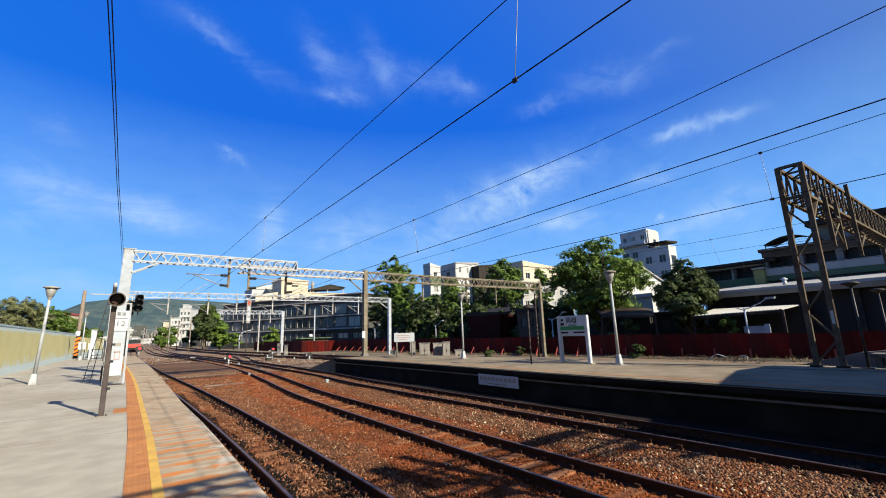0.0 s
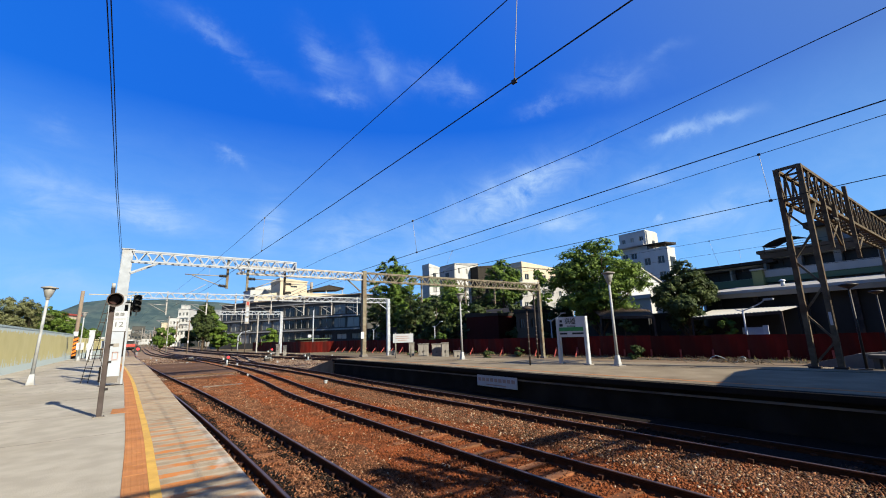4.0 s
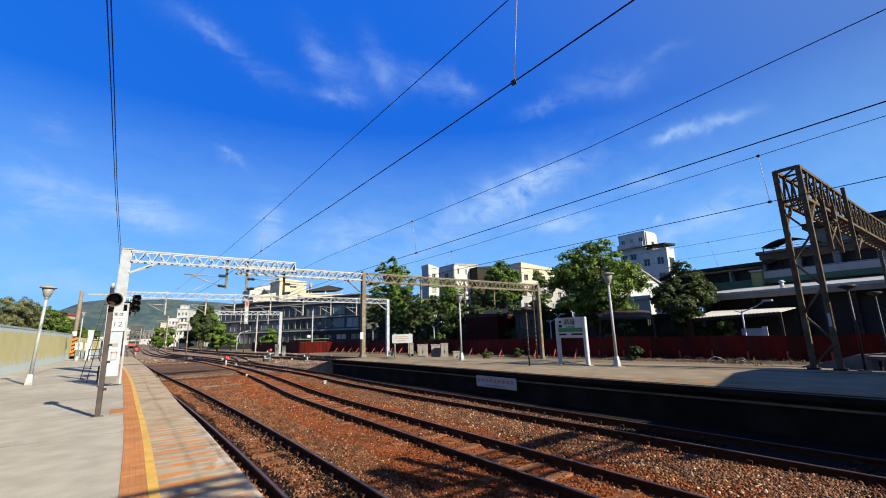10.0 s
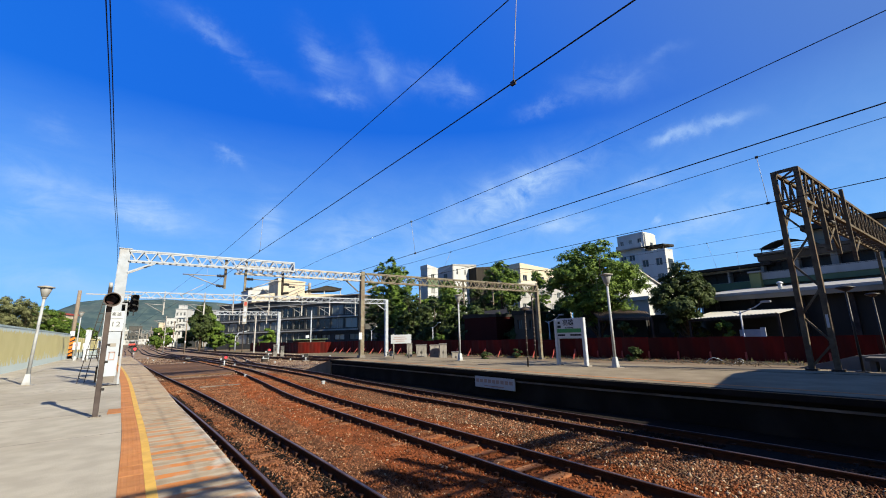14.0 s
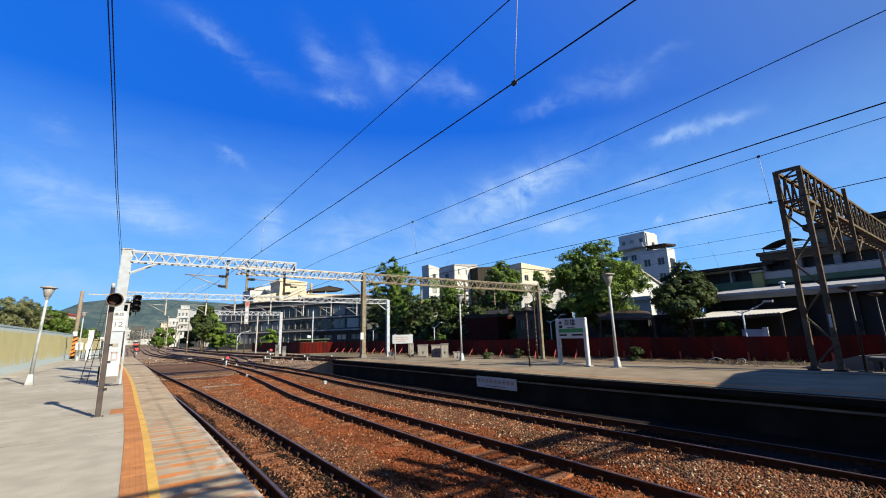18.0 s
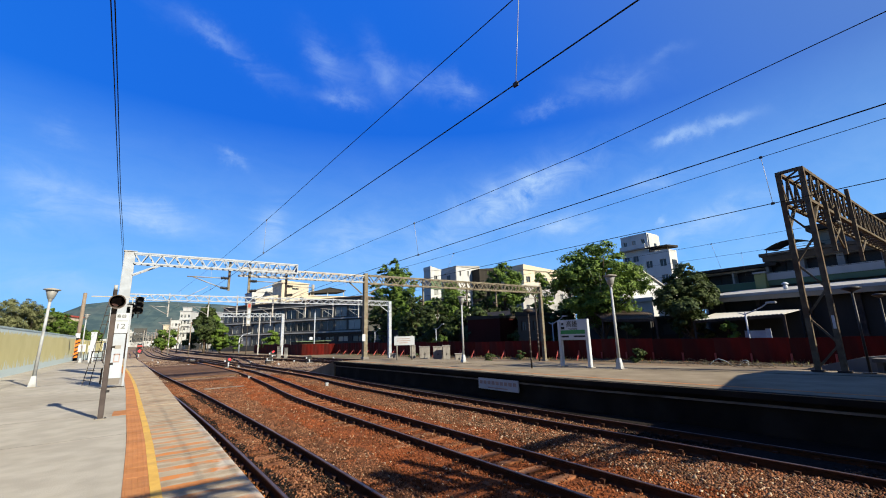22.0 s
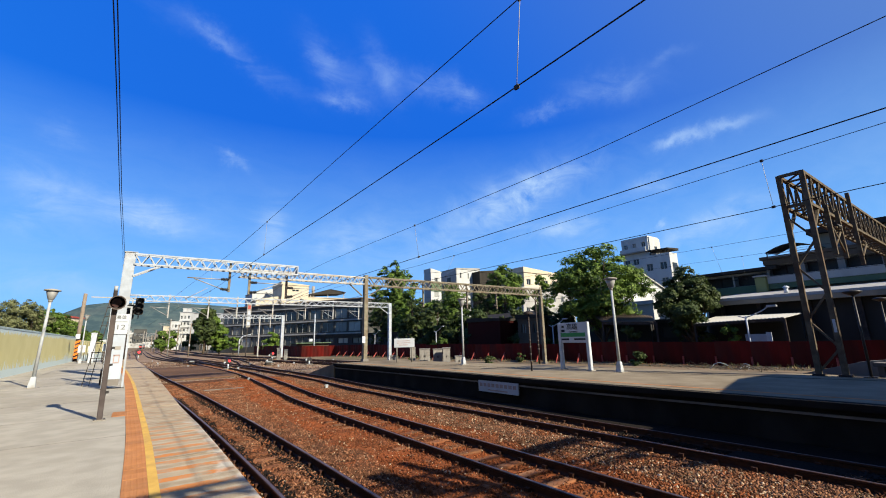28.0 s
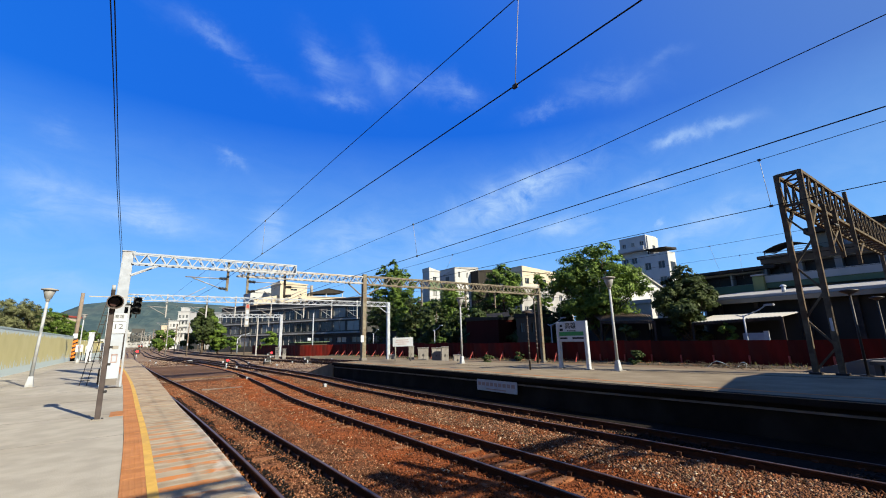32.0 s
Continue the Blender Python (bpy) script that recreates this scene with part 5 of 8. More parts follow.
def shade_black_lamp(x, y, z, h):
    # All parts are black so the lamp looks shaded where sun reaches it.
    l = thing("yard_lamp", (x, y, z), "lamp post with a wide flat hood, blackened for shade", "lamp post", "dark lamps")
    part("pole", Mesh().tube((0, 0, 0), (0, 0, h - 0.15), 0.04, 0.03, n=8), M_BLACK, l)
    part("lamp_head", Mesh().turn((0, 0, h - 0.2), [(0.04, 0.02), (0.24, 0.12), (0.26, 0.15), (0.1, 0.2), (0, 0.2)], 12), M_BLACK, l, "wide hood blackened for shade")
    part("foot_plate", Mesh().box((0, 0, 0.015), (0.3, 0.3, 0.03)), M_BLACK, l)


def station_sign():
    s = thing("station_sign", (15.5, 11.75, P2), "white station nameboard with a green band on two white legs", "sign")
    for y in (-0.72, 0.72):
        part("leg", Mesh().box((0, y, 1.02), (0.16, 0.15, 2.04)), M_SIGNWHITE, s, bevel=0.015)
        part("foot", Mesh().box((0, y, 0.02), (0.3, 0.28, 0.04)), M_CABINET, s)
    board = part("board", Mesh().box((0, 0, 1.60), (0.10, 1.42, 0.88)), M_SIGNWHITE, s, bevel=0.012)
    part("green_band", Mesh().box((-0.052, 0, 1.50), (0.008, 1.30, 0.17)), M_SIGNGREEN, board, "green stripe")
    letters("station_name", "高雄", (-0.056, 0.02, 1.83), 0.30, M_INK, board, -90)
    letters("station_name_latin", "Kaohsiung", (-0.056, -0.02, 1.635), 0.105, M_INK, board, -90)
    part("logo", Mesh().box((-0.054, 0.52, 1.86), (0.008, 0.12, 0.10)), M_INK, board)
    part("number_block", Mesh().box((-0.054, 0.52, 1.68), (0.008, 0.18, 0.11)), M_INK, board)
    for y, w in ((0.42, 0.40), (-0.34, 0.58)):
        part("small_print", Mesh().box((-0.054, y, 1.31), (0.006, w, 0.075)), M_INK, board)
    return s


def white_board():
    s = thing("notice_board", (14.3, 24.4, P2), "white notice board with faded red writing on two posts", "notice board")
    for x in (-0.5, 0.5):
        part("post", Mesh().tube((x, 0, 0), (x, 0, 1.6), 0.045, n=8), M_CABINET, s)
    b = part("board", Mesh().box((0, -0.05, 1.25), (1.35, 0.05, 0.58)), M_SIGNWHITE, s, bevel=0.01)
    for z, w in ((1.38, 0.8), (1.25, 0.9), (1.12, 0.6)):
        part("writing_bar", Mesh().box((-0.05, -0.078, z), (w, 0.006, 0.05)), M_FADEDINK, b)
    s.rotation_euler = (0, 0, radians(-32))
    return s


def edge_panel():
    s = thing("warning_panel", (11.43, 12.4, 0.40), "white warning panel with faded red writing on the platform face", "sign")
    b = part("board", Mesh().box((0, 0, 0), (0.04, 2.25, 0.42)), M_SIGNWHITE, s, bevel=0.008)
    n = 9
    for k in range(n):
        part("writing_bar", Mesh().box((-0.023, 0.95 - k * 0.235, 0.05), (0.006, 0.17, 0.13)), M_FADEDINK, b)
    part("writing_bar", Mesh().box((-0.023, 0, -0.13), (0.006, 1.1, 0.04)), M_FADEDINK, b)
    for k in (-1.0, 1.0):
        part("fixing", Mesh().box((0.06, k, 0.0), (0.14, 0.05, 0.3)), M_CABINET, s)


def thin_pole(x, y, h):
    s = thing("marker_pole", (x, y, P2), "thin dark marker pole with worn white rings", "pole")
    part("pole", Mesh().tube((0, 0, 0), (0, 0, h), 0.035, n=8), M_DARKPOST, s)
    for k in range(7):
        part("ring", Mesh().tube((0, 0, 0.35 + k * 0.3), (0, 0, 0.45 + k * 0.3), 0.037, n=8), M_CHANNEL, s)
    part("cap", Mesh().turn((0, 0, h), [(0.22, -0.05), (0.24, 0.0), (0.05, 0.10), (0, 0.1)], 10), M_DARKPOST, s, "dark shallow hood")


def guard_lamp():
    # dark channel post with a deep round hood
    s = thing("hooded_lamp_post", (-0.52, 11.5, P1), "dark steel channel post carrying a black round hooded lamp", "signal post")
    part("post", Mesh().bar((0, 0, 0), (-0.01, 0.0, 2.3), 0.095, 0.09), M_CHANNEL, s, bevel=0.012)
    part("foot_plate", Mesh().box((0, 0, 0.008), (0.22, 0.2, 0.018)), M_CABINET, s)
    for k in (-0.08, 0.08):
        part("anchor_bolt", Mesh().tube((k, -0.07, 0.01), (k, -0.07, 0.04), 0.016, n=6), M_BLACK, s)
    n, c, q = 24, Vector((0.02, -0.05, 2.41)), Vector((0.10, -0.98, -0.08)).normalized()
    hood = part("hood", Mesh().tube(c - q * 0.12, c + q * 0.16, 0.128, 0.142, n=n, caps=False).tube(c + q * 0.16, c - q * 0.10, 0.134, 0.12, n=n, caps=False), M_DARKPOST, s, "deep dark grey cylinder hood")
    part("back_shell", Mesh().tube(c - q * 0.12, c - q * 0.26, 0.128, 0.06, n=n), M_BLACK, s)
    part("lens", Mesh().tube(c - q * 0.11, c - q * 0.06, 0.12, 0.095, n=n), M_LENS, hood, "dusty dark red lens")
    part("rim", Mesh().tube(c + q * 0.15, c + q * 0.18, 0.150, 0.152, n=n, caps=False).tube(c + q * 0.18, c + q * 0.178, 0.152, 0.132, n=n, caps=False), M_CHANNEL, hood, "dull grey rim")
    part("bracket", Mesh().box((0, 0.05, 2.26), (0.08, 0.14, 0.1)), M_DARKPOST, s)
    for k in (0.55, 1.1, 1.45):
        part("bolt", Mesh().box((0.07, -0.05, k), (0.05, 0.06, 0.05)), M_BLACK, s)
    part("conduit", Mesh().tube((-0.02, 0.07, 0), (-0.02, 0.07, 2.2), 0.016, n=6), M_BLACK, s)


def stop_board():
    s = thing("stop_position_board", (-0.62, 19.6, P1), "tall white stop board with the number 12 on a white frame", "sign")
    part("frame_post", Mesh().bar((0.25, 0, 0), (0.22, 0, 2.94), 0.06), M_WHITESTEEL, s)
    part("frame_post", Mesh().bar((-0.33, 0, 0), (-0.36, 0, 2.86), 0.06), M_WHITESTEEL, s)
    part("frame_bar", Mesh().bar((-0.06, 0, 2.92), (0.25, 0, 2.92), 0.05), M_WHITESTEEL, s)
    panel = part("panel", Mesh().box((-0.04, -0.06, 1.22), (0.40, 0.04, 1.8)), M_PALEPANEL, s, "pale blue-white tall panel", bevel=0.006)
    plate = part("plate", Mesh().box((-0.03, -0.10, 2.28), (0.45, 0.03, 0.74)), M_SIGNWHITE, s, "white number plate", bevel=0.006)
    letters("station_name", "高雄", (-0.03, -0.12, 2.52), 0.15, M_GREYINK, plate, 0)
    part("rule", Mesh().box((-0.03, -0.117, 2.36), (0.40, 0.005, 0.02)), M_GREYINK, plate)
    letters("number", "12", (-0.03, -0.12, 2.16), 0.25, M_GREYINK, plate, 0, width=0.24)
    for z, h in ((1.42, 0.12), (1.16, 0.05), (0.9, 0.04)):
        part("writing_bar", Mesh().box((-0.03, -0.083, z), (0.18, 0.005, h)), M_FADEDINK if z < 1.3 else M_CABINET, panel)
    for x in (-0.10, 0.05):
        part("writing_bar", Mesh().box((x, -0.083, 1.05), (0.03, 0.005, 0.24)), M_FADEDINK, panel)
    part("kick_plate", Mesh().box((-0.04, -0.065, 0.22), (0.34, 0.05, 0.22)), M_CONC_DARK, s)
    part("foot_plate", Mesh().box((-0.05, 0, 0.012), (0.7, 0.2, 0.024)), M_DARKPOST, s)


def signal_mast():
    s = thing("signal_mast", (-1.05, 21.9, P1), "dark signal mast with ladder and black three-lamp heads", "signal")
    part("mast", Mesh().tube((0, 0, 0), (0, 0, 3.75), 0.075, n=10), M_DARKPOST, s)
    part("base_box", Mesh().box((0.06, -0.05, 0.3), (0.34, 0.3, 0.6)), M_DARKPOST, s, bevel=0.02)
    ladder = part("ladder", Mesh().bar((-0.62, -0.2, 0), (-0.16, -0.1, 3.2), 0.022).bar((-0.40, -0.3, 0), (-0.02, -0.2, 3.2), 0.022), M_DARKPOST, s)
    for k in range(9):
        t = k / 9 + 0.06
        part("rung", Mesh().bar((-0.62 + 0.46 * t, -0.2 + 0.1 * t, 3.2 * t), (-0.34 + 0.32 * t, -0.3 + 0.1 * t, 3.2 * t), 0.022), M_DARKPOST, ladder)
    part("cap", Mesh().tube((0, 0, 3.75), (0, 0, 3.95), 0.07, 0.07, n=10), M_LAMPWHITE, s)
    part("arm", Mesh().bar((-0.75, 0, 3.46), (1.05, 0, 3.46), 0.04), M_GALV, s)
    part("hanger", Mesh().bar((0.62, 0, 3.46), (0.62, 0, 2.4), 0.04).bar((0.86, 0, 3.46), (0.86, 0, 2.6), 0.04), M_GALV, s)
    for x, z, sc in ((0.58, 2.88, 1.0), (0.86, 3.12, 1.15)):
        h = part("signal_head", Mesh().box((x, 0.02, z), (0.26 * sc, 0.14, 0.62 * sc)), M_BLACK, s, "black signal backboard", bevel=0.03)
        for k in (-0.2, 0.0, 0.2):
            part("hood", Mesh().tube((x, -0.05, z + k * sc), (x + 0.03, -0.30, z + k * sc - 0.02), 0.095 * sc, 0.11 * sc, n=12, caps=False), M_BLACK, h)
            part("lens", Mesh().tube((x, -0.05, z + k * sc), (x, -0.075, z + k * sc), 0.08 * sc, n=10), M_GLASS, h)


def left_clutter():
    p = thing("concrete_pole", (-5.6, 60.5, P1), "tall grey concrete pole with orange warning stripes at its foot", "pole")
    part("shaft", Mesh().tube((0, 0, 0), (0.1, 0, 7.3), 0.20, 0.17, n=12), M_POLE, p)
    part("sleeve", Mesh().tube((0, 0, 0), (0.03, 0, 2.3), 0.26, n=12), M_DARKPOST, p, "dark painted sleeve")
    part("plate", Mesh().box((0.03, -0.28, 2.62), (0.4, 0.03, 0.5)), M_SIGNWHITE, p, "small white plate")
    for k in range(5):
        z = 0.05 + k * 0.42
        part("stripe", Mesh().hexa([(-0.28, -0.30, z), (0.30, -0.30, z + 0.3), (0.30, -0.25, z + 0.3), (-0.28, -0.25, z), (-0.28, -0.30, z + 0.24), (0.30, -0.30, z + 0.54), (0.30, -0.25, z + 0.54), (-0.28, -0.25, z + 0.24)]), M_ORANGE, p, "orange slanting stripe")
    platform_lamp(-4.35, 51.5, P1, 4.45)
    platform_lamp(-3.3, 70.0, -0.4, 6.4)
    b = thing("white_post_box", (-3.6, 51.6, P1), "tall white painted box post at the platform end", "post")
    part("body", Mesh().box((0, 0, 1.35), (0.40, 0.4, 2.7)), M_SIGNWHITE, b, bevel=0.02)
    part("lid", Mesh().box((0, 0, 2.74), (0.46, 0.46, 0.08)), M_SIGNWHITE, b)
    for x, y, w, h in ((-4.9, 58, 0.6, 1.3), (-2.7, 54, 0.6, 1.4), (-4.3, 60, 0.5, 1.2)):
        n = thing("small_notice", (x, y, P1), "white notice on a low dark trestle", "notice", "notices at the platform end")
        part("board", Mesh().box((0, 0, h), (w, 0.05, 0.75)), M_SIGNWHITE, n, bevel=0.01)
        for q in (-0.4, 0.4):
            part("leg", Mesh().bar((q * w, 0.06, 0), (q * w, 0.04, h + 0.3), 0.06), M_DARKPOST, n)
        part("writing_bar", Mesh().box((0, -0.03, h + 0.1), (w * 0.3, 0.01, 0.22)), M_REDINK, n)
    r = thing("barrier_rail", (-2.1, 47.5, P1), "low dark steel barrier across the platform end", "barrier")
    for x in (-1.2, -0.4, 0.4, 1.2):
        part("post", Mesh().bar((x, 0, 0), (x, 0, 1.05), 0.06), M_DARKPOST, r)
    for z in (0.5, 1.0):
        part("rail", Mesh().bar((-1.25, 0, z), (1.25, 0, z), 0.05), M_DARKPOST, r)
    for x, y in ((-3.1, 66), (-2.5, 75), (-1.9, 84)):
        c = thing("line_pole", (x, y, -0.4), "slim dark pole beside the track", "pole", "line poles")
        part("shaft", Mesh().tube((0, 0, 0), (0, 0, 6.2), 0.16, 0.11, n=8), M_DARKPOST, c)
        part("arm", Mesh().bar((-0.5, 0, 5.6), (0.5, 0, 5.6), 0.08), M_DARKPOST, c)
    hatch = thing("floor_hatch", (-0.22, 12.15, P1), "rusty orange patch plate in the platform floor", "hatch")
    part("plate", Mesh().box((0, 0, 0.004), (0.24, 0.75, 0.012)), M_TACTILE, hatch)


def build_fence():
    f = thing("fence_1", (0, 0, 0), "olive-yellow sheet fence with pale blue dripping lower edge", "fence", kind="structure")
    n = 41
    for k in range(n):
        y = -20 + k * 2.0
        part("panel", Mesh().box((-5.72, y + 1.0, P1 + 1.25), (0.05, 2.0, 2.5)), M_FENCE, f)
        part("post", Mesh().bar((-5.78, y, P1), (-5.78, y, P1 + 2.4), 0.07), M_FENCETOP, f)
    part("top_rail", Mesh().bar((-5.72, -20, P1 + 2.54), (-5.72, 62, P1 + 2.54), 0.09, 0.10), M_FENCETOP, f, "pale blue capping rail")
    part("end_post", Mesh().bar((-5.7, 62.1, P1), (-5.7, 62.1, P1 + 2.7), 0.2), M_DARKPOST, f)
    for k in range(16):
        y = 64 + k * 2.5
        part("panel", Mesh().box((-5.72 + 0.02 * k, y + 1.25, 1.4), (0.05, 2.48, 3.4)), M_FENCE, f)


def bank(x, y):
    """Height of the gravel bank that rises to the red fence."""
    u = max(0.0, min(1.0, (x - (29.9 - 0.13 * y) + 2.6) / 2.2))
    return -0.16 + 0.5 * u * u * (3 - 2 * u) + 0.05 * noise.noise((x * 0.9, y * 0.9, 1)) * u


def gravel_bank():
    m = Mesh()
    ys, us = steps(-12, 57, 1.0), steps(-2.8, 0.25, 0.3)
    for y in ys:
        for u in us:
            x = 29.9 - 0.13 * y + u
            m.v.append((x, y, bank(x, y)))
    n = len(us)
    for j in range(len(ys) - 1):
        for i in range(n - 1):
            k = j * n + i
            m.f.append((k, k + 1, k + n + 1, k + n))
            m.s.append(True)
    solid("gravel_bank", m, M_BANK, "dusty gravel bank at the foot of the red fence", "ground", kind="stuff")
    stones = Mesh()
    for k in range(5200):
        y = random.uniform(-4, 50)
        x = 29.8 - 0.13 * y - random.random() ** 1.3 * 2.5
        r, z = random.uniform(0.025, 0.075), bank(x, y)
        a = random.uniform(0, 6.28)
        stones.face([(x + r * math.cos(a + q), y + r * math.sin(a + q), z - 0.02) for q in (0, 1.57, 3.14, 4.71)])
        i = len(stones.v) - 4
        stones.v.append((x + r * 0.2, y, z + r * 0.8))
        for q in range(4):
            stones.f.append((i + q, i + (q + 1) % 4, i + 4))
            stones.s.append(False)
    solid("bank_stones", stones, M_STONEGREY, "pale grey stones strewn along the fence foot", "stones", kind="stuff")


def red_fence():
    f = thing("fence_2", (0, 0, 0), "dark red corrugated sheet fence along the yard", "fence", kind="structure")

    def run(a, b, first):
        a, b = Vector((*a, 0)), Vector((*b, 0))
        d = (b - a).normalized()
        n = round((b - a).length / 1.8)
        w = (b - a).length / n
        m = Mesh()
        q = 12
        pts = [(w * i / q, (0.0, 0.02, 0.02, 0.0)[i % 4]) for i in range(q + 1)]
        for (x0, y0), (x1, y1) in zip(pts, pts[1:]):
            m.hexa([(x0, y0, -0.4), (x1, y1, -0.4), (x1, y1 + 0.015, -0.4), (x0, y0 + 0.015, -0.4), (x0, y0, 1.72), (x1, y1, 1.72), (x1, y1 + 0.015, 1.72), (x0, y0 + 0.015, 1.72)])
        md = m.data("panel", M_REDFENCE)
        ang = math.degrees(math.atan2(d.y, d.x))
        for k in range(n):
            p = a + d * (w * k)
            ob = part("panel", md, M_REDFENCE, f)
            ob.matrix_local = pose(p.x, p.y, random.uniform(-0.06, 0.06), 0, 0, ang)
            if first:
                s = Vector((-d.y, d.x, 0))
                if s.x > 0:
                    s = -s
                if p.y > 19:
                    part("brace", Mesh().bar(p + s * 0.12 + Vector((0, 0, 0.95)), p + s * 0.95 - d * 0.25 + Vector((0, 0, 0.2)), 0.06), M_BRACE, f, "pinkish red slanting brace")
                part("stake", Mesh().bar(p + s * 0.10 + Vector((0, 0, 0.2)), p + s * 0.10 + Vector((0, 0, 0.85)), 0.085), M_BRACE, f, "faded pink stake")
    run((31.2, -10), (22.4, 57.6), True)
    run((22.4, 57.6), (18.6, 60.2), False)
    run((18.6, 60.2), (17.2, 84), False)


def cabinets():
    def cabinet(x, y, w, d, h, rz, label):
        c = thing("relay_cabinet", (x, y, -0.3), label, "cabinet", "trackside cabinets", rz=rz)
        part("plinth", Mesh().box((0, 0, 0.14), (w * 0.96, d * 0.96, 0.30)), M_CONC_DARK, c)
        part("body", Mesh().box((0, 0, 0.29 + h / 2), (w, d, h)), M_CABINET, c, bevel=0.015)
        part("lid", Mesh().box((0, 0, 0.31 + h), (w + 0.08, d + 0.08, 0.05)), M_CABINET, c)
        for q in (-0.25, 0.25):
            door = part("door", Mesh().box((q * w, -d / 2 - 0.012, 0.29 + h / 2), (w * 0.46, 0.024, h * 0.9)), M_CABINET, c)
            part("handle", Mesh().box((q * w * 0.2, -d / 2 - 0.035, 0.29 + h * 0.55), (0.03, 0.03, 0.16)), M_BLACK, door)
    for x, y, w, d, h in ((21.0, 38.0, 0.65, 0.4, 0.7), (21.2, 34.6, 0.5, 0.45, 1.5), (21.3, 32.7, 0.95, 0.6, 1.4), (21.3, 30.6, 0.8, 0.6, 1.4), (21.3, 29.3, 0.6, 0.6, 1.5), (21.4, 27.7, 0.65, 0.5, 0.85)):
        cabinet(x, y, w, d, h, -33, "weathered grey steel relay cabinet on a concrete plinth")
    cabinet(15.6, 60.5, 0.5, 0.5, 1.5, -15, "grey relay cabinet beside the throat tracks")
    cabinet(16.4, 60.0, 0.45, 0.45, 1.3, -15, "grey relay cabinet beside the throat tracks")


def dwarf_signal(x, y, red, h=0.75):
    s = thing("dwarf_signal", (x, y, -0.2), "low black and white ground signal" + (" showing red" if red else ""), "signal", "ground signals")
    part("stem", Mesh().tube((0, 0, 0), (0, 0, h * 0.5), 0.07, n=8), M_SIGNWHITE, s)
    b = part("case", Mesh().box((0, 0, h * 0.7), (0.42, 0.25, 0.36) if y < 90 else (1.1, 0.25, 1.0)), M_BLACK, s, bevel=0.04)
    part("white_case", Mesh().box((-0.33, 0, h * 0.62), (0.15, 0.18, 0.2)), M_SIGNWHITE, s, bevel=0.04)
    part("lens", Mesh().tube((0.08, -0.12, h * 0.75), (0.08, -0.16, h * 0.75), 0.11 if y < 90 else 0.24, n=12), M_REDLIGHT if red else M_GLASS, b, "glowing red lens" if red else "dark lens")
    part("base", Mesh().box((0, 0, 0.05), (0.7, 0.5, 0.14)), M_CONC_DARK, s)


POINT_MACHINES = [(11.8, 50.0), (17.2, 52.7), (16.3, 66.0), (5.6, 63.0)]
MARKERS = [(8.4, 22.6), (1.8, 79.5), (2.2, 68.6), (4.6, 55.2), (10.7, 53.7), (12.0, 46.4), (19.7, 62.1), (8.1, 46.0), (20.7, 53.6), (14.8, 50.6), (6.2, 31.2)]


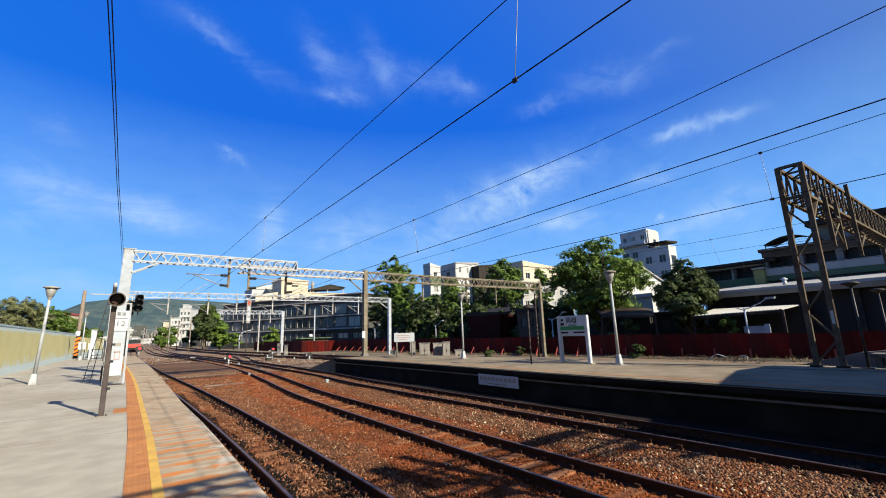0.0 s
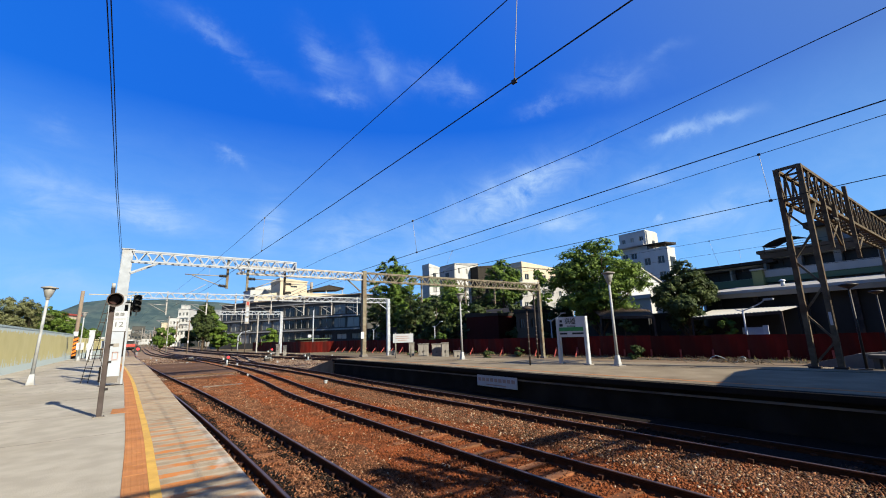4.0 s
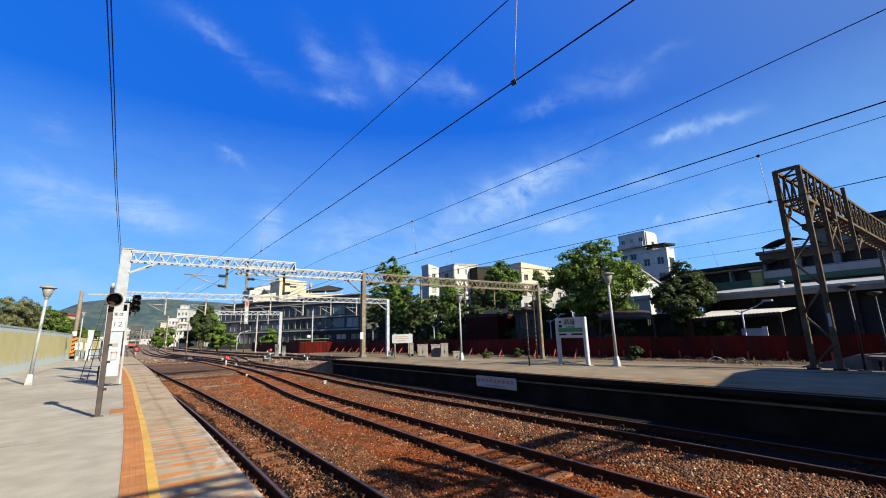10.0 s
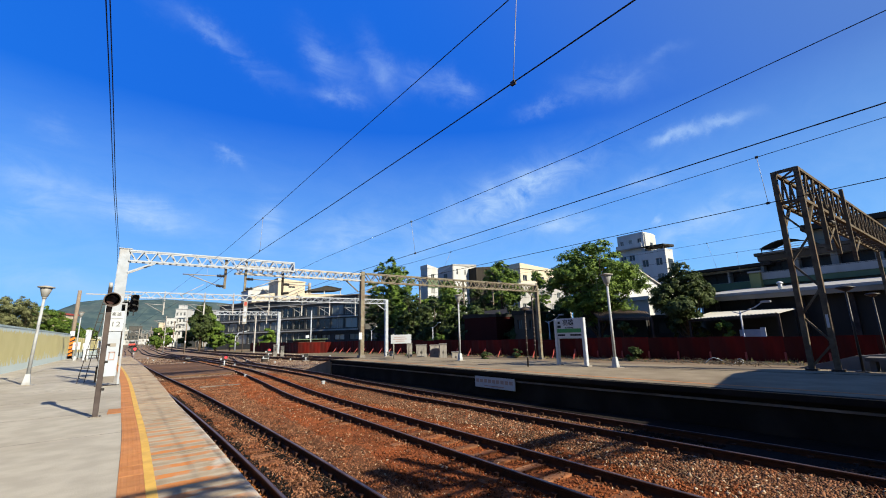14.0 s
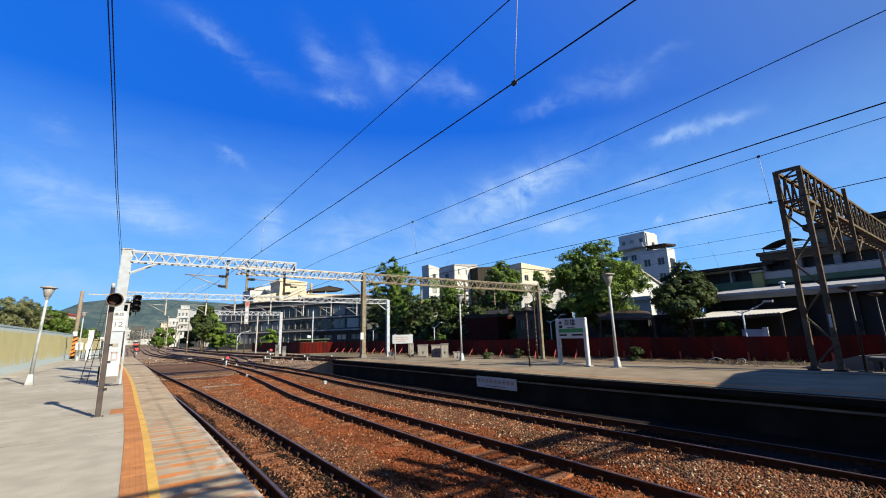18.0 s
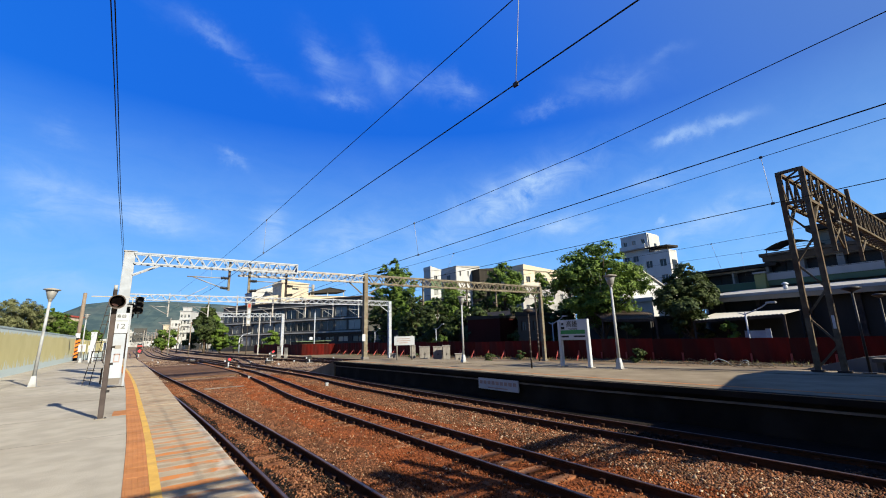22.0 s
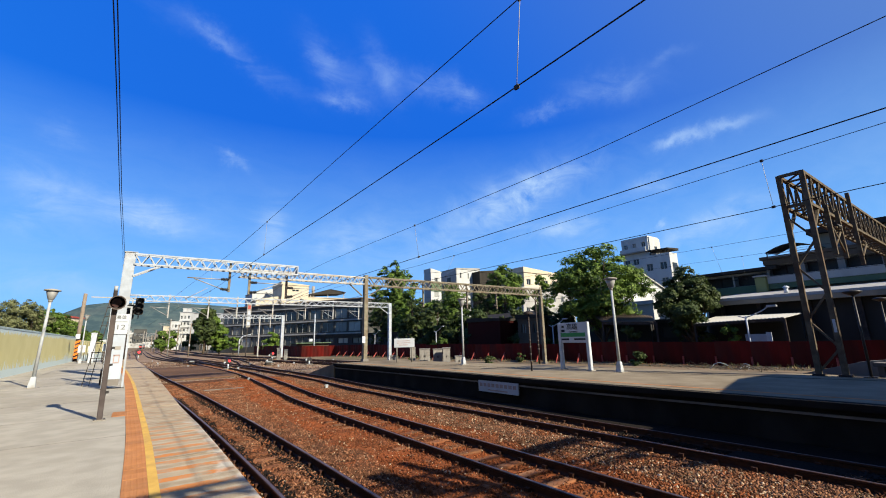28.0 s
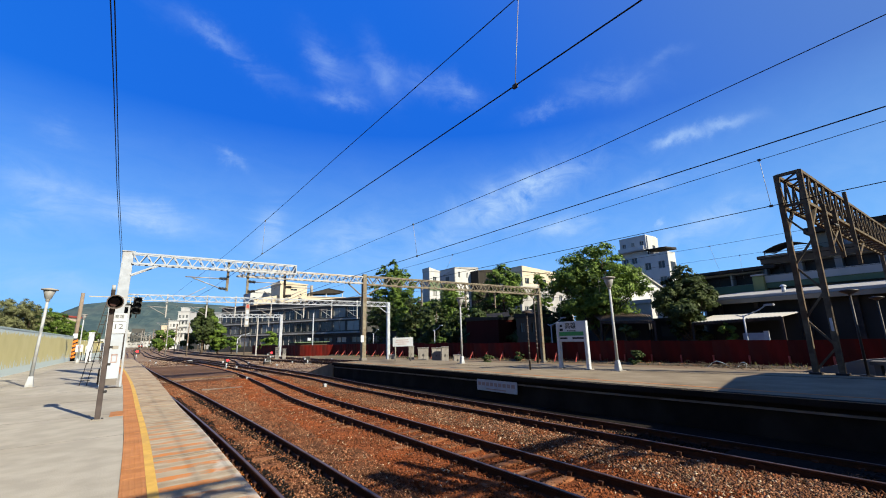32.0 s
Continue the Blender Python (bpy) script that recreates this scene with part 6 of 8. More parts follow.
def yard_things():
    dwarf_signal(7.3, 46.8, True, 1.1)
    dwarf_signal(13.4, 55.0, True, 1.6)
    dwarf_signal(15.4, 47.0, False, 0.9)
    dwarf_signal(12.0, 50.0, False, 0.9)
    dwarf_signal(-0.02, 104.0, True, 1.7)
    for x, y in POINT_MACHINES:
        s = thing("point_machine", (x, y, BED - 0.02), "dark point machine with a pale lid between the rails", "point machine", "point machines")
        part("case", Mesh().box((0, 0, 0.19), (0.55, 0.8, 0.34)), M_DARKPOST, s, bevel=0.03)
        part("lid", Mesh().box((0.02, 0.1, 0.39), (0.5, 0.5, 0.07)), M_LAMPWHITE, s, bevel=0.015)
        part("rod", Mesh().tube((-1.4, 0.1, 0.14), (-0.25, 0.1, 0.14), 0.03, n=6), M_RAIL, s)
        part("sleeper_bed", Mesh().box((-0.4, 0, 0.0), (2.2, 1.0, 0.1)), M_TIMBER, s)
    for x, y in MARKERS:
        s = thing("track_marker", (x, y, -0.2), "small pale concrete marker stub in the ballast", "marker", "track markers")
        part("stub", Mesh().box((0, 0, 0.07), (0.14, 0.12, 0.2)), M_LAMPWHITE, s, bevel=0.02)
        part("cap", Mesh().box((0, 0, 0.19), (0.19, 0.14, 0.07)), M_LAMPWHITE, s, bevel=0.02)
    for x, y, h in ((0.8, 182, 7.6), (3.6, 201, 6.6), (3.8, 165, 7.6), (7.8, 185, 7.6), (5.3, 116, 8.6), (8.1, 135, 8.1), (8.4, 103, 7.1), (15.0, 131, 7.6), (2.0, 240, 9), (8.6, 205, 9), (6.6, 255, 9), (17.6, 175, 9), (12.8, 190, 9), (5.0, 300, 9), (7.4, 270, 9), (3.4, 280, 9), (10.6, 230, 9), (18.6, 150, 8), (2.6, 310, 9), (3.6, 340, 9)):
        c = thing("catenary_mast", (x, y, -0.4), "weathered grey catenary mast with bracket arms in the yard", "mast", "catenary masts")
        part("shaft", Mesh().tube((0, 0, 0), (0, 0, h), 0.12, 0.09, n=8), M_POLE if (int(y) % 2) else M_CABINET, c)
        part("arm", Mesh().tube((0, 0, h - 1.2), (-2.4, 0, h - 1.0), 0.045, n=6).tube((0, 0, h - 2.4), (-2.2, 0, h - 1.1), 0.04, n=6), M_GALV, c)
        part("top_arm", Mesh().bar((-0.7, 0, h - 0.3), (0.7, 0, h - 0.3), 0.08), M_DARKPOST, c)
        part("band", Mesh().tube((0, 0, 2.3), (0, 0, 2.8), 0.125, n=8), M_SIGNWHITE, c)

    deck = thing("crossing_deck", (0, 0, 0), "brown timber crossing deck laid between the rails", "crossing")
    for k in range(30):
        y = 36.0 + k * 0.66
        a, b = track_1(y) + 0.66, track_2(y) - 0.66
        part("plank", Mesh().box(((a + b) / 2, y, -0.12 + random.uniform(-0.008, 0.008)), (b - a, 0.64, 0.10)), M_TIMBER, deck)
    # street lamps behind the red fence
    for x, y in ((28.5, 57.3), (28.5, 41.2), (28.9, 24.0), (29.3, 9.75)):
        l = thing("street_lamp", (x, y, -0.4), "white single-arm street lamp behind the red fence", "street lamp", "street lamps")
        part("pole", Mesh().tube((0, 0, 0), (0, 0, 3.6), 0.065, 0.05, n=8), M_WHITESTEEL, l)
        m = Mesh()
        prev = (0, 0, 3.5)
        for k in range(1, 6):
            a = k / 5 * 1.3
            p = (0.0, -1.0 * math.sin(a) * 1.2, 3.5 + 0.5 * (1 - math.cos(a)) * 0.6 + 0.35 * math.sin(a))
            m.tube(prev, p, 0.035, n=6)
            prev = p
        part("arm", m, M_WHITESTEEL, l)
        part("lamp_head", Mesh().box((0, prev[1] - 0.2, prev[2] + 0.02), (0.2, 0.5, 0.12)), M_LAMPWHITE, l, bevel=0.03)
        part("stub_arm", Mesh().bar((0, 0, 3.45), (0, 0.4, 3.6), 0.05), M_WHITESTEEL, l)

    d = thing("scrap_pipes", (27.3, 9.8, 0.18), "bent pale pipes and dead branches lying by the red fence", "scrap")
    for k in range(44):
        prev = Vector((random.uniform(-0.9, 0.4), random.uniform(-1.6, 3.0), 0.02))
        m = Mesh()
        a, rise = random.uniform(0, 6.28), random.uniform(0.02, 0.3)
        for q in range(4):
            nxt = prev + Vector((0.16 * math.cos(a), 0.3 * math.sin(a), rise * (1.0, 0.3, -0.4, -0.7)[q] + random.uniform(-0.03, 0.03)))
            m.tube(prev, nxt, 0.022 if k < 3 else 0.012, n=5)
            prev = nxt
            a += random.uniform(-0.9, 0.9)
        part("pipe" if k < 3 else "branch", m, M_LAMPWHITE if k < 3 else M_BARK, d)
    grass = Mesh()
    for k in range(1300):
        y = random.uniform(-4, 55)
        away = random.random() ** 2 * 2.2
        x, z = 29.8 - 0.13 * y - away, bank(29.8 - 0.13 * y - away, y) - 0.03
        for q in range(2):
            a = random.uniform(0, 6.28)
            h, w = random.uniform(0.06, 0.28), 0.018
            grass.face([(x + w * math.cos(a), y + w * math.sin(a), z), (x - w * math.cos(a), y - w * math.sin(a), z), (x + random.uniform(-0.15, 0.15), y + random.uniform(-0.15, 0.15), z + h)])
    solid("dry_weeds", grass, M_DRYGRASS, "dry weeds along the foot of the red fence", "weeds", kind="stuff")
    b = thing("bracket_signal", (19.5, 112, -0.3), "white bracket signal post with a curved arm", "signal")
    part("post", Mesh().tube((0, 0, 0), (0, 0, 3.6), 0.14, 0.12, n=10), M_WHITESTEEL, b)
    part("arm", Mesh().tube((0, 0, 3.3), (0.7, 0, 4.3), 0.11, n=8).tube((0.7, 0, 4.3), (2.6, 0, 4.7), 0.11, n=8), M_WHITESTEEL, b)
    for x, z in ((0.0, 2.2), (0.5, 3.2), (2.6, 4.6)):
        h = part("signal_head", Mesh().box((x, -0.1, z), (0.28, 0.2, 0.5)), M_BLACK, b, bevel=0.05)
        part("white_rim", Mesh().box((x, -0.02, z), (0.36, 0.06, 0.58)), M_SIGNWHITE, h)
    w = thing("white_pole", (20.4, 60.5, -0.4), "slim white pole rising behind the red fence", "pole")
    part("shaft", Mesh().tube((0, 0, 0), (0, 0, 6.6), 0.11, 0.09, n=8), M_WHITESTEEL, w)
    for y in (0.0,):
        part("lamp_box", Mesh().box((-0.5, 0, 2.9), (0.5, 0.3, 0.4)), M_SIGNWHITE, w, bevel=0.04)
    eaves = thing("trackside_hut", (21.6, 66, -0.4), "low hut with a pale flat roof behind the red fence", "hut")
    part("wall", Mesh().box((0, 0, 1.2), (5.0, 3.0, 2.4)), M_OLDROOM, eaves)
    part("roof", Mesh().box((0, -0.2, 2.5), (5.4, 3.6, 0.12)), M_WALLGREEN, eaves, "pale green sheet roof")
    v = thing("vertical_street_sign", (18.9, 100, -2.9), "tall white vertical street sign with coloured bars", "sign")
    part("post", Mesh().bar((0, 0.3, 2.5), (0, 0.3, 14.0), 0.16), M_DARKPOST, v)
    part("panel", Mesh().box((0, 0, 11.2), (0.85, 0.3, 5.2)), M_CABINET, v)
    for z in (9.4, 10.6, 11.8, 13.0):
        part("writing_bar", Mesh().box((0, -0.16, z), (0.55, 0.02, 0.8)), M_PALEPANEL if z < 12 else M_BRACE, v)
    # old workshops between the fence and the trees
    e = thing("workshop", (41.4, 45.0, -0.4), "dark old workshop with a pale pipe along its eave", "shed")
    part("wall", Mesh().box((1.5, 0, 2.3), (2.4, 14.5, 4.6)), M_OLDROOM, e)
    part("roof", Mesh().hexa([(-0.5, -7.6, 5.0), (3.4, -7.6, 6.1), (3.4, 7.6, 6.1), (-0.5, 7.6, 5.0), (-0.5, -7.6, 5.12), (3.4, -7.6, 6.22), (3.4, 7.6, 6.22), (-0.5, 7.6, 5.12)]), M_SHEETDARK, e)
    part("eave_pipe", Mesh().tube((-0.4, -6.3, 2.38), (-0.4, 6.1, 2.62), 0.07, n=8), M_LAMPWHITE, e, "pale pipe")
    for y in (-6.2, -3.0, 0.2, 3.2, 6.0):
        part("post", Mesh().bar((-0.45, y, 0), (-0.45, y, 5.0), 0.12), M_DARKPOST, e)
    for y, z, w, h in ((-3.9, 4.0, 1.3, 1.5), (-5.3, 3.6, 0.8, 1.2), (-1.6, 3.4, 1.0, 0.9), (2.0, 3.6, 1.2, 0.8)):
        win = part("window", Mesh().box((0.26, y, z), (0.06, w + 0.16, h + 0.16)), M_OLIVE, e)
        part("pane", Mesh().box((0.22, y, z), (0.03, w, h)), M_PANES, win)
    for k, (y, z, w, h) in enumerate(((-5.5, 1.9, 1.8, 0.9), (-2.2, 1.7, 1.2, 0.6), (1.4, 1.6, 1.6, 0.5), (4.2, 1.8, 0.9, 0.8))):
        tarp = thing("tarpaulin", (40.7, 45.0 + y, z), "faded tarpaulin sheet hung by the workshop", "tarpaulin", "tarpaulins")
        m = Mesh()
        for q in range(6):
            a, b = -w / 2 + w * q / 6, -w / 2 + w * (q + 1) / 6
            u, v = 0.08 * math.sin(q * 2.1 + k), 0.08 * math.sin((q + 1) * 2.1 + k)
            m.hexa([(u, a, -h), (v, b, -h), (v + 0.02, b, -h), (u + 0.02, a, -h), (u * 0.4, a, h), (v * 0.4, b, h), (v * 0.4 + 0.02, b, h), (u * 0.4 + 0.02, a, h)])
        part("sheet", m, (M_PALEPANEL, M_WALLGREEN, M_OLDROOM, M_CABINET)[k], tarp)
    pole = thing("striped_pole", (32.75, 29.2, -0.4), "slim dark pole with worn pale rings beside the gantry post", "pole")
    part("shaft", Mesh().tube((0, 0, 0), (0, 0, 6.4), 0.09, 0.07, n=8), M_DARKPOST, pole)
    for k in range(5):
        part("ring", Mesh().tube((0, 0, 1.3 + k * 0.42), (0, 0, 1.5 + k * 0.42), 0.095, n=8), M_CHANNEL, pole)
    tro = thing("cable_trough", (4.0, 26.25, -0.15), "pale concrete cable trough laid across the ballast", "trough")
    for k in range(4):
        part("cover", Mesh().box((-0.75 + k * 0.5, random.uniform(-0.02, 0.02), 0.03), (0.47, 0.13, 0.05)), M_CONC_DARK, tro, bevel=0.008)
    # concrete ramp and trough beyond the island platform
    m = Mesh()
    prof = [(5.25, 0.70), (3.44, 1.22), (2.7, 1.30), (-6.0, 1.55)]
    for (y0, z0), (y1, z1) in zip(prof, prof[1:]):
        m.hexa([(19.6, y0, -0.4), (19.9, y0, -0.4), (19.9, y1, -0.4), (19.6, y1, -0.4), (19.6, y0, z0), (19.9, y0, z0), (19.9, y1, z1), (19.6, y1, z1)])
    solid("concrete_ramp", m, M_CONC_DARK, "grey concrete ramp wall rising beside the platform", "ramp")
    tr = thing("concrete_bench", (18.95, 0, P2), "weathered concrete slab bench with an open dark underside", "bench")
    part("slab", Mesh().box((0, 1.1, 0.36), (0.7, 3.9, 0.12)), M_CONC_DARK, tr, bevel=0.015)
    for y in (2.9, 1.1, -0.7):
        part("leg", Mesh().box((0, y, -0.455), (0.5, 0.14, 1.55)), M_CONC_DARK, tr)


def canopy():
    c = thing("platform_roof", (0, 0, 0), "dark steel platform roof over the island platform", "roof", kind="structure")
    ends = [(11.7, 4.38), (17.8, 5.24), (20.2, 5.1)]
    for (xa, za), (xb, zb) in zip(ends, ends[1:]):
        part("roof_sheet", Mesh().hexa([(xa, -34, za), (xb, -34, zb), (xb, -1.65, zb), (xa, -1.65, za), (xa, -34, za + 0.2), (xb, -34, zb + 0.2), (xb, -1.65, zb + 0.2), (xa, -1.65, za + 0.2)]), M_SHEET, c)
    for y in (-3, -9, -15, -21, -27):
        part("post", Mesh().bar((15.8, y, P2), (15.8, y, 4.95), 0.22), M_OLIVE, c)
        part("beam", Mesh().bar((11.9, y, 4.28), (17.8, y, 5.12), 0.2).bar((17.8, y, 5.12), (20.1, y, 4.98), 0.2), M_OLIVE, c)


build_gantries()
build_wires()
platform_lamp(-3.2, 22.6, P1, 3.8, 1.8)
platform_lamp(15.66, 9.8, P2, 3.8)
platform_lamp(15.0, 19.0, P2, 3.75)
station_sign()
white_board()
edge_panel()
thin_pole(14.05, 13.0, 2.5)
guard_lamp()
stop_board()
signal_mast()
left_clutter()
build_fence()
red_fence()
gravel_bank()
cabinets()
yard_things()
canopy()
shade_black_lamp(18.3, 3.08, P2, 2.68)
shade_black_lamp(26.0, 3.55, -0.3, 3.9)

# ---- buildings ----
def block(name, a, b, depth, z0, za, zb, mat, label, wins=(), glass=None, roof=None, overhang=0.25, recess=0.18, frame_mat=None, bands=()):
    """A building whose street front runs from a to b in the plan (left to right as seen); wins: rows of (z low, z high, count, share of the bay that is window)."""
    a, b = Vector((*a, 0)), Vector((*b, 0))
    w = (b - a).length
    t = thing(name, (a.x, a.y, 0), label, "building", rz=math.degrees(math.atan2(b.y - a.y, b.x - a.x)))
    top = min(za, zb)
    holes = []
    for lo, hi, n, share in wins:
        bay = w / n
        for k in range(n):
            c = (k + 0.5) * bay
            holes.append((c - bay * share / 2, c + bay * share / 2, lo, hi))
    xs = sorted({0.0, w, *(round(h[0], 3) for h in holes), *(round(h[1], 3) for h in holes)})
    zs = sorted({z0, top, *(h[2] for h in holes), *(h[3] for h in holes)})
    m = Mesh()
    for i in range(len(xs) - 1):
        for j in range(len(zs) - 1):
            cx, cz = (xs[i] + xs[i + 1]) / 2, (zs[j] + zs[j + 1]) / 2
            if any(h[0] < cx < h[1] and h[2] < cz < h[3] for h in holes):
                continue
            m.face([(xs[i], 0, zs[j]), (xs[i + 1], 0, zs[j]), (xs[i + 1], 0, zs[j + 1]), (xs[i], 0, zs[j + 1])])
    for x0, x1, lo, hi in holes:
        q = recess
        m.face([(x0, 0, lo), (x1, 0, lo), (x1, q, lo), (x0, q, lo)]).face([(x0, q, hi), (x1, q, hi), (x1, 0, hi), (x0, 0, hi)])
        m.face([(x0, 0, lo), (x0, q, lo), (x0, q, hi), (x0, 0, hi)]).face([(x1, q, lo), (x1, 0, lo), (x1, 0, hi), (x1, q, hi)])
    m.face([(w, 0, z0), (w, depth, z0), (w, depth, top), (w, 0, top)]).face([(0, depth, z0), (0, 0, z0), (0, 0, top), (0, depth, top)])
    m.face([(w, depth, z0), (0, depth, z0), (0, depth, top), (w, depth, top)])
    part("wall", m, mat, t)
    o = overhang
    part("roof", Mesh().hexa([(-o, -o, top), (w + o, -o, top), (w + o, depth, top), (-o, depth, top), (-o, -o, za + 0.25), (w + o, -o, zb + 0.25), (w + o, depth, zb + 0.25), (-o, depth, za + 0.25)]), roof or mat, t)
    cache = {}
    for x0, x1, lo, hi in holes:
        key = (round(x1 - x0, 2), round(hi - lo, 2))
        if key not in cache:
            u, v = key
            fr = Mesh()
            for p, q in (((0, 0), (u, 0)), ((u, 0), (u, v)), ((u, v), (0, v)), ((0, v), (0, 0)), ((u / 2, 0), (u / 2, v))):
                fr.bar((p[0], 0, p[1]), (q[0], 0, q[1]), 0.07, up=(0, 1, 0))
            cache[key] = (fr.data("window_frame", frame_mat or M_SHEETWHITE), Mesh().box((u / 2, 0.04, v / 2), (u, 0.02, v)).data("pane", glass or M_PANES))
        fr, pn = cache[key]
        win = part("window", fr, None, t)
        win.location = (x0, recess - 0.05, lo)
        part("pane", pn, None, win)
    for z, h, proud, bm in bands:
        part("band", Mesh().box((w / 2, -proud / 2 - 0.005, z), (w + 0.1, proud, h)), bm, t)
    return t


def gable_house(name, a, b, depth, z0, eave, ridge, mat, roof, label):
    a, b = Vector((*a, 0)), Vector((*b, 0))
    w = (b - a).length
    t = thing(name, (a.x, a.y, 0), label, "building", rz=math.degrees(math.atan2(b.y - a.y, b.x - a.x)))
    m = Mesh().face([(0, 0, z0), (w, 0, z0), (w, 0, eave), (w / 2, 0, ridge), (0, 0, eave)]).face([(w, depth, z0), (0, depth, z0), (0, depth, eave), (w / 2, depth, ridge), (w, depth, eave)])
    m.face([(0, depth, z0), (0, 0, z0), (0, 0, eave), (0, depth, eave)]).face([(w, 0, z0), (w, depth, z0), (w, depth, eave), (w, 0, eave)])
    part("wall", m, mat, t)
    for s, e in ((-0.3, w / 2), (w + 0.3, w / 2)):
        part("roof_slope", Mesh().hexa([(s, -0.3, eave - 0.12), (e, -0.3, ridge), (e, depth + 0.3, ridge), (s, depth + 0.3, eave - 0.12), (s, -0.3, eave + 0.05), (e, -0.3, ridge + 0.17), (e, depth + 0.3, ridge + 0.17), (s, depth + 0.3, eave + 0.05)]), roof, t)
    win = part("window", Mesh().box((w / 2, -0.03, eave - 0.3), (1.2, 0.08, 1.0)), M_SHEETWHITE, t)
    part("pane", Mesh().box((w / 2, -0.08, eave - 0.3), (1.0, 0.03, 0.8)), M_GLASS, win)
    return t


def sheet_roof(name, corners, walls, label, mat=None, wall_mat=None):
    """A corrugated sheet roof over a dark open shed; corners: front left, front right, back right, back left."""
    t = thing(name, (0, 0, 0), label, "shed", "sheds behind the fence")
    fl, fr, br, bl = (Vector(c) for c in corners)
    n, m = 48, Mesh()
    for k in range(n + 1):
        up = Vector((0, 0, 0.05 if k % 2 else 0.0))
        p, q, d = fl.lerp(fr, k / n) + up, bl.lerp(br, k / n) + up, Vector((0, 0, 0.03))
        m.v += [tuple(p), tuple(q), tuple(q - d), tuple(p - d)]
        if k:
            o = 4 * (k - 1)
            for a, b in ((0, 1), (1, 2), (2, 3), (3, 0)):
                m.f.append((o + a, o + 4 + a, o + 4 + b, o + b))
                m.s.append(False)
    m.f += [(0, 1, 2, 3), (4 * n + 3, 4 * n + 2, 4 * n + 1, 4 * n)]
    m.s += [False, False]
    part("roof_sheet", m, mat or M_SHEET, t, "rusty corrugated sheet")
    for c in (fl, fr, br, bl):
        part("post", Mesh().bar((c.x, c.y, -0.4), (c.x, c.y, c.z - 0.03), 0.12), M_DARKPOST, t)
    d = Vector((0, 0, 0.1))
    part("fascia", Mesh().bar(fl - d, fr - d, 0.06, 0.14), M_DARKPOST, t)
    part("back_wall", Mesh().hexa([(bl.x - 0.3, bl.y, -0.4), (br.x - 0.3, br.y, -0.4), (br.x, br.y, -0.4), (bl.x, bl.y, -0.4), (bl.x - 0.3, bl.y, bl.z - 0.1), (br.x - 0.3, br.y, br.z - 0.1), (br.x, br.y, br.z - 0.1), (bl.x, bl.y, bl.z - 0.1)]), wall_mat or M_WALLDARK, t)
    return t


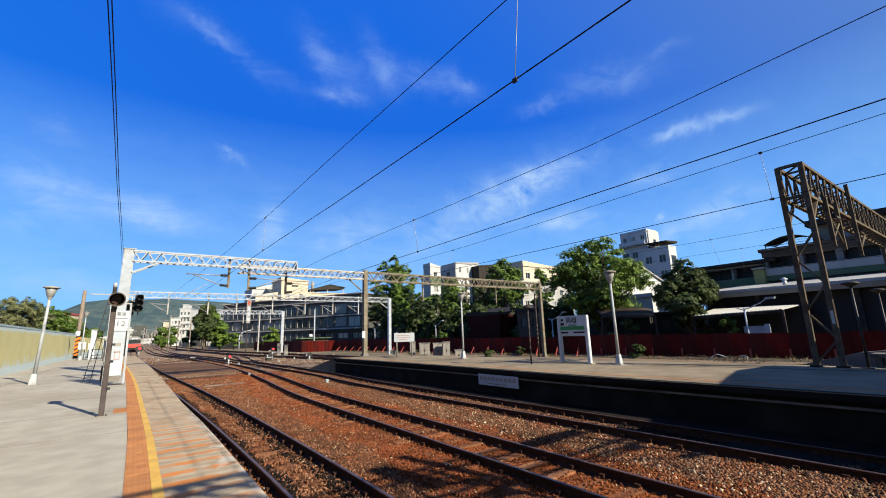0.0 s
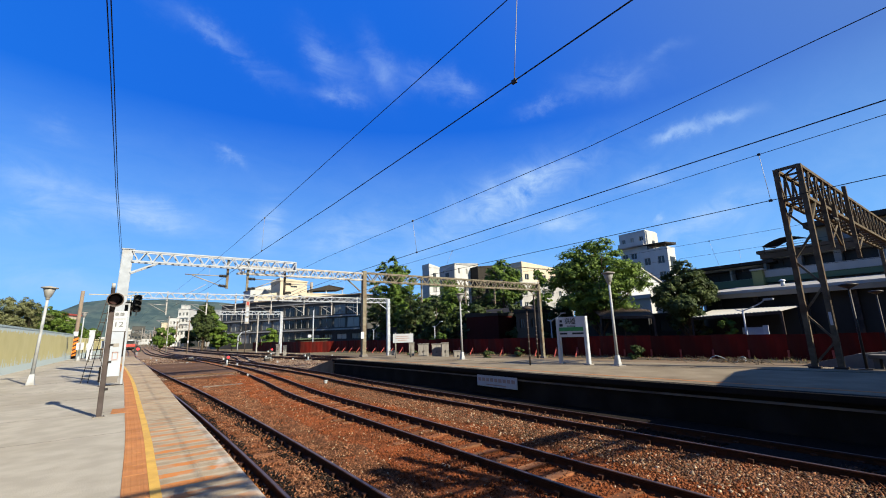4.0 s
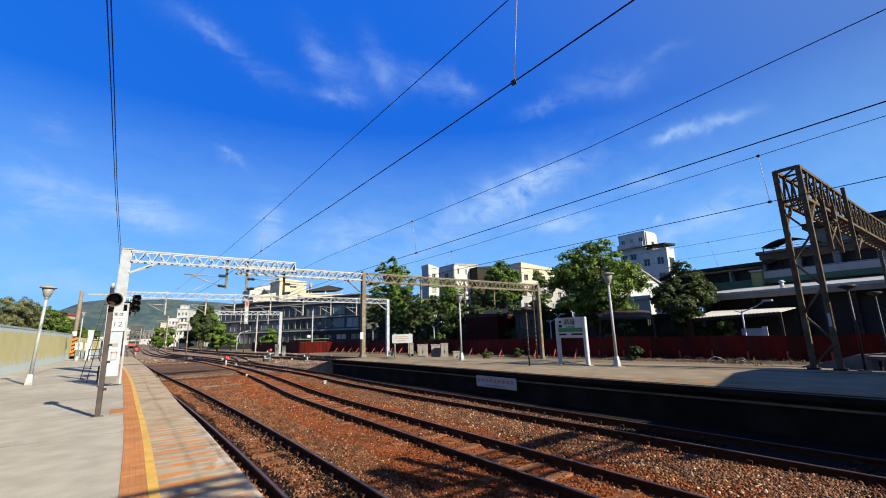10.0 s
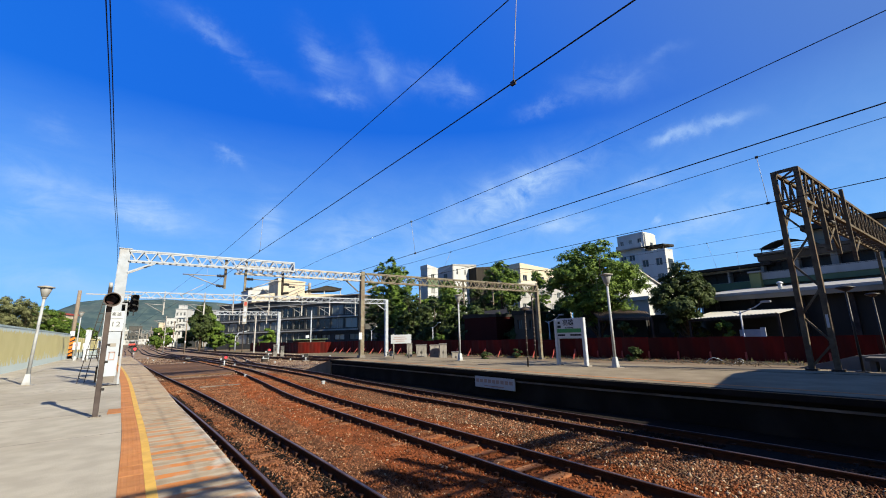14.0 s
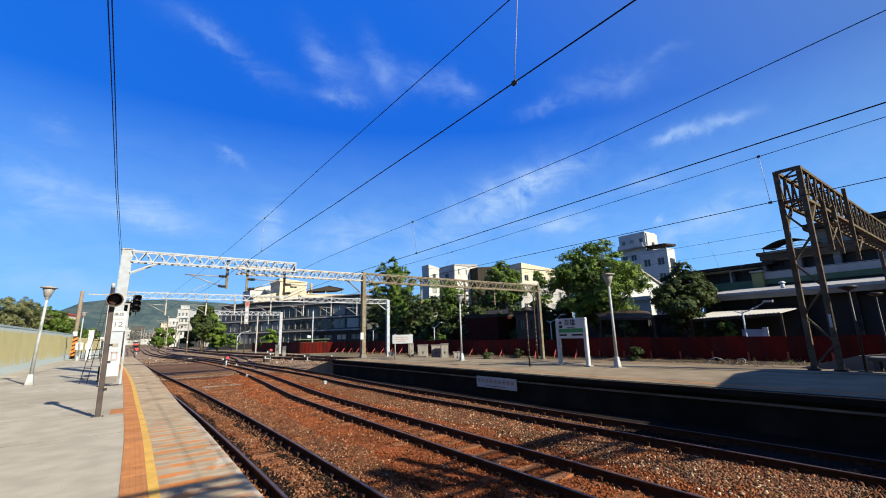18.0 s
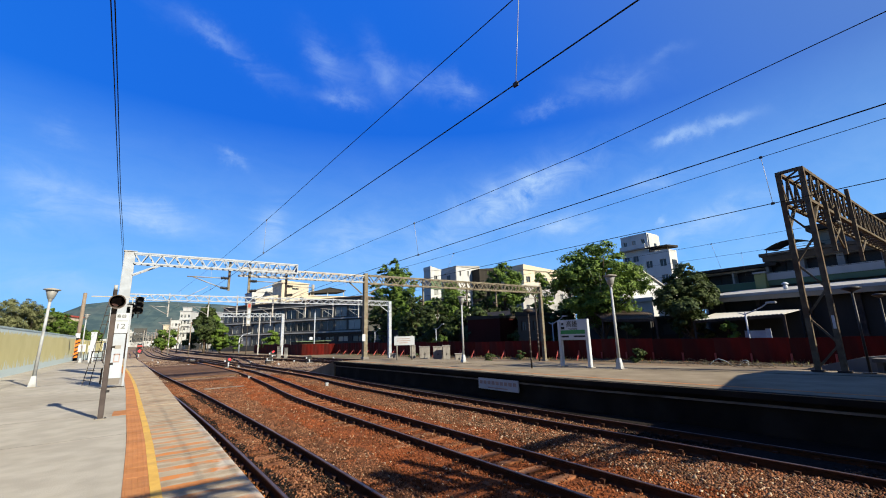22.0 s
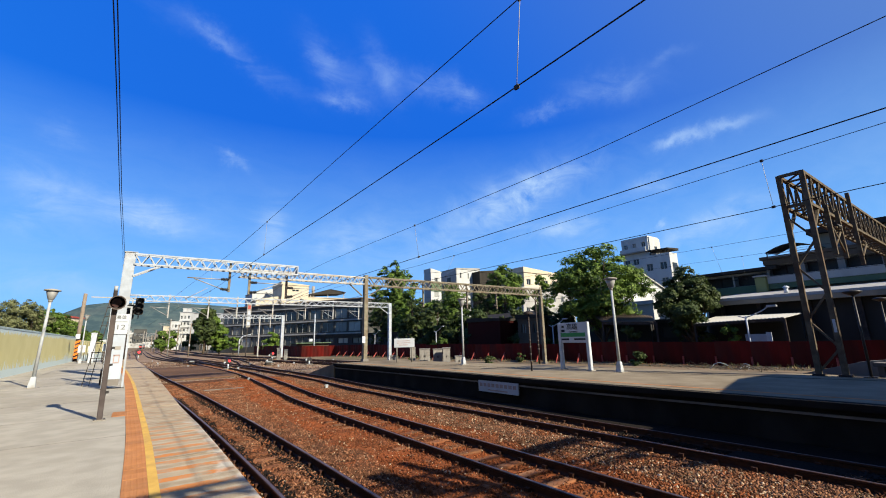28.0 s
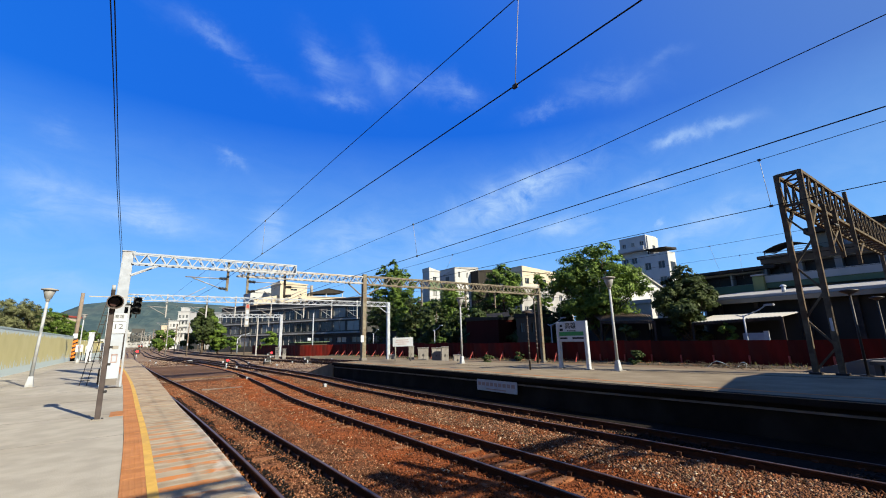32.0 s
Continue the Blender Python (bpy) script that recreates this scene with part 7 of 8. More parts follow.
def build_buildings():
    # long dark block beyond the yard
    block("long_building", (19.7, 142), (44, 96), 14, -0.4, 12.6, 12.6, M_WALLSLATE, "long dark four-storey building with strip windows", [(1.2, 3.7, 12, 0.86), (4.7, 7.0, 12, 0.86), (8.0, 10.4, 12, 0.86)], frame_mat=M_WALLGREY, bands=((4.2, 0.35, 0.3, M_WALLGREY), (7.5, 0.35, 0.3, M_WALLGREY), (11.2, 0.3, 0.3, M_WALLGREY)), roof=M_SHEET)
    # cream blocks behind it
    block("apartment_building", (36.4, 142), (45.3, 142), 12, -0.4, 21.9, 21.0, M_WALLCREAM, "tall cream rendered apartment block", [(19.0, 19.6, 1, 0.25), (15.6, 16.6, 2, 0.3)])
    block("apartment_building", (45.3, 143), (60, 143), 12, -0.4, 17.2, 17.2, M_WALLCREAM, "lower cream rendered apartment block with a roof shelter", [(14.5, 15.6, 4, 0.35)])
    block("apartment_building", (29.0, 144), (36.4, 144), 12, -0.4, 15.8, 17.2, M_WALLCREAM, "lower cream wing of the apartment block", [(13.4, 14.4, 2, 0.3)])
    block("apartment_building", (30.5, 158), (38.0, 158), 12, -0.4, 19.6, 21.4, M_WALLWHITE, "off-white stepped apartment block", [(16.8, 18.0, 3, 0.4)])
    r = thing("roof_shelter", (53, 146, 17.2), "dark sheet shelter on a cream roof terrace", "shelter")
    part("roof", Mesh().hexa([(-7.5, -3, 0.9), (6, -3, 1.9), (6, 5, 1.9), (-7.5, 5, 0.9), (-7.5, -3, 1.1), (0.5, -3, 3.3), (0.5, 5, 3.3), (-7.5, 5, 1.1)]).hexa([(0.5, -3, 3.0), (6.2, -3, 2.2), (6.2, 5, 2.2), (0.5, 5, 3.0), (0.5, -3, 3.3), (6.2, -3, 2.5), (6.2, 5, 2.5), (0.5, 5, 3.3)]), M_SHEETDARK, r)
    for p in ((-6.5, -2.6), (-0.4, -2.6), (5.6, -2.6)):
        part("post", Mesh().bar((p[0], p[1], -0.3), (p[0], p[1], 1.8), 0.25), M_WALLWHITE, r)
    tank = thing("roof_tank", (47.5, 144, 21), "steel water tank on the cream roof", "tank")
    part("drum", Mesh().tube((0, 0, -3.7), (0, 0, 0.3), 0.5, n=12), M_CABINET, tank)
    # white and cream houses behind the trees
    block("white_building", (56.2, 83), (59.3, 83), 3, -0.4, 19.0, 18.3, M_WALLWHITE, "narrow white rendered house with a slanting roofline", [(15.8, 17.0, 1, 0.3), (12.2, 13.6, 1, 0.4)], bands=((14.6, 2.0, 0.1, M_WALLGREEN),), overhang=0.1)
    b = block("white_building", (64.2, 83), (71.9, 83), 6.9, -0.4, 19.7, 20.2, M_WALLWHITE, "white rendered building with a grey gable side", [(17.4, 18.8, 3, 0.2), (13.0, 14.4, 3, 0.3)], roof=M_WALLGREY, overhang=0.12)
    clad = part("side_cladding", Mesh().hexa([(-0.12, 0.1, -0.4), (0.0, 0.1, -0.4), (0.0, 6.8, -0.4), (-0.12, 6.8, -0.4), (-0.12, 0.1, 19.6), (0.0, 0.1, 19.6), (0.0, 6.8, 18.2), (-0.12, 6.8, 18.2)]), M_WALLGREY, b, "thin grey panel on the gable side")
    part("window", Mesh().box((-0.14, 3.2, 17.2), (0.06, 1.5, 1.2)), M_GLASS, clad)
    block("dark_house", (69.4, 80), (83.0, 80), 5, -0.4, 18.8, 20.4, M_SHEETDARK, "dark sheet-clad house beside the white one", (), roof=M_SHEETDARK, overhang=0.1)
    block("cream_building", (75.0, 70), (91, 70), 8, -0.4, 18.9, 17.8, M_WALLCREAM, "cream rendered building with a sloping roofline", [(14.8, 16.2, 5, 0.45), (10.8, 12.2, 5, 0.4)], roof=M_WALLCREAM, bands=((13.0, 1.6, 0.12, M_WALLGREY),))
    # grey tower block
    block("tower_block", (70, 40.8), (70, 35.9), 3.7, -0.4, 18.8, 18.8, M_WALLWHITE, "grey tiled tower block with dark windows", [(17.0, 18.0, 3, 0.4), (14.0, 15.2, 3, 0.6), (11.2, 12.4, 3, 0.6), (8.4, 9.6, 3, 0.6)], overhang=0.02)
    block("tower_block", (68.8, 36.6), (68.8, 32.0), 2.6, -0.4, 15.0, 15.0, M_WALLWHITE, "lower grey wing with a dark roof shelter", [(12.6, 13.8, 2, 0.45), (10.0, 11.2, 2, 0.45), (7.2, 8.4, 2, 0.45)], overhang=0.02)
    for y0, y1, z in ((40.7, 36.0, 16.3), (40.7, 36.0, 13.3), (36.4, 32.1, 11.8)):
        bal = thing("balcony", (69.6, (y0 + y1) / 2, z), "shallow grey balcony on the tower block", "balcony", "tower balconies")
        part("slab", Mesh().box((0, 0, 0), (0.9, y0 - y1, 0.16)), M_WALLGREY, bal)
        part("parapet", Mesh().box((-0.4, 0, 0.4), (0.1, y0 - y1, 0.75)), M_WALLWHITE, bal)
    side = thing("tower_stair", (70.6, 35.8, -0.4), "pale stair shaft with a window on the grey tower", "building")
    part("wall", Mesh().box((1.4, 0.6, 9.6), (3.6, 1.4, 19.2)), M_WALLWHITE, side)
    part("window", Mesh().box((1.5, -0.12, 17.2), (0.8, 0.06, 0.9)), M_GLASS, side)
    part("window", Mesh().box((-0.4, -3.84, 13.2), (1.5, 0.06, 1.6)), M_GLASS, side)
    solid("roof_shelter", Mesh().hexa([(68.2, 35.5, 15.9), (68.2, 31.9, 15.8), (72, 31.9, 15.8), (72, 35.5, 15.9), (68.2, 35.5, 16.05), (68.2, 31.9, 15.95), (72, 31.9, 16.2), (72, 35.5, 16.3)]).bar((69.0, 32.3, 15.0), (69.0, 32.3, 15.9), 0.12).bar((69.0, 35.2, 15.0), (69.0, 35.2, 15.9), 0.12), M_SHEETDARK, "dark sheet shelter on the grey roof", "shelter")
    gable_house("white_house", (50.5, 30.0), (61.0, 30.0), 7, -0.4, 8.6, 10.3, M_WALLWHITE, M_SHEETWHITE, "white gabled house behind the trees")
    block("white_house", (50.0, 26.0), (58.0, 26.0), 4, -0.4, 6.0, 5.8, M_WALLWHITE, "low white house behind the trees", [(4.2, 5.2, 3, 0.3)])
    block("grey_house", (70.0, 66.0), (88.5, 66.0), 4, -0.4, 13.2, 13.6, M_WALLGREY, "pale grey rendered house below the cream one", [(10.4, 11.8, 6, 0.35), (7.4, 8.8, 6, 0.35)], roof=M_SHEETWHITE)
    # shed wall behind the red fence, near-black for shade under the trees
    block("goods_shed", (27.6, 84), (36.6, 14.0), 5, -0.4, 3.2, 3.2, M_WALLDARK, "low shed behind the red fence, darkened for tree shade", [(1.9, 2.8, 14, 0.7)], roof=M_SHEETDARK, frame_mat=M_WALLDARK)
    block("red_shed", (28.3, 34.9), (28.9, 30.6), 3, -0.4, 4.1, 3.9, M_REDSHED, "windowless red shed behind the fence, darkened for tree shade", (), roof=M_SHEETDARK, overhang=0.1)
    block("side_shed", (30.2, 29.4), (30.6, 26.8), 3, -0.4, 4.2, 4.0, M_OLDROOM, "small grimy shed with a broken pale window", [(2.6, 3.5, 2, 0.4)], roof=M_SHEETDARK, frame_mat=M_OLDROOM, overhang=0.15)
    # long shed with pale eaves
    t = thing("long_shed", (0, 0, 0), "long dark clad shed with a pale roof edge", "shed")
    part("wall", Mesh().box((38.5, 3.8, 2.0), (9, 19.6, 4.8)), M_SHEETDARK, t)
    part("roof", Mesh().hexa([(33.4, 14.0, 4.42), (33.4, -8, 4.42), (43, -8, 4.42), (43, 14.0, 4.42), (33.4, 14.0, 4.6), (33.4, -8, 4.6), (43, -8, 5.6), (43, 14.0, 5.6)]), M_SHEETWHITE, t)
    part("gutter", Mesh().box((33.42, 3.0, 4.25), (0.3, 22, 0.3)), M_GRIMEBAND, t, "grey-brown gutter")
    for y in (12.6, 10.4, 7.8, 5.5, 3.0, 0.5):
        part("pilaster", Mesh().box((33.9, y, 1.9), (0.2, 0.25, 4.5)), M_DARKPOST, t)
    for y in (8.9, 13.0):
        v = thing("roof_ventilator", (34.4, y, 4.72), "small white roof ventilator", "ventilator", "roof ventilators")
        part("drum", Mesh().tube((0, 0, -0.1), (0, 0, 0.36), 0.12, n=10), M_SIGNWHITE, v)
        part("hood", Mesh().turn((0, 0, 0.32), [(0.19, 0), (0.19, 0.05), (0.07, 0.14), (0, 0.14)], 10), M_SIGNWHITE, v)
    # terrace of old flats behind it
    # Black panels close the gallery recesses and paint in their shade.
    block("old_flats", (42, 17.0), (42, 11.8), 9, -0.4, 7.2, 7.2, M_WALLGREY, "grey old flats with a gallery backed in black for shade over a green band", [(6.1, 7.05, 2, 0.95), (4.65, 5.2, 4, 0.5)], roof=M_SHEETDARK, overhang=0.8, recess=1.0, glass=M_BLACK, frame_mat=M_DARKPOST, bands=((5.75, 0.6, 0.4, M_WALLGREEN),))
    block("old_flats", (41.5, 11.8), (41.5, -9), 9, -0.4, 8.0, 8.0, M_GRIMEGREY, "grimy old flats with galleries backed in black for shade and pale parapets", [(6.6, 7.5, 9, 0.82), (4.3, 5.4, 9, 0.6)], roof=M_OLDROOM, recess=0.9, glass=M_BLACK, frame_mat=M_DARKPOST, bands=((6.3, 0.6, 0.5, M_WALLGREY), (5.78, 0.42, 0.45, M_WALLGREEN), (7.75, 0.4, 0.2, M_OLDROOM)))
    pil = thing("stair_pillar", (41.0, 12.05, -0.4), "mossy yellow-green stair pillar between the old flats", "pillar")
    part("shaft", Mesh().box((0, 0, 3.5), (0.9, 0.75, 7.0)), M_MOSS, pil, bevel=0.03)
    part("cap", Mesh().box((0, 0, 7.06), (1.05, 0.9, 0.12)), M_WALLGREY, pil)
    block("roof_rooms", (43, 8.4), (43, -9), 6, 8.0, 9.9, 9.7, M_GRIMEBAND, "dark brown roof rooms above the old flats", [(8.5, 9.3, 6, 0.5)], roof=M_SHEETDARK, overhang=0.6)
    for k, y in enumerate((6.4, 3.5, 0.5)):
        tk = thing("roof_tank", (42.2, y, 8.1), "small pale water tank on a roof terrace", "tank", "roof tanks")
        part("drum", Mesh().tube((0, 0, 0), (0, 0, 0.9), 0.35, n=12), M_CABINET, tk)
        part("lid", Mesh().turn((0, 0, 0.9), [(0.37, 0), (0.3, 0.08), (0, 0.14)], 12), M_CABINET, tk)
    a = thing("terrace_awning", (41.0, 9.75, 7.85), "dark bowed awning over a roof terrace", "awning")
    m = Mesh()
    for k in range(8):
        u0, u1 = k / 8, (k + 1) / 8
        z0, z1 = 0.55 + 0.5 * math.sin(math.pi * u0), 0.55 + 0.5 * math.sin(math.pi * u1)
        m.hexa([(-0.6, 1.6 - 3.2 * u0, z0), (-0.6, 1.6 - 3.2 * u1, z1), (2.5, 1.6 - 3.2 * u1, z1 + 0.2), (2.5, 1.6 - 3.2 * u0, z0 + 0.2), (-0.6, 1.6 - 3.2 * u0, z0 + 0.05), (-0.6, 1.6 - 3.2 * u1, z1 + 0.05), (2.5, 1.6 - 3.2 * u1, z1 + 0.25), (2.5, 1.6 - 3.2 * u0, z0 + 0.25)])
    part("sheet", m, M_SHEETDARK, a)
    for y in (1.5, 0, -1.5):
        part("post", Mesh().bar((-0.5, y, 0), (-0.5, y, 0.6), 0.06), M_DARKPOST, a)
    for z in (0.2, 0.45):
        part("rail", Mesh().bar((-0.5, 1.5, z), (-0.5, -1.5, z), 0.04), M_GALV, a)
    # sheds behind the fence
    sheet_roof("lean_to_shed", [(28.6, 18.9, 3.22), (28.6, 14.8, 3.05), (33, 17.4, 3.65), (33, 23.6, 4.7)], True, "dark lean-to shed with a rusty corrugated roof", M_SHEETRUST)
    sheet_roof("lean_to_shed", [(29.6, 12.8, 2.85), (29.6, 8.0, 3.0), (33, 8.0, 3.3), (33, 12.8, 3.35)], True, "open shed with a pale corrugated roof", M_SHEETWHITE)
    wb = thing("white_screen", (30.2, 8.6, -0.4), "white and pale blue screen under the open shed", "screen")
    part("panel", Mesh().box((0, 1.05, 2.2), (0.06, 1.18, 0.62)), M_PALEPANEL, wb)
    part("end_panel", Mesh().box((-0.1, 0.4, 2.25), (0.06, 0.26, 0.72)), M_SIGNWHITE, wb)
    for y in (0.4, 1.64):
        part("post", Mesh().bar((0.05, y, 0), (0.05, y, 2.6), 0.07), M_DARKPOST, wb)
    # far town
    block("town_building", (9.0, 264), (12.2, 264), 14, -0.4, 12.0, 12.0, M_WALLCREAM, "low cream wing of a distant building", [(8, 9.5, 2, 0.5)])
    block("town_building", (12.2, 262), (16.6, 262), 14, -0.4, 14.2, 14.2, M_WALLWHITE, "distant off-white stepped town building", [(11.2, 12.8, 3, 0.5), (7.8, 9.4, 3, 0.5), (4.4, 6.0, 3, 0.5)], overhang=0.3, bands=((10.2, 0.5, 0.6, M_WALLGREY), (6.8, 0.5, 0.6, M_WALLGREY)))
    block("town_building", (16.0, 266), (20.8, 264), 14, -0.4, 19.4, 19.4, M_WALLWHITE, "distant pale town building with balconies", [(16.0, 17.6, 3, 0.5), (12.6, 14.2, 3, 0.5), (9.2, 10.8, 3, 0.5), (5.8, 7.4, 3, 0.5)], overhang=0.3, bands=((15.0, 0.5, 0.7, M_WALLWHITE), (11.6, 0.5, 0.7, M_WALLWHITE), (8.2, 0.5, 0.7, M_WALLWHITE)))
    block("roof_room", (17.2, 267), (19.4, 266), 6, 19.4, 21.6, 21.6, M_WALLWHITE, "white stair room on the distant roof", (), overhang=0.2)
    block("town_building", (10.0, 330), (14.5, 328), 12, -0.4, 11.0, 11.5, M_WALLCREAM, "distant cream town house", [(7, 9, 3, 0.5)])
    block("town_building", (24.5, 240), (33, 232), 14, -0.4, 17.5, 16.8, M_WALLWHITE, "distant white town building", [(13, 15, 4, 0.5), (9, 11, 4, 0.5)])
    block("town_building", (7.5, 360), (13, 352), 14, -0.4, 10, 9, M_WALLGREY, "distant grey town house", [(6, 8, 4, 0.5)])
    block("town_building", (17.2, 230), (20.4, 228), 8, -0.4, 7, 7, M_WALLDARK, "dark low depot building", [(3, 5, 3, 0.5)])
    block("town_building", (-19.5, 150), (-16.2, 149), 8, -0.4, 10.1, 10.3, M_WALLCREAM, "distant house with an orange-brown roof", roof=M_BRACE)


def far_town():
    rnd = random.Random(8)
    for k in range(26):
        az, d = radians(-1.5 + 0.55 * k + rnd.uniform(-0.2, 0.2)), rnd.uniform(330, 560) + (260 if k < 9 else 0)
        w, h = rnd.uniform(8, 16), rnd.uniform(6, 13) * (0.7 if k < 7 else 1.0)
        x, y = math.sin(az) * d, math.cos(az) * d
        mat = (M_WALLWHITE, M_WALLGREY, M_WALLCREAM, M_WALLGREY)[rnd.randrange(4)]
        block("town_house", (x - w / 2, y), (x + w / 2, y), 10, -0.4, h, h, mat, "small distant town house below the hill", [(h * 0.55, h * 0.75, 3, 0.4)], overhang=0.2)


    for k in range(30):
        az, d = radians(-3.0 + 0.5 * k + rnd.uniform(-0.2, 0.2)), rnd.uniform(1150, 1340)
        w, h = rnd.uniform(14, 34), rnd.uniform(16, 40)
        x, y = math.sin(az) * d, math.cos(az) * d
        mat = (M_GRIMEBAND, M_WALLGREY, M_WALLSLATE, M_WALLWHITE)[rnd.randrange(4)]
        block("town_house", (x - w / 2, y), (x + w / 2, y), 20, -0.4, h, h, mat, "hazy grey block of the town at the hill foot", [(h * 0.3, h * 0.45, 4, 0.5), (h * 0.62, h * 0.77, 4, 0.5)], overhang=0.3)


# ---- hills ----
def build_sky_blockers():
    # unseen masses beside and behind the viewer, added to hold back sky light
    block("side_sky_blocker", (-9.5, -60), (-9.5, 22), 18, -0.4, 15, 15, M_WALLGREY, "unseen grey block along the side platform, added against sky light", [(5, 7, 16, 0.5), (9, 11, 16, 0.5)])
    block("rear_sky_blocker", (70, -36), (-10, -36), 14, 5.2, 18.5, 18.5, M_WALLGREY, "unseen grey block across the tracks, added against sky light", [(7, 9.5, 14, 0.7)])
    r = thing("platform_roof", (0, 0, 0), "unseen steel roof over the side platform, added against sky light", "roof", kind="structure")
    part("roof_sheet", Mesh().box((-4.6, -20.5, 4.6), (8.0, 25, 0.25)), M_SHEET, r)
    for y in (-10, -16, -22, -28):
        part("post", Mesh().bar((-4.2, y, P1), (-4.2, y, 4.5), 0.22), M_OLIVE, r)


def build_hill():
    m = Mesh()
    ridge = [(-9.5, 2.0), (-8.2, 2.7), (-7.0, 3.35), (-6.0, 3.9), (-5.1, 4.4), (-3.3, 4.7), (-1.0, 4.75), (2.3, 4.9), (5.0, 4.75), (8.0, 4.6), (11, 4.2), (15, 3.6), (20, 3.2), (28, 2.6), (40, 2.0)]
    cols, rows, dist = 240, 24, 2300
    az = np.linspace(-9.5, 40, cols)
    el = np.interp(az, [r[0] for r in ridge], [r[1] for r in ridge])
    for j in range(rows + 1):
        t = j / rows
        for i in range(cols):
            n = noise.fractal((i * 0.11, j * 0.29, 3), 1, 2, 6)
            d = dist * (0.6 + 0.4 * t) * (1 + 0.02 * n)
            z = math.tan(radians(el[i])) * dist * (t ** 0.8) * (1 + 0.06 * n * (1 - t) + 0.02 * n) - 2
            m.v.append((math.sin(radians(az[i])) * d, math.cos(radians(az[i])) * d, z))
    for j in range(rows):
        for i in range(cols - 1):
            k = j * cols + i
            m.f.append((k, k + 1, k + cols + 1, k + cols))
            m.s.append(True)
    solid("hill", m, M_HILL, "long wooded hill with blue haze in its colour", "hill", kind="structure")


# ---- trees ----
def tree(x, y, h, crown, leaf, label, seed, z0=-0.4, trunk=0.16, clumps=60, per=90, size=0.2, low=0.28, name="tree", group="trees behind the fence", limbs=7):
    """crown: half width across x, across y; low: share of the height where the crown begins."""
    rng = np.random.default_rng(seed)
    t = thing(name, (x, y, z0), label, "tree", group)
    wood = Mesh()
    pts = [Vector((0, 0, 0))]
    for k in range(1, 6):
        pts.append(Vector((rng.normal(0, 0.05) * h * 0.12 * k ** 0.5, rng.normal(0, 0.05) * h * 0.12 * k ** 0.5, h * 0.85 * k / 5)))
    for k in range(5):
        wood.tube(pts[k], pts[k + 1], trunk * (1 - k * 0.17), trunk * (1 - (k + 1) * 0.17), n=8)
    cz, hz = h * (1 + low) / 2, h * (1 - low) / 2
    half = np.array([crown[0], crown[1], hz])
    # boughs: flattened masses of foliage set round the crown, with gaps between them
    boughs, tries = [], 0
    nl = max(7, clumps // 3)
    while len(boughs) < nl:
        v = rng.normal(size=3)
        v /= np.linalg.norm(v)
        r = rng.uniform(0.35, 0.84)
        c = v * r if len(boughs) > 2 else np.array([(0.0, 0.0, 0.78), (0.0, 0.0, 0.0), (0.3, -0.25, 0.55)][len(boughs)])
        tries += 1
        if tries < 4000 and any(np.linalg.norm(c - q[0]) < 0.2 for q in boughs):
            continue
        boughs.append((c, rng.uniform(0.17, 0.30)))
    cent = [c * half + np.array([0, 0, cz]) for c, r in boughs]
    tuft_c, tuft_n, tuft_r = [], [], []
    tufts = int(clumps * 6.5)
    share = np.array([r * r for c, r in boughs])
    for c, lr, cnt in zip(cent, (q[1] for q in boughs), np.maximum(6, share / share.sum() * tufts).astype(int)):
        v = rng.normal(size=(cnt, 3)) + np.array([0, 0, 0.55])
        v /= np.linalg.norm(v, axis=1)[:, None]
        tuft_c.append(c + v * lr * half * np.array([1.0, 1.0, 0.62]) * rng.uniform(0.7, 1.12, cnt)[:, None])
        tuft_n.append(v)
        tuft_r.append(np.full(cnt, lr * half.min() * 0.36))
    tuft_c, tuft_n, tuft_r = np.concatenate(tuft_c), np.concatenate(tuft_n), np.concatenate(tuft_r)
    keep = (tuft_c[:, 2] > h * low * 0.6 + 0.1) & (tuft_c[:, 2] < h * 0.99)
    tuft_c, tuft_n, tuft_r = tuft_c[keep], tuft_n[keep], tuft_r[keep]
    for k in range(max(limbs, nl // 2)):
        c = Vector(cent[k % nl])
        s = pts[1].lerp(pts[4], rng.random() * 0.8)
        mid = s.lerp(c, 0.5) + Vector((0, 0, -0.06 * h))
        wood.tube(s, mid, trunk * 0.38, trunk * 0.24, n=6)
        wood.tube(mid, s.lerp(c, 0.95), trunk * 0.24, trunk * 0.07, n=6)
    part("trunk", wood, M_BARK, t, "grey-brown trunk and limbs")
    each = max(10, int(per * 0.16))
    n = len(tuft_c) * each
    base, lift, spread = np.repeat(tuft_c, each, 0), np.repeat(tuft_n, each, 0), np.repeat(tuft_r * rng.uniform(0.7, 1.4, len(tuft_r)), each)
    off = rng.normal(size=(n, 3))
    off /= np.linalg.norm(off, axis=1)[:, None]
    off *= (spread * rng.random(n) ** 0.4)[:, None] * np.array([1.2, 1.2, 0.75])
    p = base + off
    nrm = lift * 0.7 + off / (spread[:, None] + 1e-6) * 0.55 + rng.normal(size=(n, 3)) * 0.35 + np.array([0, 0, 0.3])
    nrm /= np.linalg.norm(nrm, axis=1)[:, None]
    ref = rng.normal(size=(n, 3))
    u = np.cross(nrm, ref)
    u /= np.linalg.norm(u, axis=1)[:, None]
    w = np.cross(nrm, u)
    sz = (size * 0.92 * rng.uniform(0.6, 1.4, n))[:, None]
    droop = nrm * sz * 0.22
    quad = np.stack([p - u * sz, p - w * sz * 0.5 + droop, p + u * sz, p + w * sz * 0.5 + droop], 1).reshape(-1, 3)
    me = bpy.data.meshes.new("crown")
    me.vertices.add(len(quad))
    me.vertices.foreach_set("co", quad.ravel())
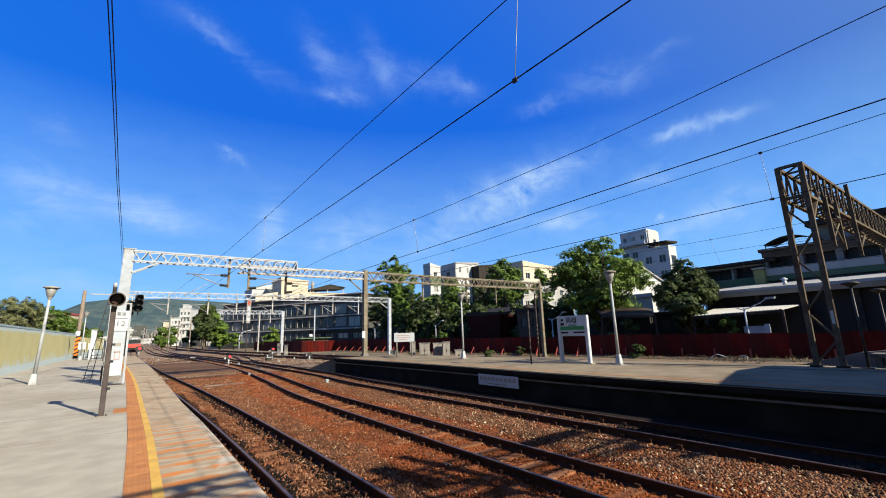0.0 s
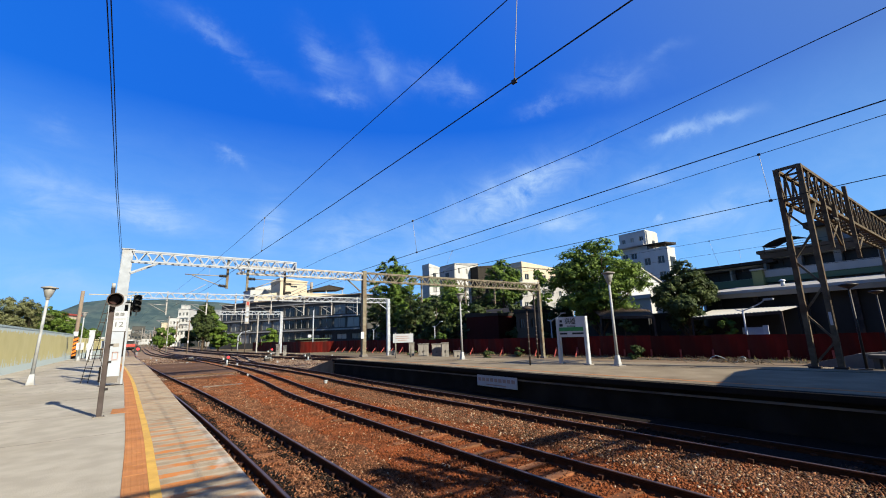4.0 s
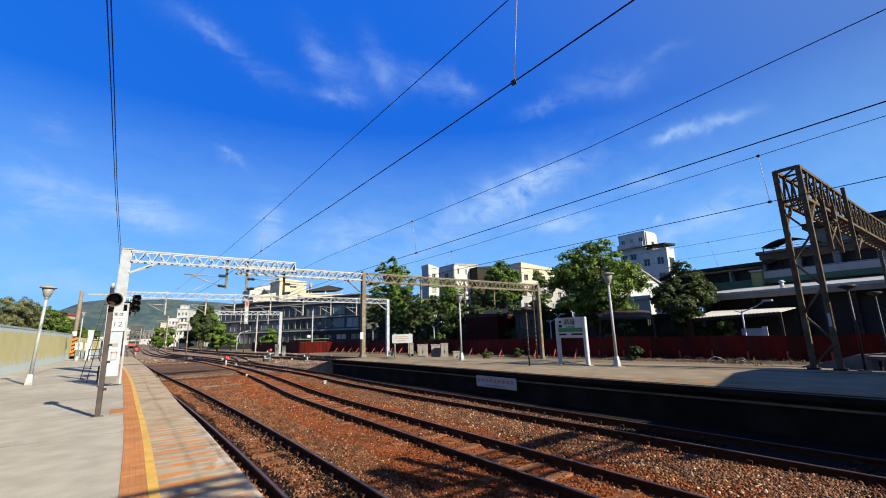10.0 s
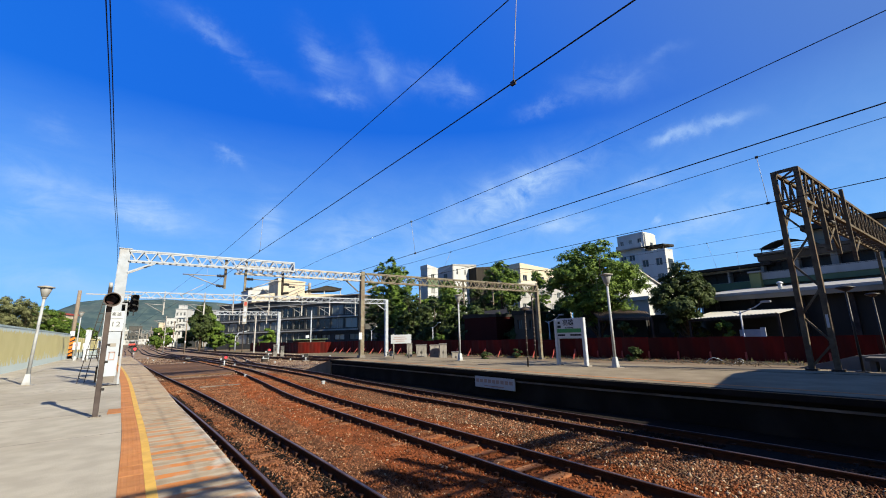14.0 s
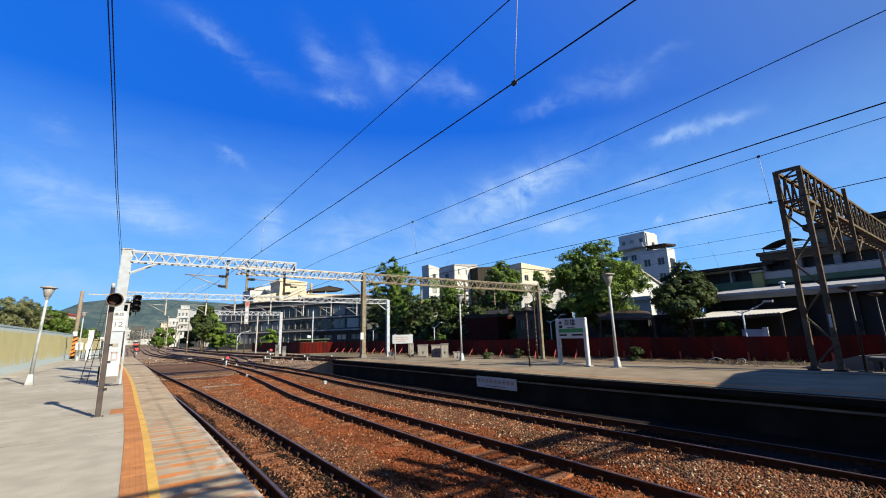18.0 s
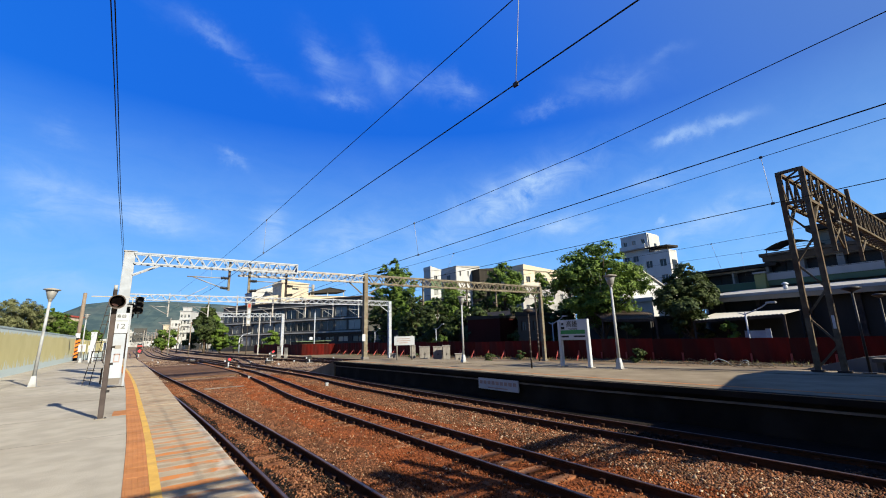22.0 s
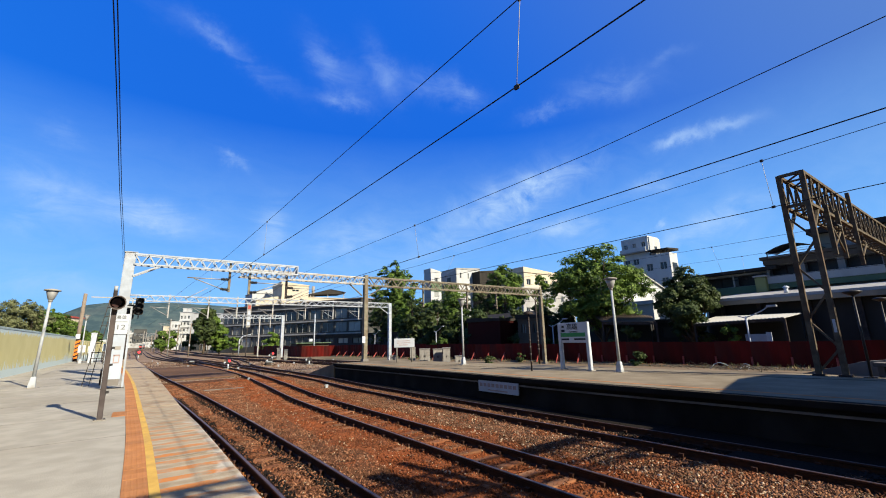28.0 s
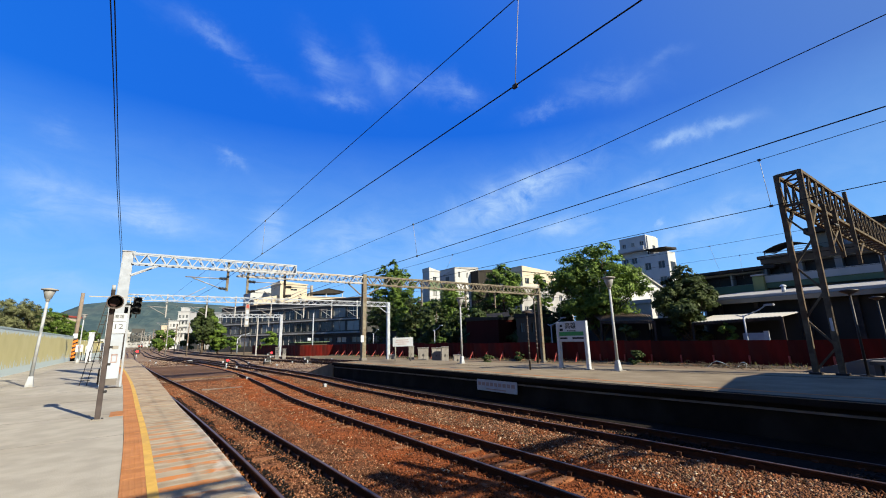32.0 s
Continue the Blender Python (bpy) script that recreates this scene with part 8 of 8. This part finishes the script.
    me.loops.add(n * 4)
    me.loops.foreach_set("vertex_index", np.arange(n * 4))
    me.polygons.add(n)
    me.polygons.foreach_set("loop_start", np.arange(n) * 4)
    me.materials.append(leaf)
    me.update(calc_edges=True)
    part("crown", me, leaf, t, "leafy crown with ragged outline and gaps")
    return t


def build_trees():
    big, dk = "leafy green broad-crowned tree behind the red fence", "dense dark green tree in shade behind the fence"
    tree(35.5, 64.0, 17.2, (4.4, 6.2), M_LEAF, big, 11, clumps=120, per=176, size=0.198, trunk=0.3, low=0.03)
    tree(33.5, 55.0, 10.6, (3.0, 3.4), M_LEAF, big, 12, clumps=70, per=160, size=0.178, trunk=0.22, low=0.03)
    tree(38.0, 50.5, 11.0, (4.0, 5.4), M_LEAF, big, 13, clumps=110, per=160, size=0.172, trunk=0.22, low=0.05)
    tree(42.5, 43.5, 13.4, (3.6, 3.8), M_LEAF, big, 14, clumps=80, per=176, size=0.178, trunk=0.25, low=0.2)
    tree(44.0, 38.2, 11.0, (2.4, 2.0), M_LEAF, big, 21, clumps=36, per=144, size=0.158, trunk=0.2, low=0.3)
    tree(40.0, 46.5, 9.4, (3.4, 3.8), M_LEAF_DARK, dk, 19, clumps=40, per=144, size=0.178, trunk=0.2, low=0.1)
    tree(31.5, 20.9, 10.6, (3.8, 4.6), M_LEAF, big, 15, clumps=190, per=192, size=0.125, trunk=0.26, low=0.2)
    tree(33.5, 25.2, 6.0, (1.8, 1.8), M_LEAF_DARK, dk, 20, clumps=40, per=144, size=0.125, trunk=0.14, low=0.15)
    tree(30.6, 13.4, 7.4, (2.2, 2.1), M_LEAF_DARK, dk, 16, clumps=120, per=208, size=0.106, trunk=0.18, low=0.18)
    tree(29.6, 10.9, 3.3, (0.6, 0.7), M_LEAF, "small green tree beside the open shed", 17, clumps=16, per=112, size=0.086, trunk=0.05, low=0.3, limbs=4)
    tree(26.9, 38.0, 2.9, (0.9, 1.7), M_LEAF, "small bright green tree behind the red fence", 27, clumps=30, per=110, size=0.09, trunk=0.06, low=0.25, limbs=4)
    tree(28.6, 17.0, 3.3, (1.0, 1.5), M_LEAF_DARK, dk, 18, clumps=24, per=128, size=0.106, trunk=0.07, low=0.1, limbs=4)
    tree(12.9, 120, 12.4, (2.7, 3.4), M_LEAF_DARK, "large green tree beside the station throat", 70, clumps=130, per=150, size=0.30, trunk=0.3, low=0.03, group="trees by the throat")
    tree(16.6, 121, 7.4, (2.5, 3.0), M_LEAF, "broad green tree beside the station throat", 71, clumps=90, per=150, size=0.30, trunk=0.25, low=0.03, group="trees by the throat")
    tree(5.4, 150, 7.0, (2.2, 2.5), M_LEAF, "green tree beside the station throat", 72, clumps=60, per=140, size=0.32, trunk=0.2, low=0.03, group="trees by the throat")
    tree(21.5, 196, 17.5, (5.0, 6), M_LEAF, "large green tree beside the station throat", 22, clumps=120, per=130, size=0.5, trunk=0.5, low=0.0, group="trees by the throat")
    tree(26.8, 200, 11.0, (5.0, 6), M_LEAF, "large green tree beside the station throat", 23, clumps=60, per=90, size=0.75, trunk=0.5, low=0.05, group="trees by the throat")
    tree(12.0, 240, 9.5, (4.5, 5), M_LEAF, "green tree beside the station throat", 24, clumps=45, per=90, size=0.7, trunk=0.4, low=0.05, group="trees by the throat")
    tree(24.5, 103, 5.4, (2.6, 2.6), M_LEAF, "bright green bush by the long building", 25, clumps=40, per=80, size=0.3, trunk=0.15, low=0.05, group="trees by the throat")
    tree(19.3, 118, 4.4, (2.4, 2.6), M_LEAF, "green bush by the long building", 26, clumps=30, per=80, size=0.3, trunk=0.12, low=0.05, group="trees by the throat")
    for k, (x, y, h, r) in enumerate(((18.0, 212, 7, 3.5), (24.5, 190, 6.5, 3.5), (9.0, 300, 8, 5), (30.5, 190, 7, 4), (9.5, 330, 8, 5), (-12.5, 330, 7, 5), (-7.0, 200, 6, 3))):
        tree(x, y, h, (r, r), M_LEAF if k % 2 else M_LEAF_DARK, "green tree in the distance by the tracks", 60 + k, clumps=40, per=70, size=0.7, trunk=0.25, low=0.0, group="trees by the throat")
    for k, (x, y, h, r) in enumerate(((-17.5, 78, 8.9, 3.4), (-15.2, 82, 9.7, 3.2), (-13.6, 84, 9.9, 2.9), (-12.4, 92, 9.4, 2.8), (-11.4, 99, 8.6, 2.8), (-10.2, 107, 7.8, 2.8), (-21, 80, 8.5, 3.6), (-8.8, 128, 6.5, 2.6))):
        tree(x, y, h, (r, r), M_LEAF_DRY if k in (1, 2, 0) else M_LEAF, "olive green tree behind the yellow fence", 30 + k, clumps=110, per=190, size=0.12, trunk=0.16, low=0.12, group="trees behind the yellow fence")
    # Dark-leaved trees added to fill in the shaded mass behind the fence.
    for k, (x, y, h, r) in enumerate(((30.4, 43.5, 7.4, 2.2), (30.8, 39.6, 6.0, 2.0), (31.6, 31.4, 5.8, 2.0), (32.4, 28.4, 6.0, 2.0), (32.2, 25.6, 5.2, 1.8), (31.6, 51.5, 8.4, 2.4), (31.2, 58.5, 8.6, 2.6), (31.0, 47.2, 6.8, 2.2), (30.2, 35.2, 5.8, 2.2), (32.0, 62.0, 9.4, 3.0))):
        tree(x, y, h, (r, r * 1.15), M_LEAF_DARK, dk, 80 + k, clumps=60, per=120, size=0.16, trunk=0.14, low=0.03, limbs=5)
    for k, (x, y) in enumerate(((22.6, 37.0), (26.0, 25.3), (27.2, 15.6), (23.6, 26.6))):
        tree(x, y, 1.25 + 0.15 * (k % 3), (0.75, 0.95), M_LEAF_DARK, "low green weed bush by the red fence", 50 + k, clumps=26, per=90, size=0.07, trunk=0.03, low=0.0, name="bush", group="weed bushes", limbs=3)


build_buildings()
build_sky_blockers()
far_town()
build_hill()
build_trees()


def scale_from_eye():
    """Scales red fence to trees by 1.3 about the camera's eye, keeping its view."""
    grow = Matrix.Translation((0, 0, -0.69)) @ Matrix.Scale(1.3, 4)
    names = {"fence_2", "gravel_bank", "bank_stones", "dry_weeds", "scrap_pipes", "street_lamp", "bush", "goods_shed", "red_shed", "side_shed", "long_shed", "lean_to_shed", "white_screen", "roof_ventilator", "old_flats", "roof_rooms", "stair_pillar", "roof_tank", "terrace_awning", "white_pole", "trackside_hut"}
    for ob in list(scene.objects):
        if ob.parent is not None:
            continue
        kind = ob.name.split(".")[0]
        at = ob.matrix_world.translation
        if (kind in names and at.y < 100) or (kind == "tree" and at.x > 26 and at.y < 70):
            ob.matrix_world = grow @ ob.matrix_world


scale_from_eye()

# ---- the train that leaves ----
def train_car(tail):
    c = thing("train_car", (0, 0, 0), "pale steel and red commuter train car" + (" with a red tail end" if tail else ""), "train car", "train cars")
    w, l = 2.86, 19.6
    prof = [(-w / 2 + 0.06, 0.95), (-w / 2, 1.2), (-w / 2, 2.95), (-w / 2 + 0.22, 3.42), (-0.7, 3.68), (0.7, 3.68), (w / 2 - 0.22, 3.42), (w / 2, 2.95), (w / 2, 1.2), (w / 2 - 0.06, 0.95)]
    part("body", Mesh().sweep([(0, 0, 0), (0, l, 0)], prof), M_TRAINSTEEL, c)
    part("end_band", Mesh().box((0, -0.05, 1.45), (w - 0.02, 0.14, 0.95)), M_TRAINRED, c, "red lower end panel", bevel=0.03)
    part("skirt", Mesh().box((0, l / 2, 0.72), (w - 0.3, l - 0.4, 0.5)), M_BLACK, c)
    part("windscreen", Mesh().box((0, -0.04, 2.52), (w - 0.35, 0.12, 0.95)), M_GLASS, c, bevel=0.03)
    part("destination_box", Mesh().box((0, -0.04, 3.2), (1.3, 0.12, 0.28)), M_SIGNWHITE, c)
    for s in (-1, 1):
        part("side_band", Mesh().box((s * (w / 2 + 0.005), l / 2, 1.45), (0.02, l - 0.3, 0.35)), M_TRAINRED, c)
        part("tail_lamp", Mesh().tube((s * 1.05, -0.1, 1.55), (s * 1.05, -0.14, 1.55), 0.11, n=10), M_REDLIGHT, c, "lit red tail lamp")
        part("bogie", Mesh().box((0, 3.0 if s < 0 else l - 3.0, 0.42), (2.2, 3.2, 0.5)), M_BLACK, c)
        for k in range(6):
            part("side_window", Mesh().box((s * (w / 2 + 0.01), 2.2 + k * 3.0, 2.4), (0.02, 1.9, 0.8)), M_GLASS, c)
    for y in (2.0, 4.0, l - 4.0, l - 2.0):
        part("wheelset", Mesh().tube((-0.62, y, 0.40), (-0.5, y, 0.40), 0.40, n=16).tube((0.5, y, 0.40), (0.62, y, 0.40), 0.40, n=16).tube((-0.6, y, 0.4), (0.6, y, 0.4), 0.08, n=8), M_RAIL, c)
    part("coupler", Mesh().box((0, -0.25, 0.8), (0.3, 0.5, 0.3)), M_BLACK, c)
    part("roof_unit", Mesh().box((0, l / 2, 3.72), (1.6, 5.0, 0.3)), M_CABINET, c, bevel=0.05)
    return c


CARS = [train_car(k == 0) for k in range(4)]


def motions():
    marks = [(0, 134), (1, 149), (2, 162), (4, 185), (6, 205), (9, 231), (13, 266), (19, 315), (24, 363), (32, 445)]
    far = np.interp
    for k, car in enumerate(CARS):
        rows = []
        for t in np.linspace(0, 32, 33):
            y = float(far(t, [m[0] for m in marks], [m[1] for m in marks])) + 20.4 * k
            x = track_1(y)
            a = math.degrees(math.atan2(track_1(y) - track_1(y + 19), 19))
            rows.append((float(t), pose(x, y, 0, 0, 0, a)))
        walk(car, rows)


motions()
